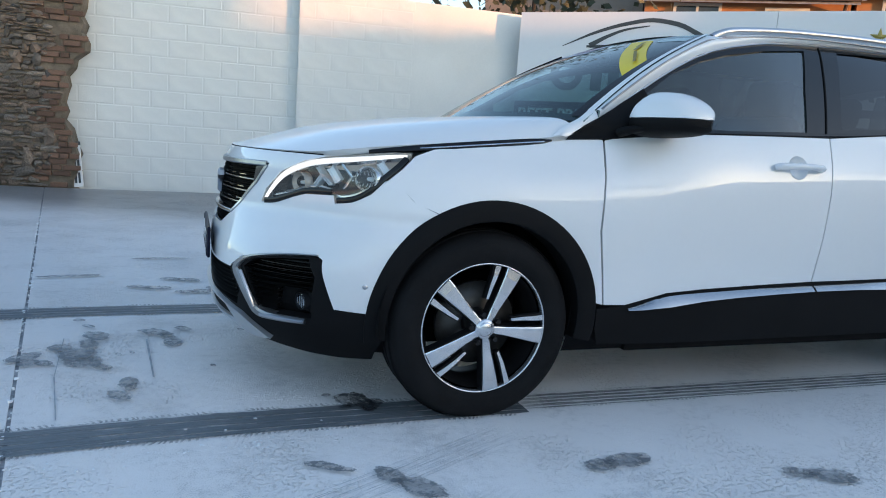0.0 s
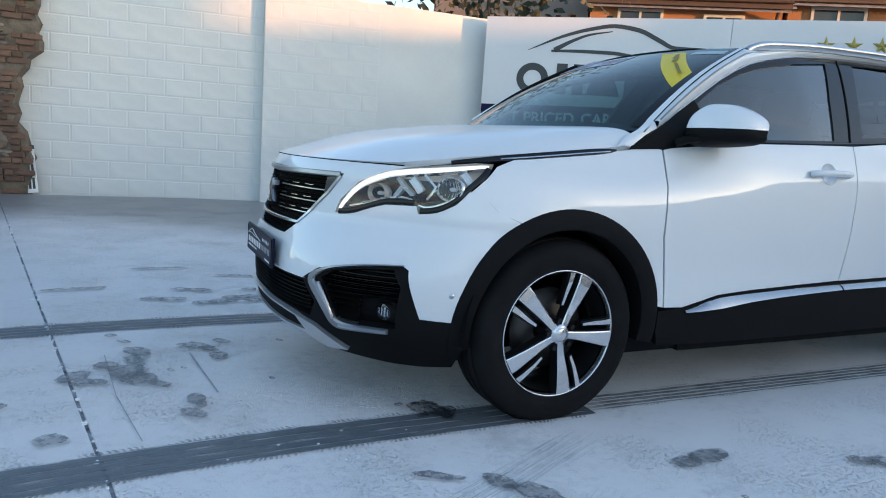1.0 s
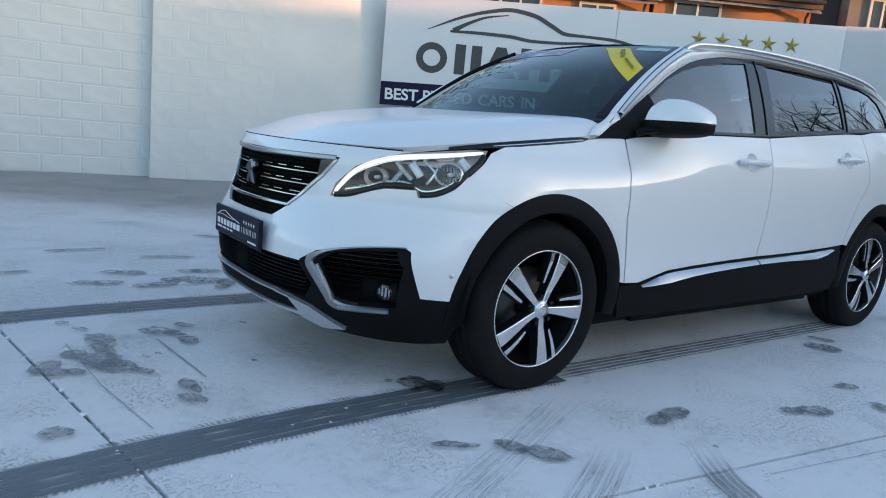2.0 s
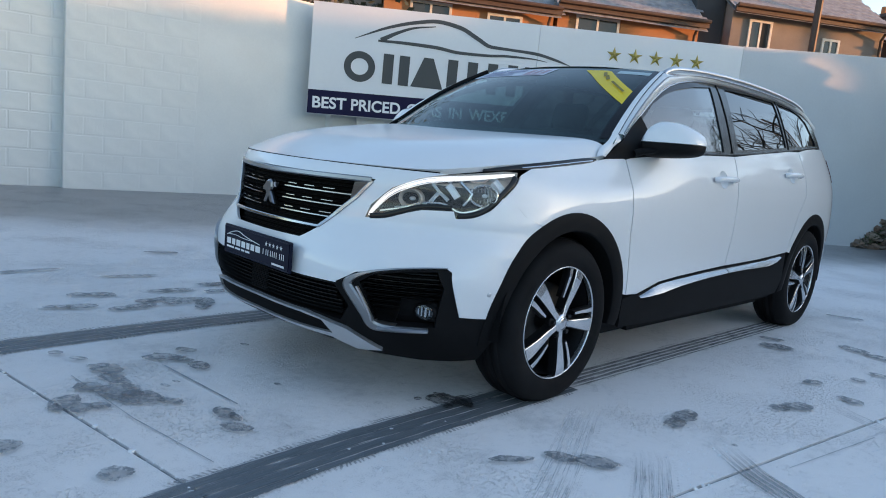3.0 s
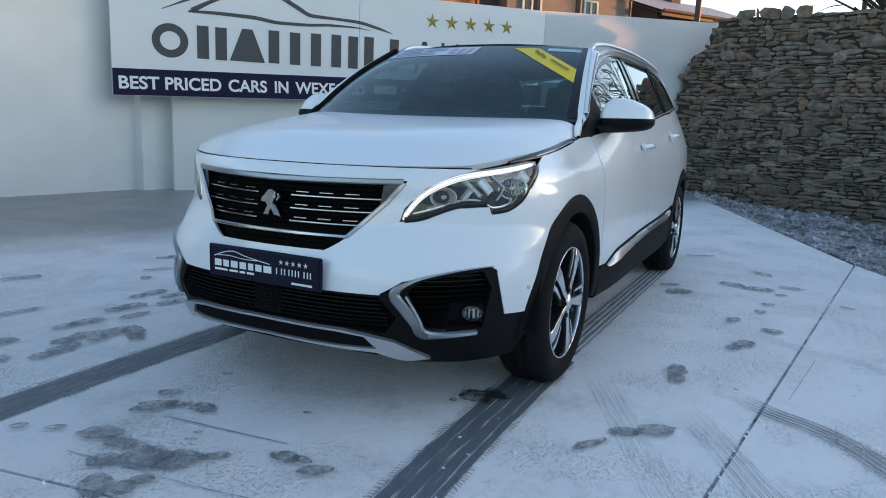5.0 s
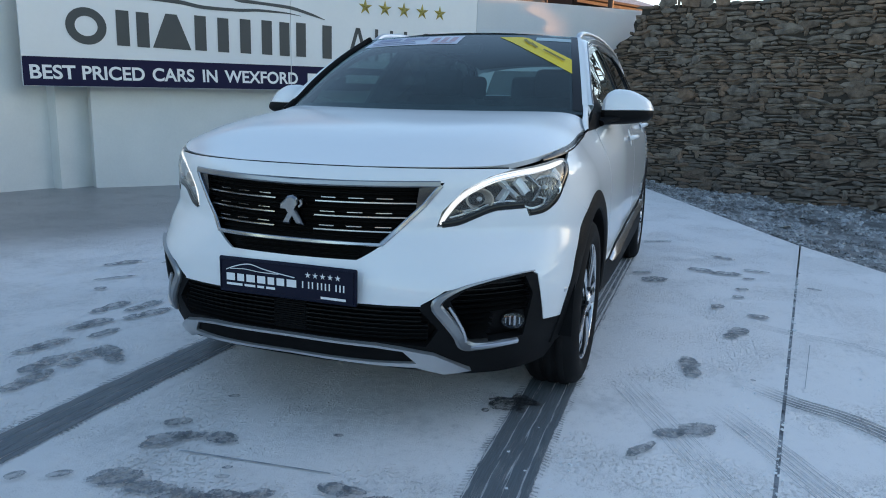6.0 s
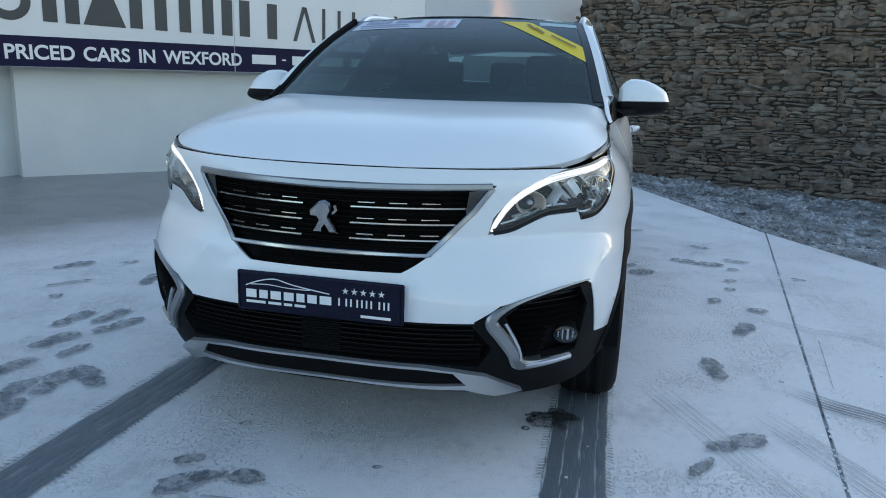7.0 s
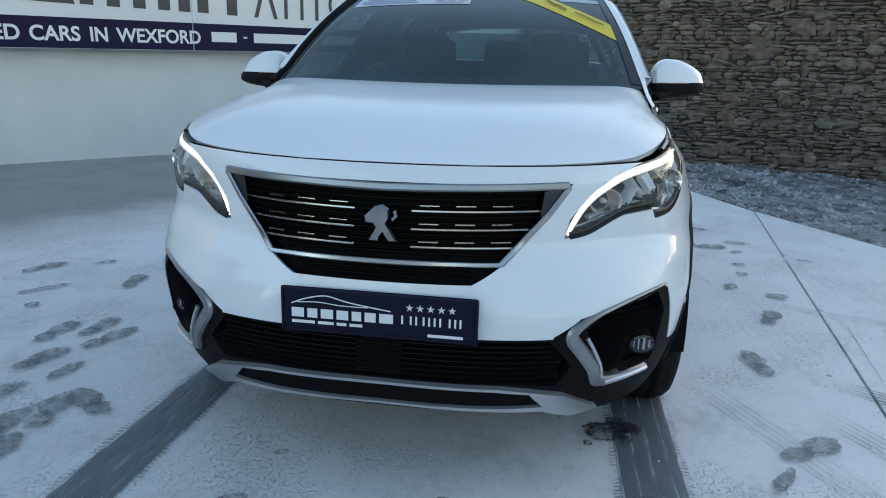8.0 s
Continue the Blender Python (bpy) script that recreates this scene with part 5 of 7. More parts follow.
# roof, rails and pillars
bm = bmesh.new()
rows = []
for i in range(31):
    row = []
    for k in range(21):
        y = (k / 20 - 0.5) * 1.21
        x = 0.985 + 0.03 * (y / 0.605) ** 2 + 2.33 * i / 30
        row.append(bm.verts.new((x, wide(y * (1 - 0.06 * max(0, (x - 2.4)) ** 2), 1.5), roof_z(x, y))))
    rows.append(row)
for a, b in zip(rows, rows[1:]):
    for k in range(20):
        bm.faces.new((a[k], a[k + 1], b[k + 1], b[k]))
bmesh.ops.recalc_face_normals(bm, faces=bm.faces)
part("roof", bm, PAINT, car, "", True)
def roof_side(narrow):
    """Windscreen pillar and roof edge of the near side; narrow takes in the pillar's outer edge."""
    bm = bmesh.new()
    rows = []
    for i in range(41):
        x = 0.42 + 2.90 * (i / 40)
        if x < 1.01:
            p = ws(-1, (x - 0.36) / (1.015 - 0.36))
        else:
            p = Vector((x, -0.605 * (1 - 0.06 * max(0, (x - 2.4)) ** 2), roof_z(x, 0.605)))
        zf = frame_z(x)
        q = skin(at_x(min(x, 3.3), zf), zf)
        q.x = x
        if x < 1.2:
            q = p + (q - p) * (narrow + (1 - narrow) * max(0.0, (x - 0.9) / 0.3))
        row = []
        for k in range(7):
            t = k / 6
            row.append(bm.verts.new(p + (q - p) * t + Vector((0, -0.018, 0.012)) * math.sin(math.pi * t)))
        row.append(bm.verts.new(q + Vector((0, 0.03, -0.01))))
        rows.append(row)
    for a, b in zip(rows, rows[1:]):
        for k in range(7):
            bm.faces.new((a[k], a[k + 1], b[k + 1], b[k]))
    bmesh.ops.remove_doubles(bm, verts=bm.verts, dist=1e-5)
    bmesh.ops.recalc_face_normals(bm, faces=bm.faces)
    return bm


part("roof_side", roof_side(1.0), PAINT, car, "white windscreen pillar and roof side", True)
part("roof_side", mirrored(roof_side(0.25)), PAINT, car, "white windscreen pillar and roof side", True)


def pillar_line(k, x0, x1, n, lift):
    """A line along the near pillar and roof edge; k goes from the glass to the window frame."""
    out = []
    for i in range(n + 1):
        x = x0 + (x1 - x0) * i / n
        p = ws(-1, (x - 0.36) / 0.655) if x < 1.01 else Vector((x, -0.605 * (1 - 0.06 * max(0, (x - 2.4)) ** 2), roof_z(x, 0.605)))
        q = skin(at_x(x, frame_z(x)), frame_z(x))
        out.append(p + (Vector((x, q.y, q.z)) - p) * k + Vector((0, -0.018, 0.012)) * math.sin(math.pi * k) + Vector((0, -0.7, 0.7)) * lift)
    return out


bm = tube(bmesh.new(), pillar_line(0.42, 0.43, 2.9, 50, 0.0), 0.004, 6)
part("roof_seam", bm, SURROUND, car, "thin grey seam along the pillar and roof", True)
# the pillar runs down between the hood and the window to the end of the wing trim
bm = bmesh.new()
rows = []
head = pillar_line(1.0, 0.42, 0.44, 1, 0.001)[0]
foot_a = spline([Vector((0.284, -0.779, 1.031)), Vector((0.33, -0.771, 1.058)), Vector((0.38, -0.762, 1.088)), head], 5)
foot_b = spline([Vector((0.230, -0.771, 1.028)), Vector((0.28, -0.750, 1.068)), ws(-0.97, 0.012, 0.006), ws(-0.97, 0.10, 0.006)], 5)
for a, b in zip(foot_a, foot_b):
    a, b = Vector(a), Vector(b)
    rows.append([bm.verts.new(a + (b - a) * j / 6 + Vector((0, -0.006, 0.007)) * math.sin(math.pi * j / 6)) for j in range(7)])
for a, b in zip(rows, rows[1:]):
    for k in range(6):
        bm.faces.new((a[k], a[k + 1], b[k + 1], b[k]))
bmesh.ops.recalc_face_normals(bm, faces=bm.faces)
part("pillar_foot", bm, PAINT, car, "white foot of the windscreen pillar", True)
part("pillar_face", ws_grid(-1.0, -0.968, 0.08, 0.985, 3, 16, 0.006), PAINT, car, "white front face of the windscreen pillar", True)
bm = tube(bmesh.new(), [ws(1.002, 0.02 + 0.97 * k / 14, 0.006) for k in range(15)], 0.013, 6)
part("pillar_seal", bm, CLAD, car, "black seal beside the windscreen", True)
rail = [(1.04, 1.492), (1.08, 1.512), (1.18, 1.535), (1.5, 1.562), (2.0, 1.578), (2.5, 1.573), (2.9, 1.552), (3.08, 1.526), (3.13, 1.505)]
bm = tube(bmesh.new(), spline([(x, -0.585, z) for x, z in rail], 4), 0.016, 8)
both("roof_rail", bm, SATIN, None, "satin silver roof rail")

# side windows: black frame with the panes set in it
PANE1 = [(0.56, 1.10), (0.62, 1.205), (0.79, 1.318), (0.93, 1.378), (1.07, 1.418), (1.265, 1.456), (1.50, 1.484), (1.432, 1.304), (1.388, 1.126), (1.0, 1.105)]
PANE2 = [(1.588, 1.150), (1.635, 1.321), (1.70, 1.496), (2.1, 1.512), (2.49, 1.512), (2.44, 1.36), (2.395, 1.217), (2.1, 1.188)]
PANE3 = [(2.455, 1.224), (2.50, 1.37), (2.56, 1.51), (2.8, 1.503), (2.98, 1.472), (3.06, 1.43), (3.10, 1.29), (3.085, 1.272), (2.8, 1.25)]
framing = fx([(0.300, 1.034)] + [(x, belt_z(x)) for x in (0.6, 1.0, 1.49, 2.0, 2.4, 2.8, 3.1, 3.2)] + [(x, frame_z(x) + 0.002) for x in (3.25, 3.15, 3.0, 2.8, 2.6, 2.3, 2.0, 1.7, 1.45, 1.3, 1.2, 1.1, 1.0, 0.9, 0.8, 0.7, 0.62, 0.5, 0.42, 0.36)])
both("window_frame", panel_mesh(framing, [fx(PANE1), fx(PANE2), fx(PANE3)], out=-0.002, depth=0.02), GLOSSBLACK, None, "gloss black window frame")
for pane, m, lab in ((PANE1, DOORGLASS, "clear front door glass"), (PANE2, TINT, "dark privacy glass"), (PANE3, TINT, "dark privacy glass")):
    for ob in both("side_window", panel_mesh(fx(pane), out=-0.008, depth=0.0), m, None, lab):
        ob.visible_shadow = False
for x0, z0, x1, z1 in ((1.492, 1.122, 1.60, 1.508), (2.425, 1.207, 2.535, 1.522)):
    both("pillar_seam", band(fx([(x0 + (x1 - x0) * k / 6, z0 + (z1 - z0) * k / 6) for k in range(7)]), 0.007, 0.003, 0.005), CLAD, None, "thin seam strip")
frame_top = [(x, frame_z(x) - 0.004) for x in (0.45, 0.55, 0.62, 0.7, 0.8, 0.9, 1.0, 1.1, 1.2, 1.3, 1.45, 1.7, 2.0, 2.3, 2.6, 2.8, 3.0)]
both("door_gap", band(fx(frame_top), 0.007, 0.004, 0.006), SATIN, None, "thin grey door-frame edge")
# rear window
bm = bmesh.new()
for i in range(12):
    for j in range(4):
        u0, u1 = 2.42 + 1.16 * i / 12, 2.42 + 1.16 * (i + 1) / 12
        z0, z1 = 1.265 + 0.215 * j / 4, 1.265 + 0.215 * (j + 1) / 4
        face(bm, [skin(u if u <= 3 else -(6 - u), z) for u, z in ((u0, z0), (u1, z0), (u1, z1), (u0, z1))])
bmesh.ops.remove_doubles(bm, verts=bm.verts, dist=1e-5)
bmesh.ops.recalc_face_normals(bm, faces=bm.faces)
rw = part("rear_window", bm, REARGLASS, car, "rear window glass", True)
rw.visible_shadow = False

# ---- grille ----
DARKCHROME = material("dark_chrome", (0.07, 0.072, 0.078), 0.25, 0.9, (0.05, 0.05, 0.055), 6, 0.4, 80)
grille = part("grille", panel_mesh(fy(GRILLE[:], True), out=-0.035, depth=0.0), MESH, car, "black front grille with chrome bars", True)


def nose_band(pts, width, out, thick):
    """A moulding over the nose along (y, z), y negative on the near side."""
    return band([(at_y(abs(y), z) * (1 if y <= 0 else -1), z) for y, z in pts], width, out, thick)


def lin(a, b, n):
    return [tuple(Vector(a) + (Vector(b) - Vector(a)) * i / n) for i in range(n + 1)]


part("top_bar", nose_band([(y, 0.853 + 0.008 * abs(y) / 0.5) for y in np.linspace(-0.462, 0.462, 31)], 0.020, 0.006, 0.03), SURROUND, grille, "chrome grille top bar", True)
part("bottom_bar", nose_band([(y, 0.666) for y in np.linspace(-0.305, 0.305, 25)], 0.013, 0.004, 0.03), BARCHROME, grille, "chrome grille bottom bar", True)
for s in (-1, 1):
    part("corner_plate", panel_mesh([(at_y(y, z) * -s, z) for y, z in ((0.404, 0.846), (0.466, 0.856), (0.424, 0.797), (0.398, 0.772))], out=-0.004, depth=0.03), DARKCHROME, grille, "dark chrome grille corner", True)
    part("side_bar", nose_band([(s * y, z) for y, z in lin((0.465, 0.856), (0.420, 0.792), 5)[:-1] + lin((0.420, 0.792), (0.305, 0.666), 8)], 0.016, 0.004, 0.03), BARCHROME, grille, "chrome grille side bar", True)
    for k, z in enumerate((0.803, 0.757, 0.712)):
        end = 0.418 - 0.042 * k
        part("bar", nose_band([(s * y, z - 0.006) for y in np.linspace(0.075, end, 12)], 0.005, -0.012, 0.012), BARCHROME, grille, "thin chrome bar", True)
        y0 = 0.095
        while y0 < end - 0.05:
            part("dash", nose_band([(s * y, z + 0.007) for y in np.linspace(y0, y0 + 0.050, 4)], 0.0038, -0.012, 0.01), BARCHROME, grille, "short chrome dash", True)
            y0 += 0.092
for z in np.arange(0.69, 0.845, 0.0153):
    w = min(0.435, 0.300 + (z - 0.664) * 0.92)
    part("slat", nose_band([(y, float(z)) for y in np.linspace(-w + 0.01, w - 0.01, 17)], 0.007, -0.022, 0.012), CLAD, grille)
for z in (0.63, 0.645):
    part("slat", nose_band([(y, z) for y in np.linspace(-0.235, 0.235, 11)], 0.006, -0.02, 0.012), CLAD, grille)
BADGEMETAL = material("dull_badge_metal", (0.36, 0.36, 0.37), 0.28, 1.0, (0.16, 0.16, 0.17), 30, 0.5, 90)
# the maker's badge as a plain upright silver shape
bm = bmesh.new()
for pts in ([(0.044, 0.779), (0.030, 0.792), (0.016, 0.806), (-0.004, 0.811), (-0.020, 0.802), (-0.023, 0.782), (-0.014, 0.764), (-0.030, 0.738), (-0.044, 0.714), (-0.024, 0.714), (-0.006, 0.741), (0.006, 0.724), (0.006, 0.714), (0.034, 0.714), (0.028, 0.724), (0.012, 0.752), (0.022, 0.766), (0.044, 0.767)],
            [(-0.026, 0.776), (-0.036, 0.784), (-0.032, 0.798), (-0.040, 0.802), (-0.045, 0.783), (-0.030, 0.768)]):
    mid = Vector((sum(p[0] for p in pts) / len(pts), sum(p[1] for p in pts) / len(pts)))
    rows = []
    for shrink, dx in ((1.0, 0.02), (1.0, 0.003), (0.86, -0.004)):
        rows.append([bm.verts.new((skin_nose(0.76) + dx - 0.004, mid.x + (y - mid.x) * shrink, mid.y + (z - mid.y) * shrink)) for y, z in pts])
    for a, b in zip(rows, rows[1:]):
        for k in range(len(pts)):
            bm.faces.new((a[k], a[(k + 1) % len(pts)], b[(k + 1) % len(pts)], b[k]))
    bm.faces.new(rows[-1])
bmesh.ops.recalc_face_normals(bm, faces=bm.faces)
part("badge", bm, BADGEMETAL, grille, "silver badge")

# ---- lower grille, plate ----
lower = part("lower_grille", panel_mesh(fy(LOWHOLE, True), out=-0.04, depth=0.0), MESH, car, "black lower grille", True)
for z in np.arange(0.37, 0.475, 0.0145):
    w = 0.47 if z < 0.42 else 0.45
    part("slat", nose_band([(y, float(z)) for y in np.linspace(-w, w, 21)], 0.0065, -0.012, 0.02), SLATS, lower, "", True)
bm = box(bmesh.new(), (0.02, 0.125, 0.105), pose(-0.905, 0, 0.415), 0.004)
part("radar_cover", bm, MESH, lower, "gloss black sensor cover")
PX = -0.945
bm = box(bmesh.new(), (0.012, 0.515, 0.122), pose(PX + 0.006, -0.004, 0.5345), 0.006, 2)
plate = part("dealer_plate", bm, NAVY, car, "navy dealer plate with white print")
part("plate_rim", tube(bmesh.new(), [(PX - 0.001, y - 0.004, 0.5345 + z) for y, z in ((-0.248, -0.052), (0.248, -0.052), (0.248, 0.052), (-0.248, 0.052))], 0.0022, 6, True), NAVY, plate)


def plate_bar(y0, y1, z0, z1, mat=WHITEINK, name="name_block"):
    bm = bmesh.new()
    face(bm, [(PX - 0.0025, y, z) for y, z in ((y0, z0), (y1, z0), (y1, z1), (y0, z1))])
    part(name, bm, mat, plate, "white printed block")


y = 0.222
for w in (0.042, 0.036, 0.042, 0.04, 0.034, 0.038, 0.045):
    plate_bar(y, y - w + 0.009, 0.516, 0.541)
    y -= w
y -= 0.012
for w in (0.036, 0.033, 0.028, 0.038, 0.027):
    plate_bar(y, y - 0.005, 0.518, 0.541)
    plate_bar(y - w + 0.014, y - w + 0.009, 0.518, 0.541)
    y -= w
for k in range(5):
    c = (-0.088 - 0.027 * k, 0.562)
    bm = bmesh.new()
    mid = bm.verts.new((PX - 0.004, *c))
    st = [bm.verts.new((PX - 0.002, c[0] + (0.011 if j % 2 == 0 else 0.004) * math.cos(math.pi / 2 + j * math.pi / 5), c[1] + (0.011 if j % 2 == 0 else 0.004) * math.sin(math.pi / 2 + j * math.pi / 5))) for j in range(10)]
    for j in range(10):
        bm.faces.new((mid, st[j], st[(j + 1) % 10]))
    part("star", bm, WHITEINK, plate, "small white star")
line = spline([(0.222, 0.552), (0.18, 0.568), (0.13, 0.577), (0.08, 0.566), (0.03, 0.558), (-0.04, 0.549)], 6)
bm = tube(bmesh.new(), [(PX - 0.003, a, b) for a, b in line], 0.0018, 5)
part("car_outline", bm, WHITEINK, plate, "white outline of a car")
line = spline([(0.205, 0.556), (0.15, 0.559), (0.09, 0.554), (0.02, 0.554)], 6)
part("car_outline", tube(bmesh.new(), [(PX - 0.003, a, b) for a, b in line], 0.0014, 5), WHITEINK, plate, "white outline of a car")
y = 0.222
for w in (0.062, 0.042, 0.026, 0.034):
    plate_bar(y, y - w, 0.500, 0.508, WHITEINK, "small_print")
    y -= w + 0.008
plate_bar(-0.135, -0.225, 0.489, 0.497, WHITEINK, "small_print")

# ---- fog pockets ----
for s in (1, -1):
    fl = lambda pts: [(u * s, z) for u, z in fx(pts)]
    pocket = part("fog_pocket", panel_mesh(fl(FOGHOLE), out=-0.055, depth=0.0), MESH, car, "dark fog lamp recess", True)
    for z in np.arange(0.36, 0.555, 0.019):
        x0 = -0.775 - (z - 0.345) * 0.36 if z < 0.5 else -0.83 + (z - 0.5) * 1.2
        x1 = -0.728 if abs(z - 0.398) < 0.05 else -0.615
        part("slat", band(fl([(x0 + (x1 - x0) * k / 8, float(z)) for k in range(9)]), 0.007, -0.025, 0.02), SLATS, pocket, "", True)
    path = spline([(-0.60, 0.574), (-0.66, 0.569), (-0.735, 0.558), (-0.80, 0.540), (-0.836, 0.514), (-0.848, 0.484), (-0.834, 0.445), (-0.802, 0.380), (-0.778, 0.343), (-0.735, 0.334), (-0.63, 0.336)], 4)
    wide_at = [interp(k / (len(path) - 1), (0, 0.12, 0.3, 0.42, 0.5, 0.8, 0.9, 1.0), (0.005, 0.007, 0.011, 0.024, 0.038, 0.040, 0.028, 0.017)) for k in range(len(path))]
    part("chrome_surround", band(fl(path), wide_at, 0.011, 0.03), SURROUND, pocket, "satin silver fog lamp surround", True)
    part("chrome_strip", band(fl(lin((-0.83, 0.482), (-0.785, 0.362), 6)), 0.012, 0.014, 0.006), SATIN, pocket, "bright chrome strip", True)
    part("chrome_strip", band(fl(lin((-0.765, 0.338), (-0.635, 0.338), 6)), 0.014, 0.015, 0.006), SATIN, pocket, "bright chrome strip", True)
    c = sk(at_x(-0.652, 0.402) * s, 0.402, -0.028 if s > 0 else -0.048)
    ax = Vector((-0.92, -0.30 * s, 0)).normalized()
    m = Matrix.Translation(c) @ Vector((0, -1, 0)).rotation_difference(ax).to_matrix().to_4x4() @ Matrix.Diagonal((1.0, 1.0, 0.72, 1))
    bm = lathe(bmesh.new(), [(0.001, 0.02), (0.024, 0.016), (0.034, 0.0), (0.037, -0.012), (0.042, -0.012), (0.044, 0.03)], 28, m)
    lamp = part("fog_lamp", bm, CLAD, pocket, "small oval fog lamp", True)
    part("reflector", lathe(bmesh.new(), [(0.001, 0.010), (0.012, 0.006), (0.024, -0.003), (0.036, -0.011)], 24, m), DARKCHROME, lamp, "dark fog lamp reflector", True)
    # upright chrome bars added in place of the highlights in the lamp
    for dx, w, h in ((-0.024, 0.005, 0.030), (-0.010, 0.006, 0.046), (0.006, 0.009, 0.050), (0.022, 0.006, 0.034)):
        part("lamp_glint", box(bmesh.new(), (w, 0.004, h), m @ pose(dx, -0.010, 0), 0.001), CHROME, lamp, "chrome bar standing in for a lamp highlight")
    glass_ = part("lens", lathe(bmesh.new(), [(0.001, -0.017), (0.015, -0.0165), (0.029, -0.0145), (0.037, -0.0125)], 24, m), FOGLENS, lamp, "clear fog lamp lens", True)
    glass_.visible_shadow = False
    part("lamp_housing", box(bmesh.new(), (0.098, 0.05, 0.11), m @ pose(-0.008 * s, 0.032, 0.0), 0.016, 2), CLAD, pocket, "black lamp housing")

# ---- headlamps ----
LAMPBOWL = material("bronze_lamp_bowl", (0.62, 0.52, 0.43), 0.30, 0.4, (0.40, 0.31, 0.24), 10, 0.5, 60)
CLEARBOWL = material("bright_lamp_bowl", (0.78, 0.76, 0.72), 0.16, 1.0, (0.55, 0.53, 0.50), 14, 0.5, 60)
CHEVRON = material("pale_silver", (0.84, 0.85, 0.86), 0.32, 0.1, (0.70, 0.71, 0.72), 10, 0.4, 60)
for s in (1, -1):
    hl = lambda pts: [(u * s, z) for u, z in fx(pts)]
    lampb = part("headlamp", panel_mesh(hl(HEAD), out=-0.050, depth=0.0), SMOKE, car, "clear headlamp with lit upper light strip", True)
    # side wall of the housing
    ring = dense(hl(HEAD), 0.02)
    bm = bmesh.new()
    a = [bm.verts.new(sk(u, z, -0.002)) for u, z in ring]
    b = [bm.verts.new(sk(u, z, -0.052)) for u, z in ring]
    for k in range(len(ring)):
        bm.faces.new((a[k], a[(k + 1) % len(ring)], b[(k + 1) % len(ring)], b[k]))
    part("housing_wall", bm, SMOKE, lampb)
    rim = spline([(-0.757, 0.730), (-0.742, 0.765), (-0.70, 0.828), (-0.64, 0.870), (-0.575, 0.891), (-0.47, 0.909), (-0.37, 0.924), (-0.318, 0.930)], 5)
    n = len(rim)
    sway = [math.sin(math.pi * min(1.0, k / n * 1.05)) ** 0.6 for k in range(n)]
    part("strip_bezel", band(hl(rim), [0.010 + 0.012 * w for w in sway], -0.012, 0.014), CHROME, lampb, "chrome bezel round the light strip", True)
    part("light_strip", band(hl(rim), [0.003 + 0.0038 * w for w in sway], -0.006, 0.010), DRL, lampb, "lit white daytime light strip", True)
    part("lower_trim", band(hl(spline([(-0.755, 0.729), (-0.72, 0.737), (-0.68, 0.758), (-0.63, 0.781), (-0.555, 0.787)], 5)), 0.020, 0.002, 0.012), GLOSSBLACK, lampb, "gloss black lower lamp trim", True)
    part("lower_trim", band(hl(spline([(-0.54, 0.760), (-0.495, 0.770), (-0.447, 0.799), (-0.403, 0.844), (-0.356, 0.887), (-0.322, 0.92)], 5)), 0.020, 0.002, 0.012), GLOSSBLACK, lampb, "gloss black lower lamp trim", True)
    part("lower_bezel", band(hl(spline([(-0.735, 0.752), (-0.68, 0.773), (-0.63, 0.796), (-0.575, 0.800), (-0.535, 0.776), (-0.48, 0.792), (-0.43, 0.826)], 5)), 0.006, -0.020, 0.012), CHROME, lampb, "chrome lower bezel", True)
    for x, z, r, mat, lab in ((-0.660, 0.806, 0.040, LAMPBOWL, "dull bronze lamp bowl"), (-0.455, 0.846, 0.046, CLEARBOWL, "bright fluted lamp bowl")):
        c = sk(at_x(x, z) * s, z, -0.030)
        nn = (normal(at_x(x, z) * s, z) + Vector((-1.0, 0, 0))).normalized()
        m = Matrix.Translation(c) @ Vector((0, -1, 0)).rotation_difference(nn).to_matrix().to_4x4() @ Matrix.Diagonal((1.12, 1, 0.86, 1))
        bowl = part("reflector", lathe(bmesh.new(), [(0.001, 0.030), (r * 0.3, 0.028), (r * 0.6, 0.018), (r * 0.85, 0.002), (r, -0.012), (r * 1.06, -0.012), (r * 1.06, 0.02)], 28, m), mat, lampb, lab, True)
        part("bulb", lathe(bmesh.new(), [(0.001, -0.004), (0.007, 0.0), (0.009, 0.010), (0.009, 0.028)], 14, m), CHEVRON, lampb, "pale lamp bulb", True)
        if r > 0.043:
            for k in range(7):
                dx = (k - 3) * 0.0115
                h = math.sqrt(max(0.0, (r * 0.95) ** 2 - dx * dx))
                part("flute", tube(bmesh.new(), [m @ Vector((dx, 0.020 - 0.55 * dx * dx / r - 0.022 * (q / 3) ** 2, h * q / 3)) for q in range(-3, 4)], 0.0035, 5), CLEARBOWL, lampb, "", True)
    for x0, z0, x1, z1, w in ((-0.612, 0.800, -0.590, 0.842, 0.014), (-0.590, 0.842, -0.606, 0.872, 0.011), (-0.590, 0.842, -0.566, 0.812, 0.012), (-0.70, 0.770, -0.62, 0.792, 0.007)):
        part("fin", band(hl(lin((x0, z0), (x1, z1), 4)), w, -0.026, 0.02), CHEVRON, lampb, "pale lamp fin", True)
    # two bright slanted blocks with a silver arrow between them
    for line, w in (([(-0.566, 0.872), (-0.553, 0.848), (-0.542, 0.826)], 0.026), ([(-0.412, 0.905), (-0.398, 0.880), (-0.384, 0.856)], 0.024)):
        part("light_block", band(hl(line), w, -0.016, 0.014), CHEVRON, lampb, "pale silver light block", True)
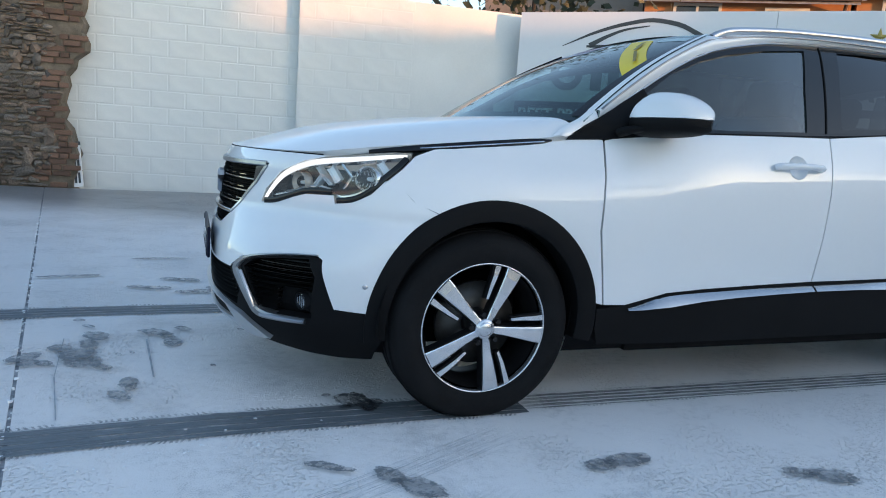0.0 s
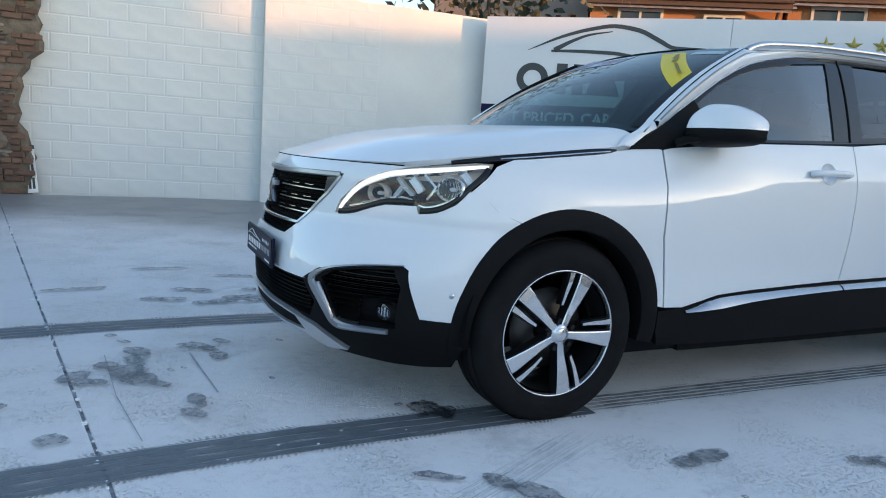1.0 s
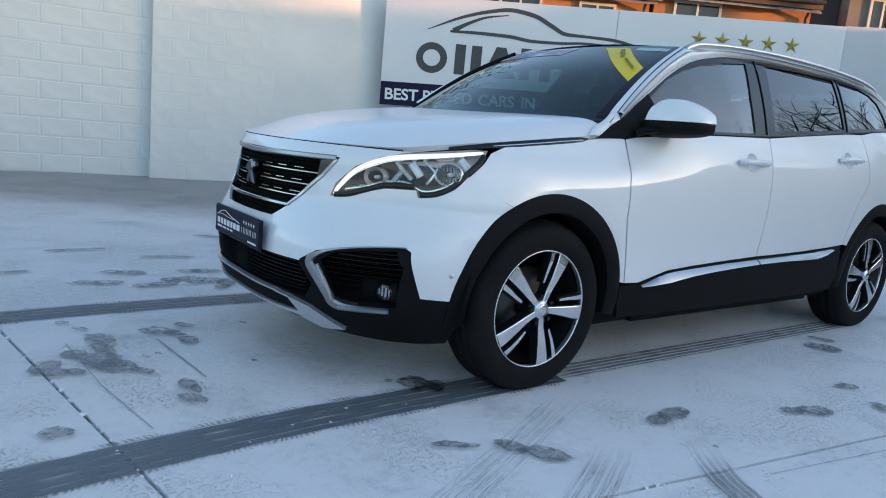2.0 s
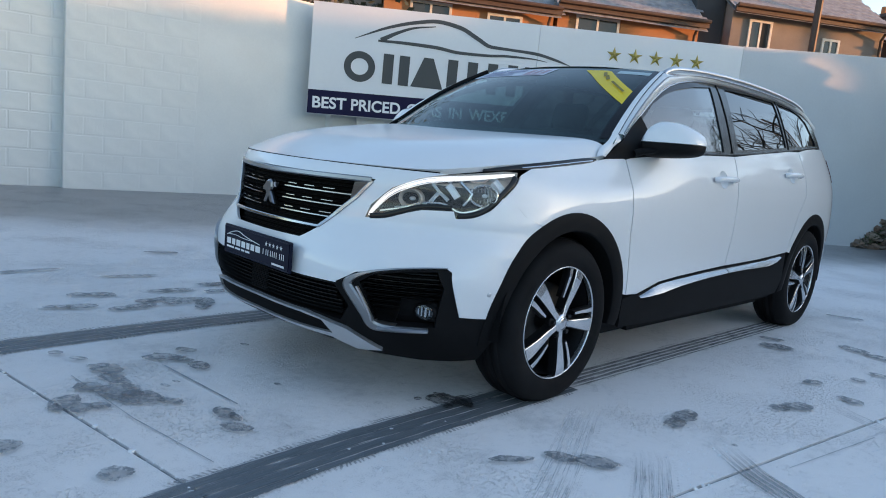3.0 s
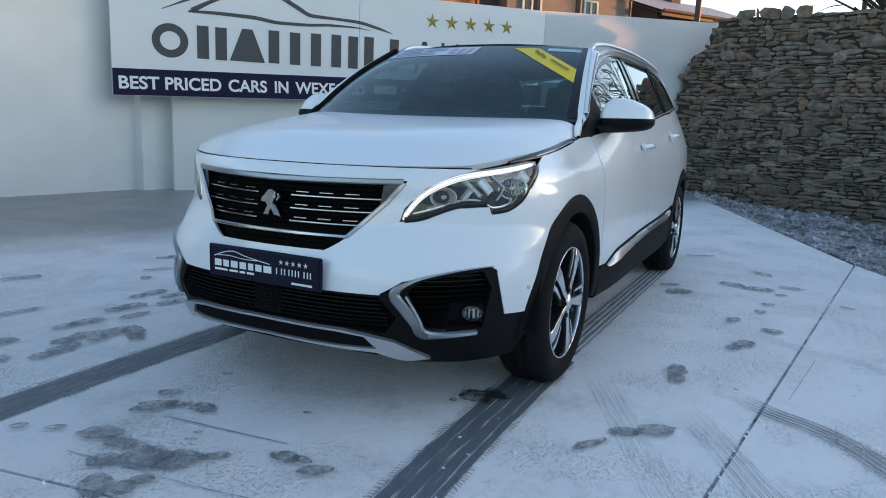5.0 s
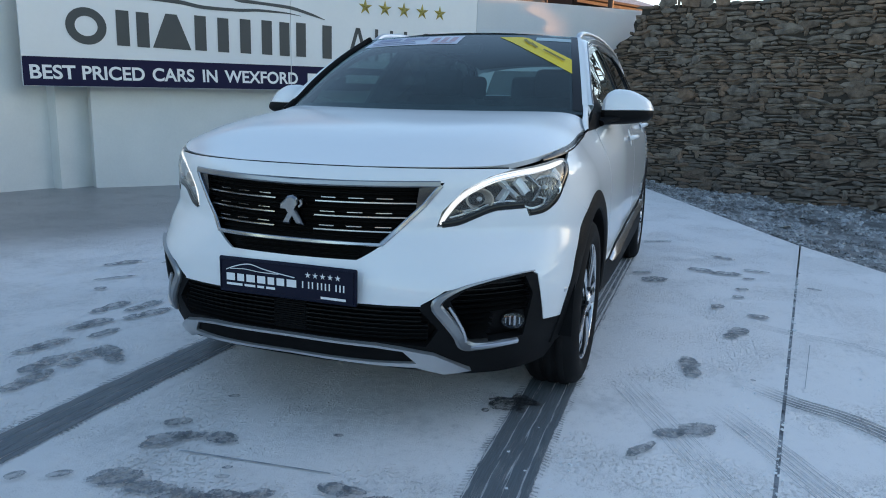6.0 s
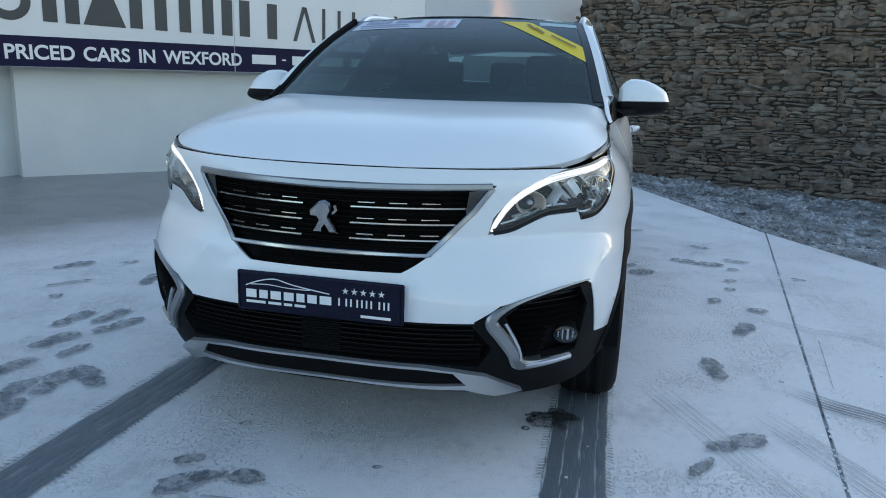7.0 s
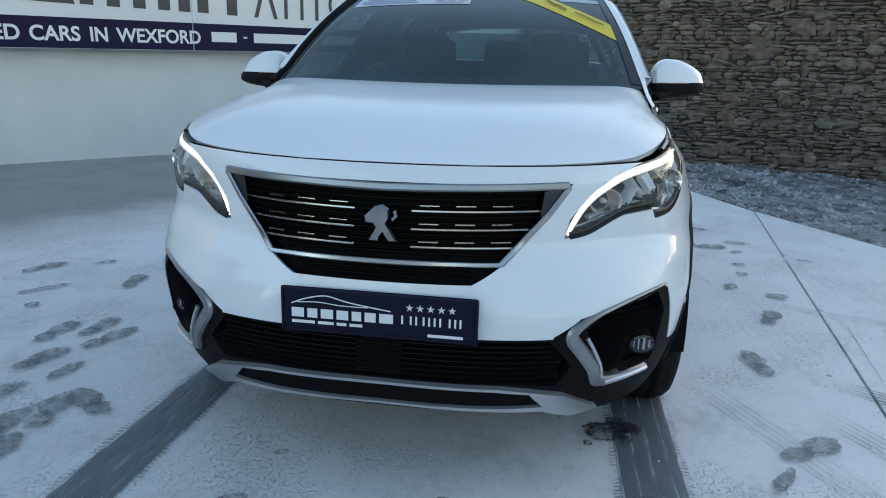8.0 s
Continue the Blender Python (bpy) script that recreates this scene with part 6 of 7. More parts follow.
    part("chevron", band(hl([(-0.530, 0.888), (-0.514, 0.866), (-0.500, 0.846), (-0.512, 0.822), (-0.526, 0.800)]), 0.009, -0.014, 0.014), REFLECT, lampb, "silver arrow in the lamp", True)
    lens = part("lens", panel_mesh(hl(HEAD), out=0.0, depth=0.0), LENS, lampb, "clear lamp lens", True)
    lens.visible_shadow = False
    # parking sensor
    c = sk(at_x(-0.455, 0.485) * s, 0.485, 0.0)
    nn = normal(at_x(-0.455, 0.485) * s, 0.485)
    m = Matrix.Translation(c) @ Vector((0, -1, 0)).rotation_difference(nn).to_matrix().to_4x4()
    part("parking_sensor", lathe(bmesh.new(), [(0.001, -0.003), (0.008, -0.003), (0.0095, 0.001), (0.012, 0.0015), (0.0125, 0.004)], 16, m), SATIN, bumper, "small round parking sensor", True)

# ---- door handles ----
for doors, x, z in ((front_doors, 1.305, 0.975), (rear_doors, 2.35, 1.035)):
    for ob, s in zip(doors, (1, -1)):
        bm = bmesh.new()
        pts = [sk(at_x(x + dx, z + 0.003 * dx) * s, z, o) for dx, o in ((-0.115, 0.004), (-0.10, 0.022), (-0.05, 0.034), (0.0, 0.038), (0.05, 0.036), (0.10, 0.028), (0.12, 0.004))]
        tube(bm, spline(pts, 3), 0.017, 10, flat=0.8)
        handle = part("handle", bm, PAINT, ob, "white door handle", True)
        bm = bmesh.new()
        rings = [[bm.verts.new(sk(at_x(x + 0.005 + 0.0506 * q * math.cos(k * math.tau / 20), z + 0.003 + 0.046 * q * math.sin(k * math.tau / 20)) * s, z + 0.003 + 0.046 * q * math.sin(k * math.tau / 20), -0.024 * (1 - q ** 3))) for k in range(20)] for q in (1.02, 0.94, 0.8, 0.6, 0.35, 0.05)]
        for r0, r1 in zip(rings, rings[1:]):
            for k in range(20):
                bm.faces.new((r0[k], r0[(k + 1) % 20], r1[(k + 1) % 20], r1[k]))
        bm.faces.new(rings[-1])
        bmesh.ops.recalc_face_normals(bm, faces=bm.faces)
        part("handle_recess", bm, PAINT, ob, "hollow behind the handle", True)

# ---- mirrors ----
bm = bmesh.new()
rows = []
SPLIT = 1.104
for i in range(15):
    t = i / 14                      # from the inner end outwards
    y = -0.798 - 0.226 * t
    row = []
    up = interp(t, (0, 0.05, 0.25, 0.45, 0.7, 0.9, 0.97, 1.0), (0.070, 0.092, 0.116, 0.114, 0.094, 0.066, 0.048, 0.030))
    down = interp(t, (0, 0.3, 0.7, 0.95, 1.0), (0.052, 0.050, 0.042, 0.026, 0.010))
    dep = interp(t, (0, 0.08, 0.35, 0.7, 0.92, 1.0), (0.080, 0.098, 0.104, 0.094, 0.070, 0.040))
    xc = 0.612 + 0.07 * t
    for k in range(28):
        a = k / 28 * math.tau
        ca, sa = math.cos(a), math.sin(a)
        row.append(bm.verts.new((xc + dep * math.copysign(abs(ca) ** 0.62, ca) + (0.018 * sa if sa > 0 else -0.012 * sa), y, SPLIT + 0.004 * t + (up * sa ** 0.85 if sa >= 0 else -down * (-sa) ** 0.6))))
    rows.append(row)
for a, b in zip(rows, rows[1:]):
    for k in range(28):
        bm.faces.new((a[k], a[(k + 1) % 28], b[(k + 1) % 28], b[k]))
bm.faces.new(rows[0])
bm.faces.new(rows[-1][::-1])
bmesh.ops.recalc_face_normals(bm, faces=bm.faces)
low = bm.copy()
bmesh.ops.bisect_plane(bm, geom=bm.verts[:] + bm.edges[:] + bm.faces[:], plane_co=(0, 0, SPLIT + 0.001), plane_no=(0, 0.02, 1), clear_inner=True)
bmesh.ops.bisect_plane(low, geom=low.verts[:] + low.edges[:] + low.faces[:], plane_co=(0, 0, SPLIT - 0.002), plane_no=(0, 0.02, 1), clear_outer=True)
bmesh.ops.scale(low, vec=(0.97, 1, 1), verts=low.verts, space=Matrix.Translation((-0.63, 0, 0)))
mirror_caps = both("door_mirror", bm, PAINT, None, "white mirror cap over a black housing")
both("mirror_housing", low, CLAD, mirror_caps, "black mirror housing")
bm = tube(bmesh.new(), spline([(0.50, -0.79, 1.06), (0.53, -0.82, 1.075), (0.58, -0.86, 1.085), (0.60, -0.90, 1.09)], 4), [0.05] * 4 + [0.045] * 5 + [0.035] * 4, 10, flat=0.35)
both("mirror_arm", bm, CLAD, mirror_caps, "black mirror arm")
bm = bmesh.new()
face(bm, [(0.712, -0.83, 1.085), (0.726, -0.975, 1.095), (0.728, -0.98, 1.17), (0.712, -0.83, 1.19)])
both("mirror_glass", bm, CHROME, mirror_caps, "mirror glass", False)
bm = panel_mesh(fx([(0.288, 1.022), (0.44, 1.033), (0.66, 1.060), (0.66, 1.19), (0.636, 1.238), (0.593, 1.211), (0.488, 1.146), (0.38, 1.085)]), out=0.007, depth=0.012)
both("mirror_sail", bm, CLAD, None, "black triangle at the mirror foot")

# ---- wheels ----
SMOKED = material("worn_steel", (0.10, 0.095, 0.09), 0.45, 0.8, (0.05, 0.045, 0.04), 12, 0.6, 80)
def build_wheel(at, turn, name="wheel"):
    hub = part("wheel", lathe(bmesh.new(), [(0.001, 0.012), (0.05, 0.012), (0.055, 0.03), (0.055, 0.16), (0.001, 0.16)], 20), ALLOYBLACK, car, "black and diamond-cut alloy wheel with a dark tyre", True)
    prof = [(0.236, 0.215), (0.262, 0.222), (0.315, 0.215), (0.338, 0.195), (0.3455, 0.165), (0.3465, 0.11), (0.3455, 0.055), (0.338, 0.024), (0.322, 0.006), (0.296, -0.004), (0.27, -0.003), (0.248, 0.006), (0.236, 0.014)]
    bm = lathe(bmesh.new(), prof, 72)
    for v in bm.verts:                  # the tyre sits flat on the ground
        v.co.z = max(v.co.z, 0.001 - at.translation.z)
    tyre = part("tyre", bm, RUBBER, hub, "black rubber tyre", True)
    bm = bmesh.new()
    for r in (0.064, 0.11, 0.156):
        lathe(bm, [(0.3465, r - 0.016), (0.351, r - 0.013), (0.351, r + 0.013), (0.3465, r + 0.016)], 60)
    for v in bm.verts:
        v.co.z = max(v.co.z, -at.translation.z)
    part("tread_rib", bm, RUBBER, tyre, "tread ribs", True)
    part("rim_barrel", lathe(bmesh.new(), [(0.226, 0.03), (0.215, 0.06), (0.20, 0.10), (0.205, 0.20), (0.235, 0.215)], 60), ALLOYBLACK, hub, "black rim barrel", True)
    part("rim_lip", lathe(bmesh.new(), [(0.238, 0.016), (0.2395, 0.010), (0.2380, 0.007), (0.2345, 0.007), (0.232, 0.012), (0.232, 0.03)], 72), ALLOY, hub, "bright rim edge", True)
    part("brake_disc", lathe(bmesh.new(), [(0.05, 0.10), (0.155, 0.10), (0.155, 0.12), (0.05, 0.12)], 40), SMOKED, hub, "brake disc", True)
    for k in range(5):
        a0 = math.radians(64.4 + 72 * k + turn)

        def pt(r, da, y):
            return Vector((r * math.cos(a0 + da), y, r * math.sin(a0 + da)))
        # dark spoke with its bright machined face
        for nm, mat, grow, lift in (("spoke", ALLOYBLACK, 0.007, 0.005), ("spoke_face", ALLOY, 0.0, -0.0025)):
            bm = bmesh.new()
            prevs = None
            for r, w, y in ((0.010, 0.016, 0.002), (0.05, 0.019, 0.006), (0.08, 0.022, 0.008), (0.14, 0.034, 0.005), (0.20, 0.047, 0.005), (0.231, 0.053, 0.009)):
                c, d = pt(r, 0, y + lift), Vector((-math.sin(a0), 0, math.cos(a0)))
                w2 = w / 2 + grow
                row = [bm.verts.new(c - d * w2), bm.verts.new(c + d * w2), bm.verts.new(c + d * (w2 + 0.004) + Vector((0, 0.035 if grow else 0.002, 0))), bm.verts.new(c - d * (w2 + 0.004) + Vector((0, 0.035 if grow else 0.002, 0)))]
                if prevs:
                    for j in range(4):
                        bm.faces.new((prevs[j], prevs[(j + 1) % 4], row[(j + 1) % 4], row[j]))
                else:
                    bm.faces.new(row)
                prevs = row
            bm.faces.new(prevs)
            bmesh.ops.recalc_face_normals(bm, faces=bm.faces)
            part(nm, bm, mat, hub, "bright machined spoke face" if grow == 0 else "")
            bm = bmesh.new()
            prevs = None
            for r, da, w, y in ((0.108, 0.42, 0.009, 0.012), (0.15, 0.365, 0.013, 0.008), (0.195, 0.315, 0.017, 0.006), (0.231, 0.292, 0.021, 0.009)):
                c, d = pt(r, da, y + lift), Vector((-math.sin(a0 + da), 0, math.cos(a0 + da)))
                w2 = w / 2 + grow * 0.6
                row = [bm.verts.new(c - d * w2), bm.verts.new(c + d * w2), bm.verts.new(c + d * w2 + Vector((0, 0.025 if grow else 0.002, 0))), bm.verts.new(c - d * w2 + Vector((0, 0.025 if grow else 0.002, 0)))]
                if prevs:
                    for j in range(4):
                        bm.faces.new((prevs[j], prevs[(j + 1) % 4], row[(j + 1) % 4], row[j]))
                else:
                    bm.faces.new(row)
                prevs = row
            bm.faces.new(prevs)
            bmesh.ops.recalc_face_normals(bm, faces=bm.faces)
            part("slim_spoke" if grow else "slim_spoke_face", bm, mat, hub)
        c = pt(0.055, 0.63, -0.002)
        part("wheel_bolt", lathe(bmesh.new(), [(0.001, -0.002), (0.009, -0.002), (0.010, 0.012)], 8, Matrix.Translation(c)), ALLOYBLACK, hub)
    part("hub_face", lathe(bmesh.new(), [(0.001, -0.0015), (0.034, -0.0015), (0.038, 0.006)], 30), ALLOY, hub, "bright hub face", True)
    part("hub_cap", lathe(bmesh.new(), [(0.001, -0.007), (0.020, -0.006), (0.026, -0.003), (0.028, 0.004)], 24), ALLOY, hub, "silver hub cap", True)
    hub.matrix_basis = at
    return hub


build_wheel(pose(-0.017, -0.870, 0.336), 0)
build_wheel(pose(2.825, -0.882, 0.338), 31)
build_wheel(pose(-0.017, 0.878, 0.336, 0, 0, 180), 12)
build_wheel(pose(2.825, 0.882, 0.338, 0, 0, 180), 50)

# ---- cabin ----
bm = bmesh.new()
V = [[bm.verts.new((x, y, z - 0.03 * (abs(y) / 0.7) ** 3)) for x, z in ((0.30, 1.075), (0.45, 1.085), (0.62, 1.08), (0.72, 1.04), (0.74, 0.90), (0.72, 0.6))] for y in np.linspace(-0.74, 0.74, 13)]
for a, b in zip(V, V[1:]):
    for k in range(5):
        bm.faces.new((a[k], a[k + 1], b[k + 1], b[k]))
part("dashboard", bm, INTERIOR, car, "black dashboard", True)
m = pose(0.86, 0.36, 0.98, 0, -68, 0)
bm = bmesh.new()
tube(bm, [m @ Vector((0.165 * math.cos(k * math.tau / 28), 0.18 * math.sin(k * math.tau / 28), 0)) for k in range(28)], 0.014, 8, True)
for a in (0, 180, 270):
    tube(bm, [m @ Vector((0, 0, 0.01)), m @ Vector((0.16 * math.cos(radians(a + 90)), 0.17 * math.sin(radians(a + 90)), 0))], 0.016, 6)
part("steering_wheel", bm, INTERIOR, car, "black steering wheel", True)


def seat(x, y, name="seat", w=0.50):
    bm = box(bmesh.new(), (0.50, w, 0.16), pose(x, y, 0.56, 0, -6, 0), 0.05, 3)
    s0 = part(name, bm, INTERIOR, car, "dark cloth seat", True)
    part("backrest", box(bmesh.new(), (0.14, w - 0.02, 0.62), pose(x + 0.30, y, 0.90, 0, 16, 0), 0.06, 3), INTERIOR, s0, "", True)
    part("headrest", box(bmesh.new(), (0.10, 0.26, 0.18), pose(x + 0.42, y, 1.285, 0, 10, 0), 0.045, 3), INTERIOR, s0, "", True)
    for dy in (-0.06, 0.06):
        part("headrest_post", tube(bmesh.new(), [(x + 0.385, y + dy, 1.14), (x + 0.41, y + dy, 1.25)], 0.007, 6), SATIN, s0)


for y in (-0.37, 0.37):
    seat(1.18, y)
for y in (-0.46, 0.0, 0.46):
    seat(2.05, y, w=0.42)
bm = bmesh.new()
for i in range(14):
    for k in range(10):
        q = []
        for a, b in ((i, k), (i + 1, k), (i + 1, k + 1), (i, k + 1)):
            x, y = 1.03 + 2.1 * a / 14, (b / 10 - 0.5) * 1.16
            q.append((x, y, roof_z(x, y) - 0.03))
        face(bm, q)
bmesh.ops.remove_doubles(bm, verts=bm.verts, dist=1e-5)
part("headliner", bm, ROOFLINER, car, "grey headliner", True)
part("inner_mirror", box(bmesh.new(), (0.03, 0.20, 0.055), pose(0.86, 0.0, 1.43, 0, 15, 0), 0.015, 2), INTERIOR, car, "black inner mirror", True)
part("cabin_floor", box(bmesh.new(), (2.9, 1.45, 0.04), pose(1.9, 0, 0.46)), INTERIOR, car, "dark cabin floor")
part("boot_trim", box(bmesh.new(), (0.06, 1.2, 0.55), pose(3.35, 0, 0.98), 0.02), MESH, car, "dark boot trim")

rng_ = random.Random(5)

# ---- houses behind the wall, trees ----
ORANGE = material("ochre_render", (0.42, 0.20, 0.09), 0.85, 0, (0.30, 0.14, 0.07), 2, 0.6, 30, bump=0.2, bump_scale=60)
GREYRENDER = material("grey_render", (0.22, 0.19, 0.17), 0.85, 0, (0.14, 0.12, 0.11), 2, 0.6, 30, bump=0.2, bump_scale=60)
DARKWALL = material("dark_gable", (0.05, 0.05, 0.055), 0.8, 0, (0.03, 0.03, 0.03), 2, 0.6, 30)
SLATE = material("frosted_slate", (0.20, 0.19, 0.20), 0.6, 0, (0.40, 0.40, 0.42), 6, 0.8, 60, per_object=0.15)
TIMBER = material("brown_fascia", (0.09, 0.055, 0.04), 0.7, 0, (0.05, 0.03, 0.025), 6, 0.6, 60)
FRAMEW = material("white_window_frame", (0.65, 0.63, 0.58), 0.5, 0, (0.5, 0.48, 0.44), 5, 0.5, 60)
PANE = material("window_pane", (0.03, 0.035, 0.04), 0.08, 0, (0.05, 0.05, 0.05), 3, 0.5, 30)
SKYBARK = material("dark_bark", (0.035, 0.03, 0.026), 0.9, 0, (0.02, 0.018, 0.016), 8, 0.6, 60)
BACK = -9.0


def hp(s, z, o=0.0):
    return on_wall(A0, sdir, sn, s, z, BACK + o)


def house(s0, s1, eave, ridge, wallmat, windows, label, chimneys=(), depth=6.0, slates=True):
    h = holder("house", hp((s0 + s1) / 2, 0), label, "house")
    inv = h.matrix_basis.inverted()

    def hpart(name, bm, mat, lab="", parent=None):
        bmesh.ops.recalc_face_normals(bm, faces=bm.faces)
        ob = part(name, bm, mat, None, lab)
        ob.parent = parent or h
        if parent is None:
            ob.matrix_parent_inverse = inv
        return ob
    bm = wall_box(bmesh.new(), A0, sdir, sn, s0, s1, -0.7, eave, BACK - depth, BACK)
    for s in (s0, s1):
        face(bm, [hp(s, eave, 0), hp(s, eave, -depth), hp(s, ridge, -depth / 2)])
    hpart("wall", bm, wallmat)
    bm = bmesh.new()
    for a, b in ((0.35, -depth / 2), (-depth - 0.35, -depth / 2)):
        za = eave - 0.35 * (ridge - eave) / (depth / 2)
        face(bm, [hp(s0 - 0.12, za, a), hp(s1 + 0.12, za, a), hp(s1 + 0.12, ridge, b), hp(s0 - 0.12, ridge, b)])
        face(bm, [hp(s0 - 0.12, za - 0.10, a), hp(s1 + 0.12, za - 0.10, a), hp(s1 + 0.12, ridge - 0.10, b), hp(s0 - 0.12, ridge - 0.10, b)])
    roof = hpart("roof", bm, SLATE, "slate roof dusted with frost")
    bm = wall_box(bmesh.new(), A0, sdir, sn, s0 - 0.12, s1 + 0.12, eave - 0.30, eave - 0.12, BACK + 0.28, BACK + 0.36)
    hpart("fascia", bm, TIMBER, "brown timber fascia")
    bm = tube(bmesh.new(), [hp(s0 - 0.12 + (s1 - s0 + 0.24) * k / 6, eave - 0.13, 0.42) for k in range(7)], 0.055, 8)
    hpart("gutter", bm, TIMBER, "dark gutter")
    bm = tube(bmesh.new(), [hp(s1 - 0.15, eave - 0.2, 0.3), hp(s1 - 0.15, eave - 0.5, 0.08), hp(s1 - 0.15, -0.66, 0.08)], 0.045, 8)
    hpart("downpipe", bm, TIMBER, "dark downpipe")
    if slates:
        rows = int((depth / 2 + 0.35) / 0.22)
        bm = bmesh.new()
        for r in range(rows):
            o = 0.35 - r * 0.22
            zz = eave - 0.35 * (ridge - eave) / (depth / 2) + r * 0.22 * (ridge - eave) / (depth / 2)
            s = s0 - 0.12 + (0.15 if r % 2 else 0)
            while s < s1:
                k = rng_.uniform(0, 0.006)
                a, b = zz + 0.012 + k, zz + 0.23 * (ridge - eave) / (depth / 2) + 0.004
                face(bm, [hp(s + 0.004, a, o), hp(s + 0.292, a, o), hp(s + 0.292, b, o - 0.23), hp(s + 0.004, b, o - 0.23)])
                face(bm, [hp(s + 0.004, a - 0.015, o), hp(s + 0.292, a - 0.015, o), hp(s + 0.292, a, o), hp(s + 0.004, a, o)])
                s += 0.30
        ob = hpart("slate_course", bm, SLATE, "slates dusted with frost")
        tagged(ob, kind="stuff")
    for a, b, z0, z1 in windows:
        fr = bmesh.new()
        wall_box(fr, A0, sdir, sn, a, b, z0, z0 + 0.07, BACK + 0.005, BACK + 0.05)
        wall_box(fr, A0, sdir, sn, a, b, z1 - 0.07, z1, BACK + 0.005, BACK + 0.05)
        wall_box(fr, A0, sdir, sn, a, a + 0.07, z0 + 0.07, z1 - 0.07, BACK + 0.005, BACK + 0.05)
        wall_box(fr, A0, sdir, sn, b - 0.07, b, z0 + 0.07, z1 - 0.07, BACK + 0.005, BACK + 0.05)
        m = (a + b) / 2
        wall_box(fr, A0, sdir, sn, m - 0.03, m + 0.03, z0 + 0.07, z1 - 0.07, BACK + 0.005, BACK + 0.045)
        win = hpart("window", fr, FRAMEW, "pale framed window")
        for p0, p1 in ((a + 0.07, m - 0.03), (m + 0.03, b - 0.07)):
            bm = bmesh.new()
            face(bm, [hp(p0, z0 + 0.07, 0.015), hp(p1, z0 + 0.07, 0.015), hp(p1, z1 - 0.07, 0.015), hp(p0, z1 - 0.07, 0.015)])
            pane = hpart("pane", bm, PANE, "", win)
    for s, z0, z1, w in chimneys:
        bm = wall_box(bmesh.new(), A0, sdir, sn, s, s + w, z0, z1, BACK - depth / 2 - 0.35, BACK - depth / 2 + 0.35)
        wall_box(bm, A0, sdir, sn, s - 0.05, s + w + 0.05, z1, z1 + 0.12, BACK - depth / 2 - 0.42, BACK - depth / 2 + 0.42)
        ch = hpart("chimney", bm, wallmat, "rendered chimney stack", roof)
        for k in range(max(1, int(w / 0.3))):
            c = hp(s + 0.15 + 0.3 * k, z1 + 0.25, -depth / 2)
            bm = lathe(bmesh.new(), [(0.10, -0.15), (0.09, 0.15), (0.07, 0.15), (0.07, -0.1)], 10, Matrix.Translation(c) @ Matrix.Rotation(radians(90), 4, "X"))
            pot = hpart("chimney_pot", bm, ORANGE, "clay chimney pot", roof)
    return h


house(0.75, 5.5, 5.15, 7.6, ORANGE, [(1.45, 2.6, 3.7, 4.80), (3.6, 4.6, 3.7, 4.72)], "ochre rendered terraced house with frosted slate roof")
house(5.62, 9.9, 5.35, 7.9, ORANGE, [(6.15, 7.45, 3.9, 5.0)], "ochre rendered terraced house with timber eaves")
house(10.9, 16.0, 5.95, 8.0, GREYRENDER, [(11.45, 12.2, 4.5, 5.55), (13.9, 14.5, 4.3, 5.3)], "grey rendered house with a sunlit slate roof", [(15.2, 7.5, 8.8, 1.2)])
house(17.2, 23.0, 5.4, 6.4, DARKWALL, [], "dark low house beyond the yard", [(18.2, 6.2, 6.9, 0.5), (20.5, 6.2, 6.9, 0.5)], slates=False)
bm = wall_box(bmesh.new(), A0, sdir, sn, 9.95, 10.85, -0.7, 6.9, BACK - 5.0, BACK - 0.4)
bmesh.ops.recalc_face_normals(bm, faces=bm.faces)
tagged(part("gable_wall", bm, DARKWALL), "dark rendered gable between two houses", "wall", kind="structure")
bm = wall_box(bmesh.new(), A0, sdir, sn, -3.5, 0.7, -0.7, 5.4, BACK - 6.0, BACK - 0.3)
bmesh.ops.recalc_face_normals(bm, faces=bm.faces)
tagged(part("grey_gable_wall", bm, GREYRENDER), "grey rendered gable beside the terrace", "wall", kind="structure")
for s, o, h in ((12.75, 1.2, 8.5), (18.1, 1.0, 9.0)):
    bm = tube(bmesh.new(), [hp(s, -0.66, o), hp(s, h, o)], 0.10, 10)
    tube(bm, [hp(s - 0.6, h - 0.3, o), hp(s + 0.6, h - 0.3, o)], 0.05, 6)
    tagged(part("utility_pole", bm, TIMBER), "dark timber utility pole behind the wall", "pole", "poles behind the wall")


bm = tube(bmesh.new(), [(17.1, -2.7, -0.66), (17.1, -2.7, 7.0)], 0.06, 8)
tagged(part("utility_pole", bm, TIMBER), "slim dark pole beyond the stone wall", "pole", "poles behind the wall")


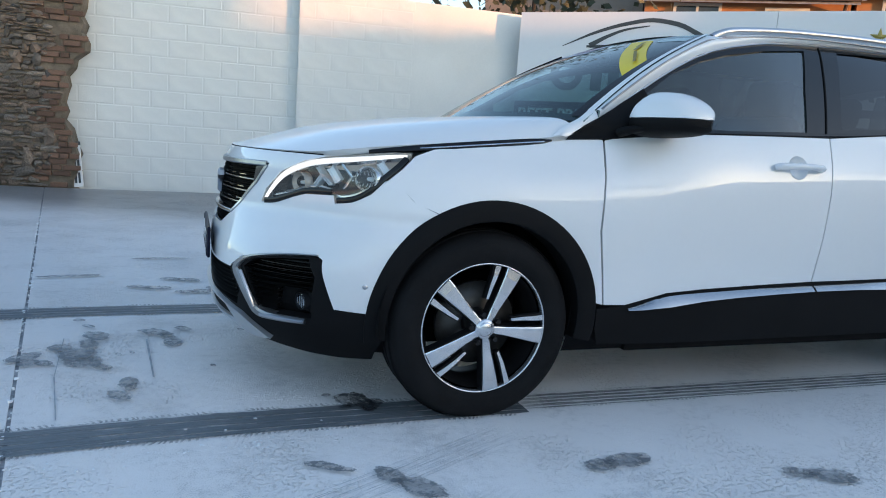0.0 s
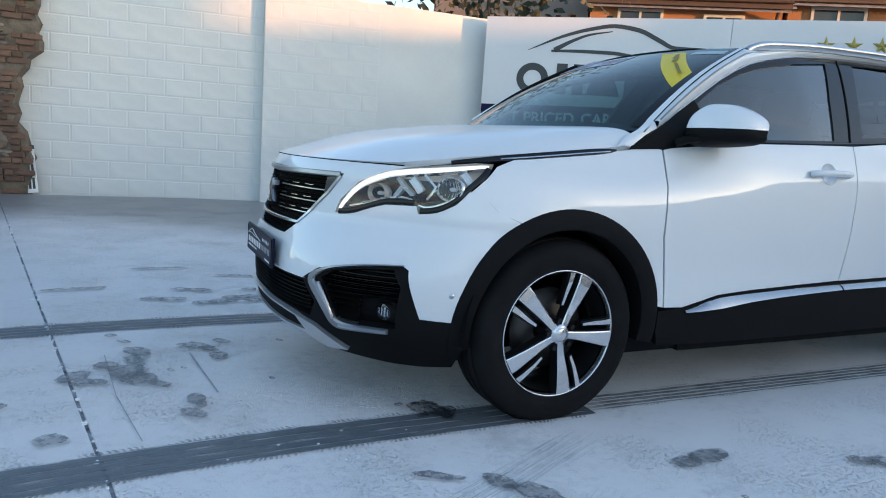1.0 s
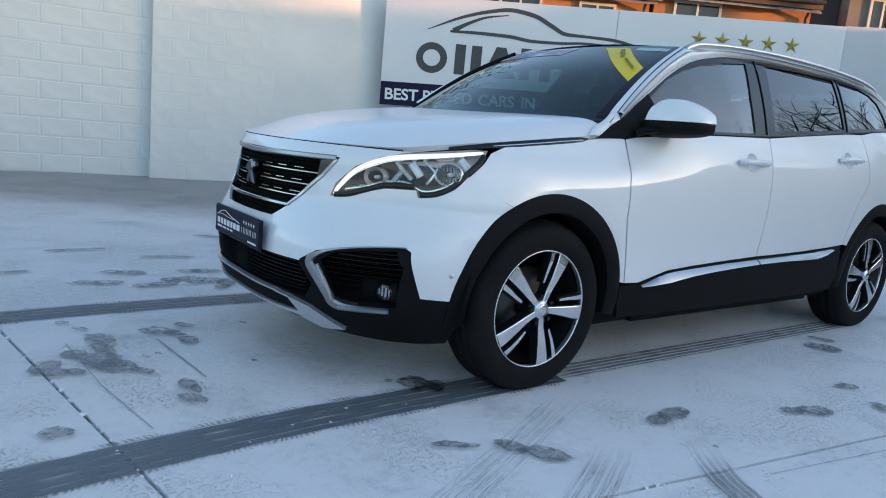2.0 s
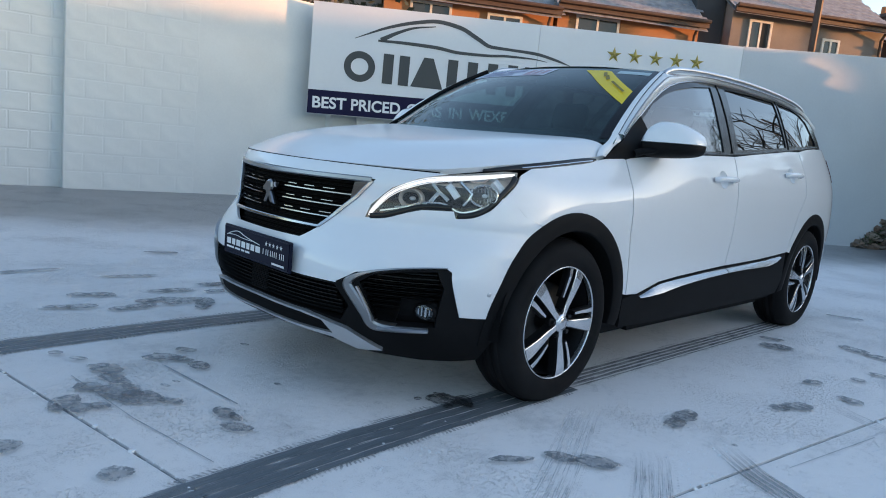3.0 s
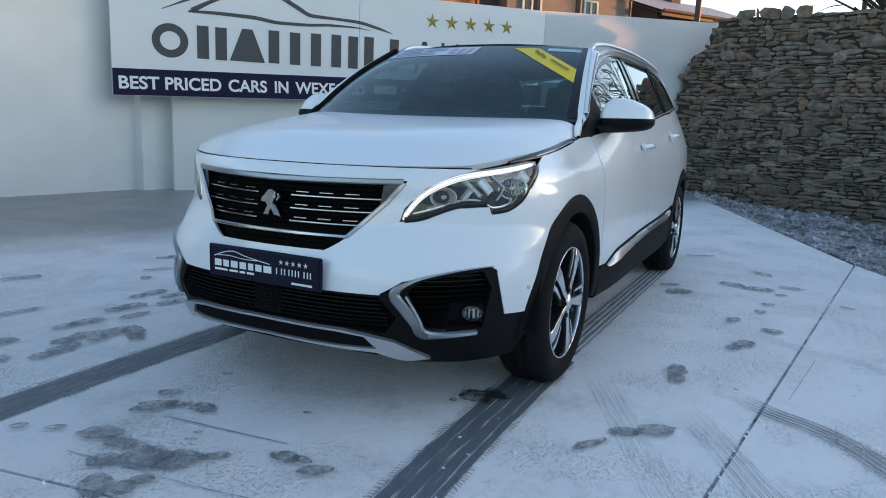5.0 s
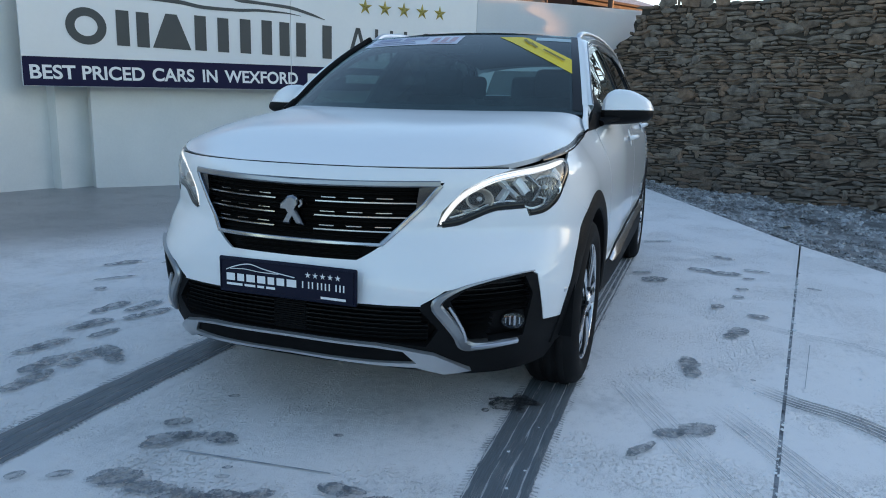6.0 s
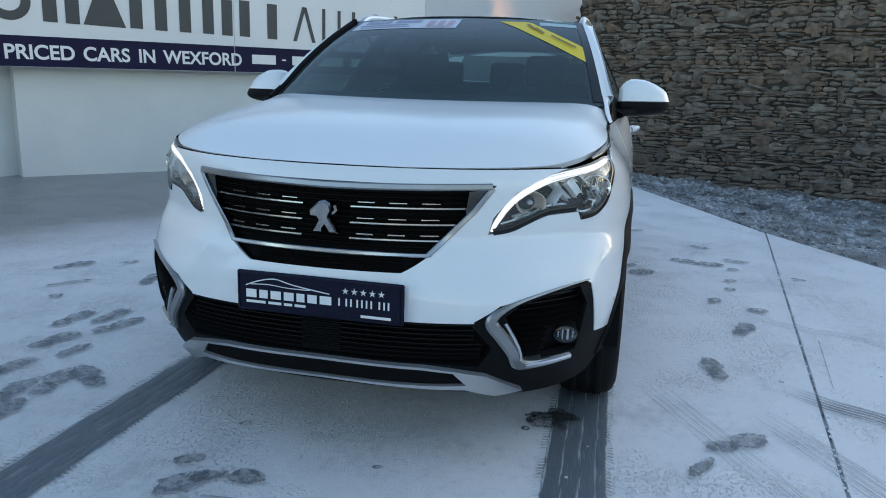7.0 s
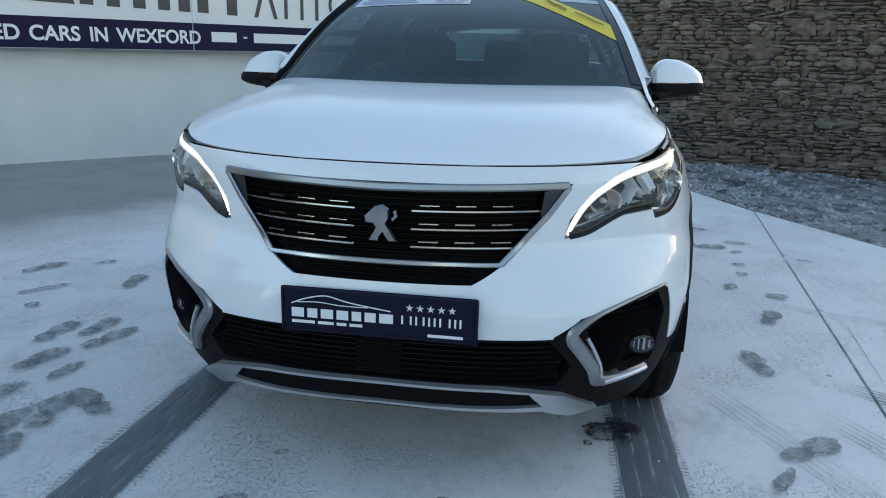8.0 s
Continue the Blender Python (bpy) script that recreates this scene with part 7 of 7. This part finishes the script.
def bare_tree(at, height, seed, label):
    r = random.Random(seed)
    tree = holder("tree", at, label, "tree")
    limbs, twigs = bmesh.new(), bmesh.new()

    def grow(p, d, length, rad, level):
        pts, rads = [p.copy()], [rad]
        n = 5
        for k in range(n):
            d = (d + Vector((r.uniform(-1, 1), r.uniform(-1, 1), r.uniform(-0.4, 0.7))) * 0.16).normalized()
            p = p + d * length / n
            pts.append(p.copy())
            rads.append(rad * (1 - 0.55 * (k + 1) / n))
        tube(limbs if level < 3 else twigs, pts, rads, 6 if level < 2 else 3)
        if level >= 5:
            return
        kids = (5, 5, 5, 4, 3)[level]
        for k in range(kids):
            i = r.randint(2, n) if level else r.randint(2, n)
            side = Vector((r.uniform(-1, 1), r.uniform(-1, 1), r.uniform(-0.15, 0.7))).normalized()
            grow(pts[i], (d * 0.55 + side * 0.9).normalized(), length * r.uniform(0.5, 0.72), max(rads[i] * r.uniform(0.45, 0.65), 0.004), level + 1)
    grow(Vector((0, 0, -0.72)), Vector((0, 0, 1)), height * 0.42, height * 0.022, 0)
    part("trunk", limbs, SKYBARK, tree, "dark trunk and limbs")
    tagged(part("twigs", twigs, SKYBARK, tree, "fine bare twigs"), kind="stuff")
    return tree


t1 = bare_tree((3.2, -10.5, 0), 8.5, 3, "bare winter tree across the yard")
copy_thing(t1, pose(7.0, -11.0, 0, 0, 0, 130))
copy_thing(t1, pose(-0.5, -12.0, 0, 0, 0, 240))
t3 = bare_tree((14.1, -5.1, 0), 11.0, 14, "tall bare tree rising behind the stone wall")
copy_thing(t3, pose(18.0, -9.2, 0, 0, 0, 140))
bare_tree((24.0, 2.2, 0), 6.0, 9, "bare winter tree beyond the stone wall")
bm = bmesh.new()
for k in range(900):
    p = on_wall(A0, sdir, sn, rng_.gauss(-1.4, 1.1), 3.4 + abs(rng_.gauss(0.9, 0.8)), -4.5 + rng_.gauss(0, 0.6))
    d = Vector((rng_.uniform(-1, 1), rng_.uniform(-1, 1), rng_.uniform(-0.4, 1))).normalized() * rng_.uniform(0.12, 0.3)
    e = d.cross(Vector((rng_.uniform(-1, 1), rng_.uniform(-1, 1), 0.2))).normalized() * 0.06
    face(bm, [p, p + d * 0.5 + e, p + d, p + d * 0.5 - e])
LEAF = material("dark_evergreen", (0.035, 0.045, 0.025), 0.7, 0, (0.015, 0.02, 0.012), 5, 0.6, 40)
bush = holder("evergreen_bush", on_wall(A0, sdir, sn, -1.4, 0, -4.5), "dark evergreen bush behind the block wall", "bush")
ob = part("foliage", bm, LEAF, None, "dark evergreen leaves")
ob.parent = bush
ob.matrix_parent_inverse = bush.matrix_basis.inverted()
tagged(ob, kind="stuff")
bm = tube(bmesh.new(), [on_wall(A0, sdir, sn, -1.4, z, -4.5) for z in (-0.66, 1.5, 3.0, 4.2)], [0.12, 0.10, 0.07, 0.03], 8)
ob = part("trunk", bm, SKYBARK, None)
ob.parent = bush
ob.matrix_parent_inverse = bush.matrix_basis.inverted()

# unseen long block added towards the sun to keep the yard shaded
bm = wall_box(bmesh.new(), Vector((25.0, -20.5)), Vector((-0.743, -0.669)), Vector((0.669, -0.743)), 0.0, 16.0, -0.7, 5.2, 0.0, 5.0)
bmesh.ops.recalc_face_normals(bm, faces=bm.faces)
tagged(part("sun_blocker", bm, GREYRENDER), "added unseen block that keeps the sun off the yard", "wall", kind="structure")

# unseen block added beyond the stone wall to trim the sun patch
o0 = Vector((16.175, -5.225))
od = Vector((0.743, 0.669))
bm = wall_box(bmesh.new(), o0, od, Vector((0.669, -0.743)), 0.0, 5.0, -0.7, 3.55, 0.0, 4.0)
bmesh.ops.recalc_face_normals(bm, faces=bm.faces)
tagged(part("sun_patch_blocker", bm, GREYRENDER), "added unseen block that trims the sun patch on the wall", "wall", kind="structure")

# bare tree beyond the stone wall, seen only as a reflection in the side windows
tree = holder("bare_tree", (15.0, -3.6, -0.62), "leafless dark tree standing beyond the stone wall", "tree")
tr_ = random.Random(21)


def limb(start, way, length, r, depth, bm):
    """A crooked branch that forks as it thins."""
    pts, p, d = [start], start.copy(), way.normalized()
    for k in range(5):
        d = (d + Vector((tr_.gauss(0, 0.16), tr_.gauss(0, 0.16), tr_.gauss(0.03, 0.10)))).normalized()
        p = p + d * length / 5
        pts.append(p.copy())
    tube(bm, pts, [r * (1 - 0.11 * k) for k in range(6)], 6)
    if depth:
        for k in range(3 if depth > 1 else 4):
            q = pts[tr_.choice((2, 3, 4, 5, 5))]
            e = (d + Vector((tr_.gauss(0, 0.65), tr_.gauss(0, 0.65), tr_.gauss(0.12, 0.4)))).normalized()
            limb(q, e, length * tr_.uniform(0.55, 0.8), r * 0.55, depth - 1, bm)


bm = tube(bmesh.new(), [(15.0, -3.6, -0.64), (15.02, -3.58, 0.6), (14.95, -3.62, 1.8), (15.0, -3.55, 3.0)], [0.26, 0.21, 0.18, 0.16], 12)
ob = part("trunk", bm, SKYBARK, None, "", True)
ob.parent, ob.matrix_parent_inverse = tree, tree.matrix_basis.inverted()
for k in range(6):
    bm = bmesh.new()
    a = k * math.tau / 6 + tr_.uniform(-0.3, 0.3)
    limb(Vector((15.0, -3.56, 2.4 + 0.12 * k)), Vector((math.cos(a), math.sin(a), tr_.uniform(0.5, 1.3))), tr_.uniform(1.9, 2.6), 0.09, 3, bm)
    ob = part("limb", bm, SKYBARK, None, "", True)
    ob.parent, ob.matrix_parent_inverse = tree, tree.matrix_basis.inverted()

# ---- rubble stone walls ----
STONE = [material("stone_" + n, c, 0.85, 0, d, 9, 0.95, 70, bump=0.9, bump_scale=30, per_object=0.34) for n, c, d in
         (("brown", (0.285, 0.215, 0.162), (0.085, 0.063, 0.050)), ("grey", (0.245, 0.205, 0.170), (0.078, 0.066, 0.056)), ("rust", (0.300, 0.205, 0.145), (0.095, 0.066, 0.048)), ("pale", (0.365, 0.300, 0.240), (0.115, 0.094, 0.076)))]
MORTAR = material("dark_mortar", (0.052, 0.043, 0.035), 0.95, 0, (0.016, 0.014, 0.012), 7, 0.8, 70, bump=0.5, bump_scale=40)
PALEMORTAR = material("pale_old_mortar", (0.23, 0.18, 0.135), 0.95, 0, (0.07, 0.06, 0.04), 6, 0.9, 60, bump=0.6, bump_scale=40)
BRICK = material("old_red_brick", (0.205, 0.110, 0.072), 0.9, 0, (0.075, 0.055, 0.042), 9, 0.7, 60, bump=0.4, bump_scale=60, per_object=0.3)



def stone_shapes(n=14):
    """A few rough stones, one unit wide and high, shared by all."""
    out = []
    for k in range(n):
        r = random.Random(40 + k)
        me = bmesh.new()
        m = 7
        ring0, ring1 = [], []
        for i in range(m):
            a = (i + 0.5 + r.uniform(-0.25, 0.25)) / m * math.tau
            ca, sa = math.cos(a), math.sin(a)
            q = 1.0 / max(abs(ca), abs(sa)) * r.uniform(0.93, 1.02)
            x, z = 0.5 * ca * q, 0.5 * sa * q
            ring0.append(me.verts.new((x, 0.0, z)))
            ring1.append(me.verts.new((x * 0.95 + r.uniform(-0.05, 0.05), -1.0 * r.uniform(0.35, 1.0), z * 0.88 + r.uniform(-0.10, 0.10))))
        for i in range(m):
            me.faces.new((ring0[i], ring0[(i + 1) % m], ring1[(i + 1) % m], ring1[i]))
        c = me.verts.new((r.uniform(-0.1, 0.1), -1.08, r.uniform(-0.1, 0.1)))
        for i in range(m):
            me.faces.new((ring1[i], ring1[(i + 1) % m], c))
        bmesh.ops.recalc_face_normals(me, faces=me.faces)
        out.append(me)
    return out


SHAPES = stone_shapes()
SHAPE_MESH = {}


def stone_mesh(k, mat):
    if (k, mat.name) not in SHAPE_MESH:
        me = bpy.data.meshes.new("stone")
        SHAPES[k].to_mesh(me)
        me.materials.append(mat)
        SHAPE_MESH[(k, mat.name)] = me
    return SHAPE_MESH[(k, mat.name)]


def lay_stones(wall, o, d, n, s0, s1, z0, z1, left_edge, near, face_out=0.0, size=(0.09, 0.46), course=(0.028, 0.095)):
    """Courses of flat rubble; those inside near=(s, s) become parts, the rest one joined sheet."""
    ang = math.atan2(n.x, -n.y)
    joined = [bmesh.new() for _ in STONE]
    z, count = z0, 0
    while z < z1:
        h = rng_.uniform(*course)
        s = s0 + rng_.uniform(-0.2, 0.1)
        while s < s1:
            w = rng_.uniform(*size) * (0.6 if rng_.random() < 0.35 else 1.0)
            hh = h * (rng_.uniform(1.8, 3.4) if rng_.random() < 0.17 else rng_.uniform(0.8, 1.1))
            mid = s + w / 2
            if mid - w * 0.3 > left_edge(z + h / 2):
                m = (Matrix.Translation(on_wall(o, d, n, mid, z + hh / 2, face_out)) @ Matrix.Rotation(ang + radians(rng_.uniform(-3, 3)), 4, "Z")
                     @ Matrix.Rotation(radians(rng_.gauss(0, 6)), 4, "Y") @ Matrix.Diagonal((w * rng_.uniform(0.9, 1.14), rng_.uniform(0.012, 0.075), hh * rng_.uniform(0.8, 1.2), 1)))
                k, mi = rng_.randrange(len(SHAPES)), rng_.choices(range(4), (6, 5, 3, 0.5) if z > 1.5 else (4, 6, 1.5, 2.2))[0]
                if near[0] < mid < near[1] and count < 300 and z < 2.3:
                    ob = new("stone", stone_mesh(k, STONE[mi]))
                    ob.parent = wall
                    ob.matrix_world = m
                    count += 1
                else:
                    vm = {v: joined[mi].verts.new(m @ v.co) for v in SHAPES[k].verts}
                    for f in SHAPES[k].faces:
                        joined[mi].faces.new([vm[v] for v in f.verts])
            s += w
        z += h
    for bm, mat in zip(joined, STONE):
        if len(bm.faces):
            tagged(part("rubble", bm, mat, wall, "rough rubble stones"), kind="stuff")
        else:
            bm.free()


S0, S1 = Vector((11.45, 0.75)), Vector((10.45, -4.50))
td = (S1 - S0).normalized()
tn = Vector((td.y, -td.x))
if tn.x > 0:
    tn = -tn


def ragged(z):
    return interp(z, (0.0, 0.6, 1.5, 2.0, 2.45, 2.62, 2.8, 3.1), (0.30, 0.22, 0.16, 0.24, 0.38, 0.58, 0.68, 0.76)) + 0.05 * math.sin(z * 17)


def broken_wall(o, d, n, edge, s1, z0, z1, back, front, rows, thin=99.0):
    """One solid wall with a broken end: its edge runs unevenly with the height."""
    bm = bmesh.new()
    grid = []
    for i in range(rows + 1):
        z = z0 + (z1 - z0) * i / rows
        e = edge(z)
        end = front - 0.10 if z > thin else back
        grid.append([bm.verts.new(on_wall(o, d, n, s, z, out)) for s, out in ((e, front), (e + 0.75, front), (s1, front), (s1, back), (e + 0.75, back), (e, end))])
    for r, q in zip(grid, grid[1:]):
        for k in range(6):
            bm.faces.new((r[k], r[(k + 1) % 6], q[(k + 1) % 6], q[k]))
    bm.faces.new(grid[0])
    bm.faces.new(grid[-1])
    bmesh.ops.recalc_face_normals(bm, faces=bm.faces)
    return bm


bm = broken_wall(S0, td, tn, lambda z: ragged(z) + 0.08, 14.0, -0.7, 3.16, -0.45, 0.0, 60, 2.4)
stone_wall = tagged(part("wall_stone_east", bm, MORTAR), "old rubble stone wall with a broken ragged end", "wall", kind="structure")
lay_stones(stone_wall, S0, td, tn, 0.0, 9.0, -0.46, 3.15, ragged, (0.3, 3.6))

# stone and brick wall at the other end of the block wall
def broken(z):
    return interp(z, (0.0, 0.5, 1.0, 1.6, 1.8, 2.2, 2.9), (0.09, 0.06, 0.22, 0.12, -0.06, -0.02, -0.10)) + 0.03 * math.sin(z * 23)


west = W0 + wd * 0.10
bm = broken_wall(west, -wd, wn1, lambda z: broken(z) + 0.03, 6.0, -0.1, 3.0, -0.5, 0.10, 28)
stone_west = tagged(part("wall_stone_west", bm, PALEMORTAR), "old stone wall ending in worn red brick", "wall", kind="structure")
lay_stones(stone_west, west, -wd, wn1, 0.3, 3.2, 0.02, 2.9, lambda z: 0.34 + 0.10 * math.sin(z * 9), (0.4, 1.8), 0.10, (0.06, 0.25), (0.022, 0.075))
bmb = bmesh.new()
box(bmb, (1, 1, 1), Matrix(), 0.06, 1)
brick_me = bpy.data.meshes.new("brick")
bmb.to_mesh(brick_me)
bmb.free()
brick_me.materials.append(BRICK)
ang = math.atan2(wd.y, wd.x)
z = 0.02
row = 0
while z < 2.85:
    s = broken(z) + (0.0 if row % 2 else 0.08) + rng_.uniform(-0.02, 0.03)
    while s < 0.36 + 0.1 * math.sin(z * 9):
        w = 0.215 if rng_.random() < 0.6 else 0.105
        if rng_.random() < 0.10:
            s += w
            continue
        ob = new("brick", brick_me)
        ob.parent = stone_west
        ob.matrix_world = Matrix.Translation(on_wall(west, -wd, wn1, s + w / 2, z + 0.033, 0.105 + rng_.uniform(-0.022, 0.012))) @ Matrix.Rotation(ang + radians(rng_.uniform(-4, 4)), 4, "Z") @ Matrix.Rotation(radians(rng_.uniform(-2, 2)), 4, "Y") @ Matrix.Diagonal((w * 0.95, 0.06, 0.062, 1))
        s += w + 0.011
    z += 0.075
    row += 1
# a painted offcut leaning at the foot
bm = box(bmesh.new(), (0.115, 0.02, 0.56), Matrix(), 0.004)
board = tagged(part("leaning_board", bm, WHITEINK), "narrow white board with dark print leaning on the wall", "board")
board.matrix_world = Matrix.Translation(on_wall(W0, wd, wn1, 0.0, 0.285 + 0.02, 0.02)) @ Matrix.Rotation(ang, 4, "Z") @ Matrix.Rotation(radians(-8), 4, "X") @ Matrix.Rotation(radians(-6), 4, "Y")
for zz, hh in ((-0.16, 0.14), (0.02, 0.12), (0.16, 0.06)):
    for dx in (-0.022, 0.022):
        bm = bmesh.new()
        face(bm, [(dx + a, -0.0115, zz + b) for a, b in ((-0.014, -hh / 2), (0.014, -hh / 2), (0.014, hh / 2), (-0.014, hh / 2))])
        part("print_bar", bm, GREY, board, "dark printed bar")
bm = box(bmesh.new(), (0.12, 0.022, 0.05), pose(0, 0, 0.29), 0.003)
part("end_cap", bm, GREY, board, "dark end")

# bank of frosted rubble between the slab and the stone wall
E0, E1 = Vector((2.2, -3.02)), Vector((11.45, 0.40))


def bank_base(i, t):
    """The rubble falls away from the slab's edge to the foot of the wall."""
    foot = interp(14.0 * (1 - i ** 0.5), (0, 0.7, 2.0, 4.5, 6.8, 14), (0.0, -0.05, -0.20, -0.32, -0.42, -0.5))
    return -0.03 + (foot + 0.03) * t ** 0.8


bm = bmesh.new()
rows = []
for i in range(61):
    p = E0 + (E1 - E0) * i / 60
    q0 = S0 + td * 14.0 * (1 - (i / 60) ** 0.5) + tn * -0.05
    row = []
    for k in range(23):
        t = k / 22
        c = p + (q0 - p) * t
        h = bank_base(i / 60, t) + 0.09 * noise.noise((c.x * 1.6, c.y * 1.6, 0.3)) * min(1, 3 * t) + 0.035 * noise.noise((c.x * 7, c.y * 7, 1.3)) * min(1, 6 * t)
        row.append(bm.verts.new((c.x, c.y, h)))
    rows.append(row)
for a, b in zip(rows, rows[1:]):
    for k in range(22):
        bm.faces.new((a[k], a[k + 1], b[k + 1], b[k]))
bmesh.ops.recalc_face_normals(bm, faces=bm.faces)
BANK = frost_material("frosted_rubble", (0.030, 0.028, 0.027), (0.78, 0.79, 0.80), 0.29, False, 2.6)
SPECKLED = frost_material("frosted_stones", (0.028, 0.026, 0.025), (0.80, 0.81, 0.83), 0.44, False, 3.0)
bank = tagged(part("bank", bm, BANK, None, "", True), "low bank of dark rubble dusted with frost", "ground", kind="structure")
CORNERS = [(a, b, c) for a in (-1, 1) for b in (-1, 1) for c in (-1, 1)]
SIDES = ((0, 1, 3, 2), (4, 6, 7, 5), (0, 4, 5, 1), (2, 3, 7, 6), (0, 2, 6, 4), (1, 5, 7, 3))
bm = bmesh.new()
for k in range(5600):
    i, t = rng_.random(), rng_.random() ** 1.5
    p = E0 + (E1 - E0) * i
    q0 = S0 + td * 14.0 * (1 - i ** 0.5)
    c = p + (q0 - p) * t
    if c.x < 2.6:
        continue
    r = rng_.uniform(0.008, 0.026) * (2.2 if rng_.random() < 0.12 and t > 0.06 else 1.0)
    h = bank_base(i, t) + 0.09 * noise.noise((c.x * 1.6, c.y * 1.6, 0.3)) * min(1, 3 * t) + 0.035 * noise.noise((c.x * 7, c.y * 7, 1.3)) * min(1, 6 * t)
    m = Matrix.Translation((c.x, c.y, h + r * 0.25)) @ Euler((rng_.uniform(-0.5, 0.5), rng_.uniform(-0.5, 0.5), rng_.uniform(0, 6))).to_matrix().to_4x4() @ Matrix.Diagonal((r * 1.3, r, r * 0.55, 1))
    vs = [bm.verts.new(m @ Vector([e * rng_.uniform(0.45, 1.0) for e in cc])) for cc in CORNERS]
    for f in SIDES:
        bm.faces.new([vs[j] for j in f])
tagged(part("rubble_stones", bm, SPECKLED, bank), kind="stuff")

# painted blocks of the block wall, each with its own edges
bmb = bmesh.new()
v = [bmb.verts.new(p) for p in ((-0.5, 0, -0.5), (0.5, 0, -0.5), (0.5, 0, 0.5), (-0.5, 0, 0.5), (-0.485, -1, -0.47), (0.485, -1, -0.47), (0.485, -1, 0.47), (-0.485, -1, 0.47))]
for f in ((4, 5, 6, 7), (0, 1, 5, 4), (1, 2, 6, 5), (2, 3, 7, 6), (3, 0, 4, 7)):
    bmb.faces.new([v[k] for k in f])
bmesh.ops.recalc_face_normals(bmb, faces=bmb.faces)
block_me = bpy.data.meshes.new("block")
bmb.to_mesh(block_me)
bmb.free()
BLOCKPAINT = material("painted_block", (0.74, 0.75, 0.73), 0.72, 0, (0.62, 0.64, 0.63), 2.2, 0.5, 40, bump=0.3, bump_scale=150, per_object=0.014)
block_me.materials.append(BLOCKPAINT)
for wall, s0, s1, base in ((wall_blocks, -0.25, STEP, -0.156), (wall_bay, STEP, STEP + 1.58, -0.008)):
    z, row = 0.02, 0
    while z < 2.86:
        s = s0 - (0.225 if row % 2 else 0.0)
        while s < s1:
            a, b = max(s, s0), min(s + 0.44, s1)
            if b - a > 0.05:
                ob = new("block", block_me)
                ob.parent = wall
                h = min(0.217, 2.87 - z - (0.05 * (a - STEP) / 3.5 if wall is wall_bay else 0))
                proud = 0.003 if wall is wall_blocks else 0.0013
                ob.matrix_world = Matrix.Translation(on_wall(W0, wd, wn1, (a + b) / 2, z + h / 2, base)) @ Matrix.Rotation(ang, 4, "Z") @ Matrix.Diagonal((b - a - 0.006, proud * rng_.uniform(0.7, 1.2), h - 0.006, 1))
            s += 0.45
        z += 0.2245
        row += 1

# fallen stones heaped where the stone wall meets the painted wall
heap = holder("rubble_heap", on_wall(A0, sdir, sn, 8.5, 0.0, 0.12), "heap of fallen stones with weeds at the wall's foot", "stones")
hr = random.Random(5)
for k in range(46):
    s = 9.02 - 0.58 * hr.random() ** 1.3
    top = 0.55 * max(0.08, 1 - (9.02 - s) / 0.58)
    z = 0.02 + top * hr.random()
    w, h = hr.uniform(0.10, 0.24), hr.uniform(0.05, 0.11)
    m = (Matrix.Translation(on_wall(A0, sdir, sn, s, z, 0.04 + 0.14 * hr.random() * (1 - z / 0.7))) @ Matrix.Rotation(math.atan2(sn.x, -sn.y) + radians(hr.uniform(-35, 35)), 4, "Z")
         @ Matrix.Rotation(radians(hr.uniform(-18, 18)), 4, "Y") @ Matrix.Diagonal((w, hr.uniform(0.08, 0.16), h, 1)))
    ob = new("stone", stone_mesh(hr.randrange(len(SHAPES)), STONE[hr.choice((0, 0, 1, 1, 2, 3))]))
    ob.parent = heap
    ob.matrix_parent_inverse = heap.matrix_basis.inverted()
    ob.matrix_basis = m
WEED = material("dull_green_weed", (0.05, 0.065, 0.03), 0.8, 0, (0.025, 0.03, 0.015), 9, 0.6, 60)
bm = bmesh.new()
for k in range(260):
    s = 9.02 - 0.6 * hr.random()
    p = on_wall(A0, sdir, sn, s, 0.02 + 0.5 * max(0, 1 - (9.02 - s) / 0.6) * hr.random(), 0.10 + 0.12 * hr.random())
    d = Vector((hr.uniform(-1, 1), hr.uniform(-1, 1), hr.uniform(0.1, 1))).normalized() * hr.uniform(0.05, 0.12)
    e = d.cross(Vector((hr.uniform(-1, 1), hr.uniform(-1, 1), 0.3))).normalized() * 0.010
    face(bm, [p - e, p + d * 0.6 - e, p + d, p + d * 0.6 + e, p + e])
ob = part("weeds", bm, WEED, None, "dull green weeds among the stones")
ob.parent = heap
ob.matrix_parent_inverse = heap.matrix_basis.inverted()
tagged(ob, kind="stuff")
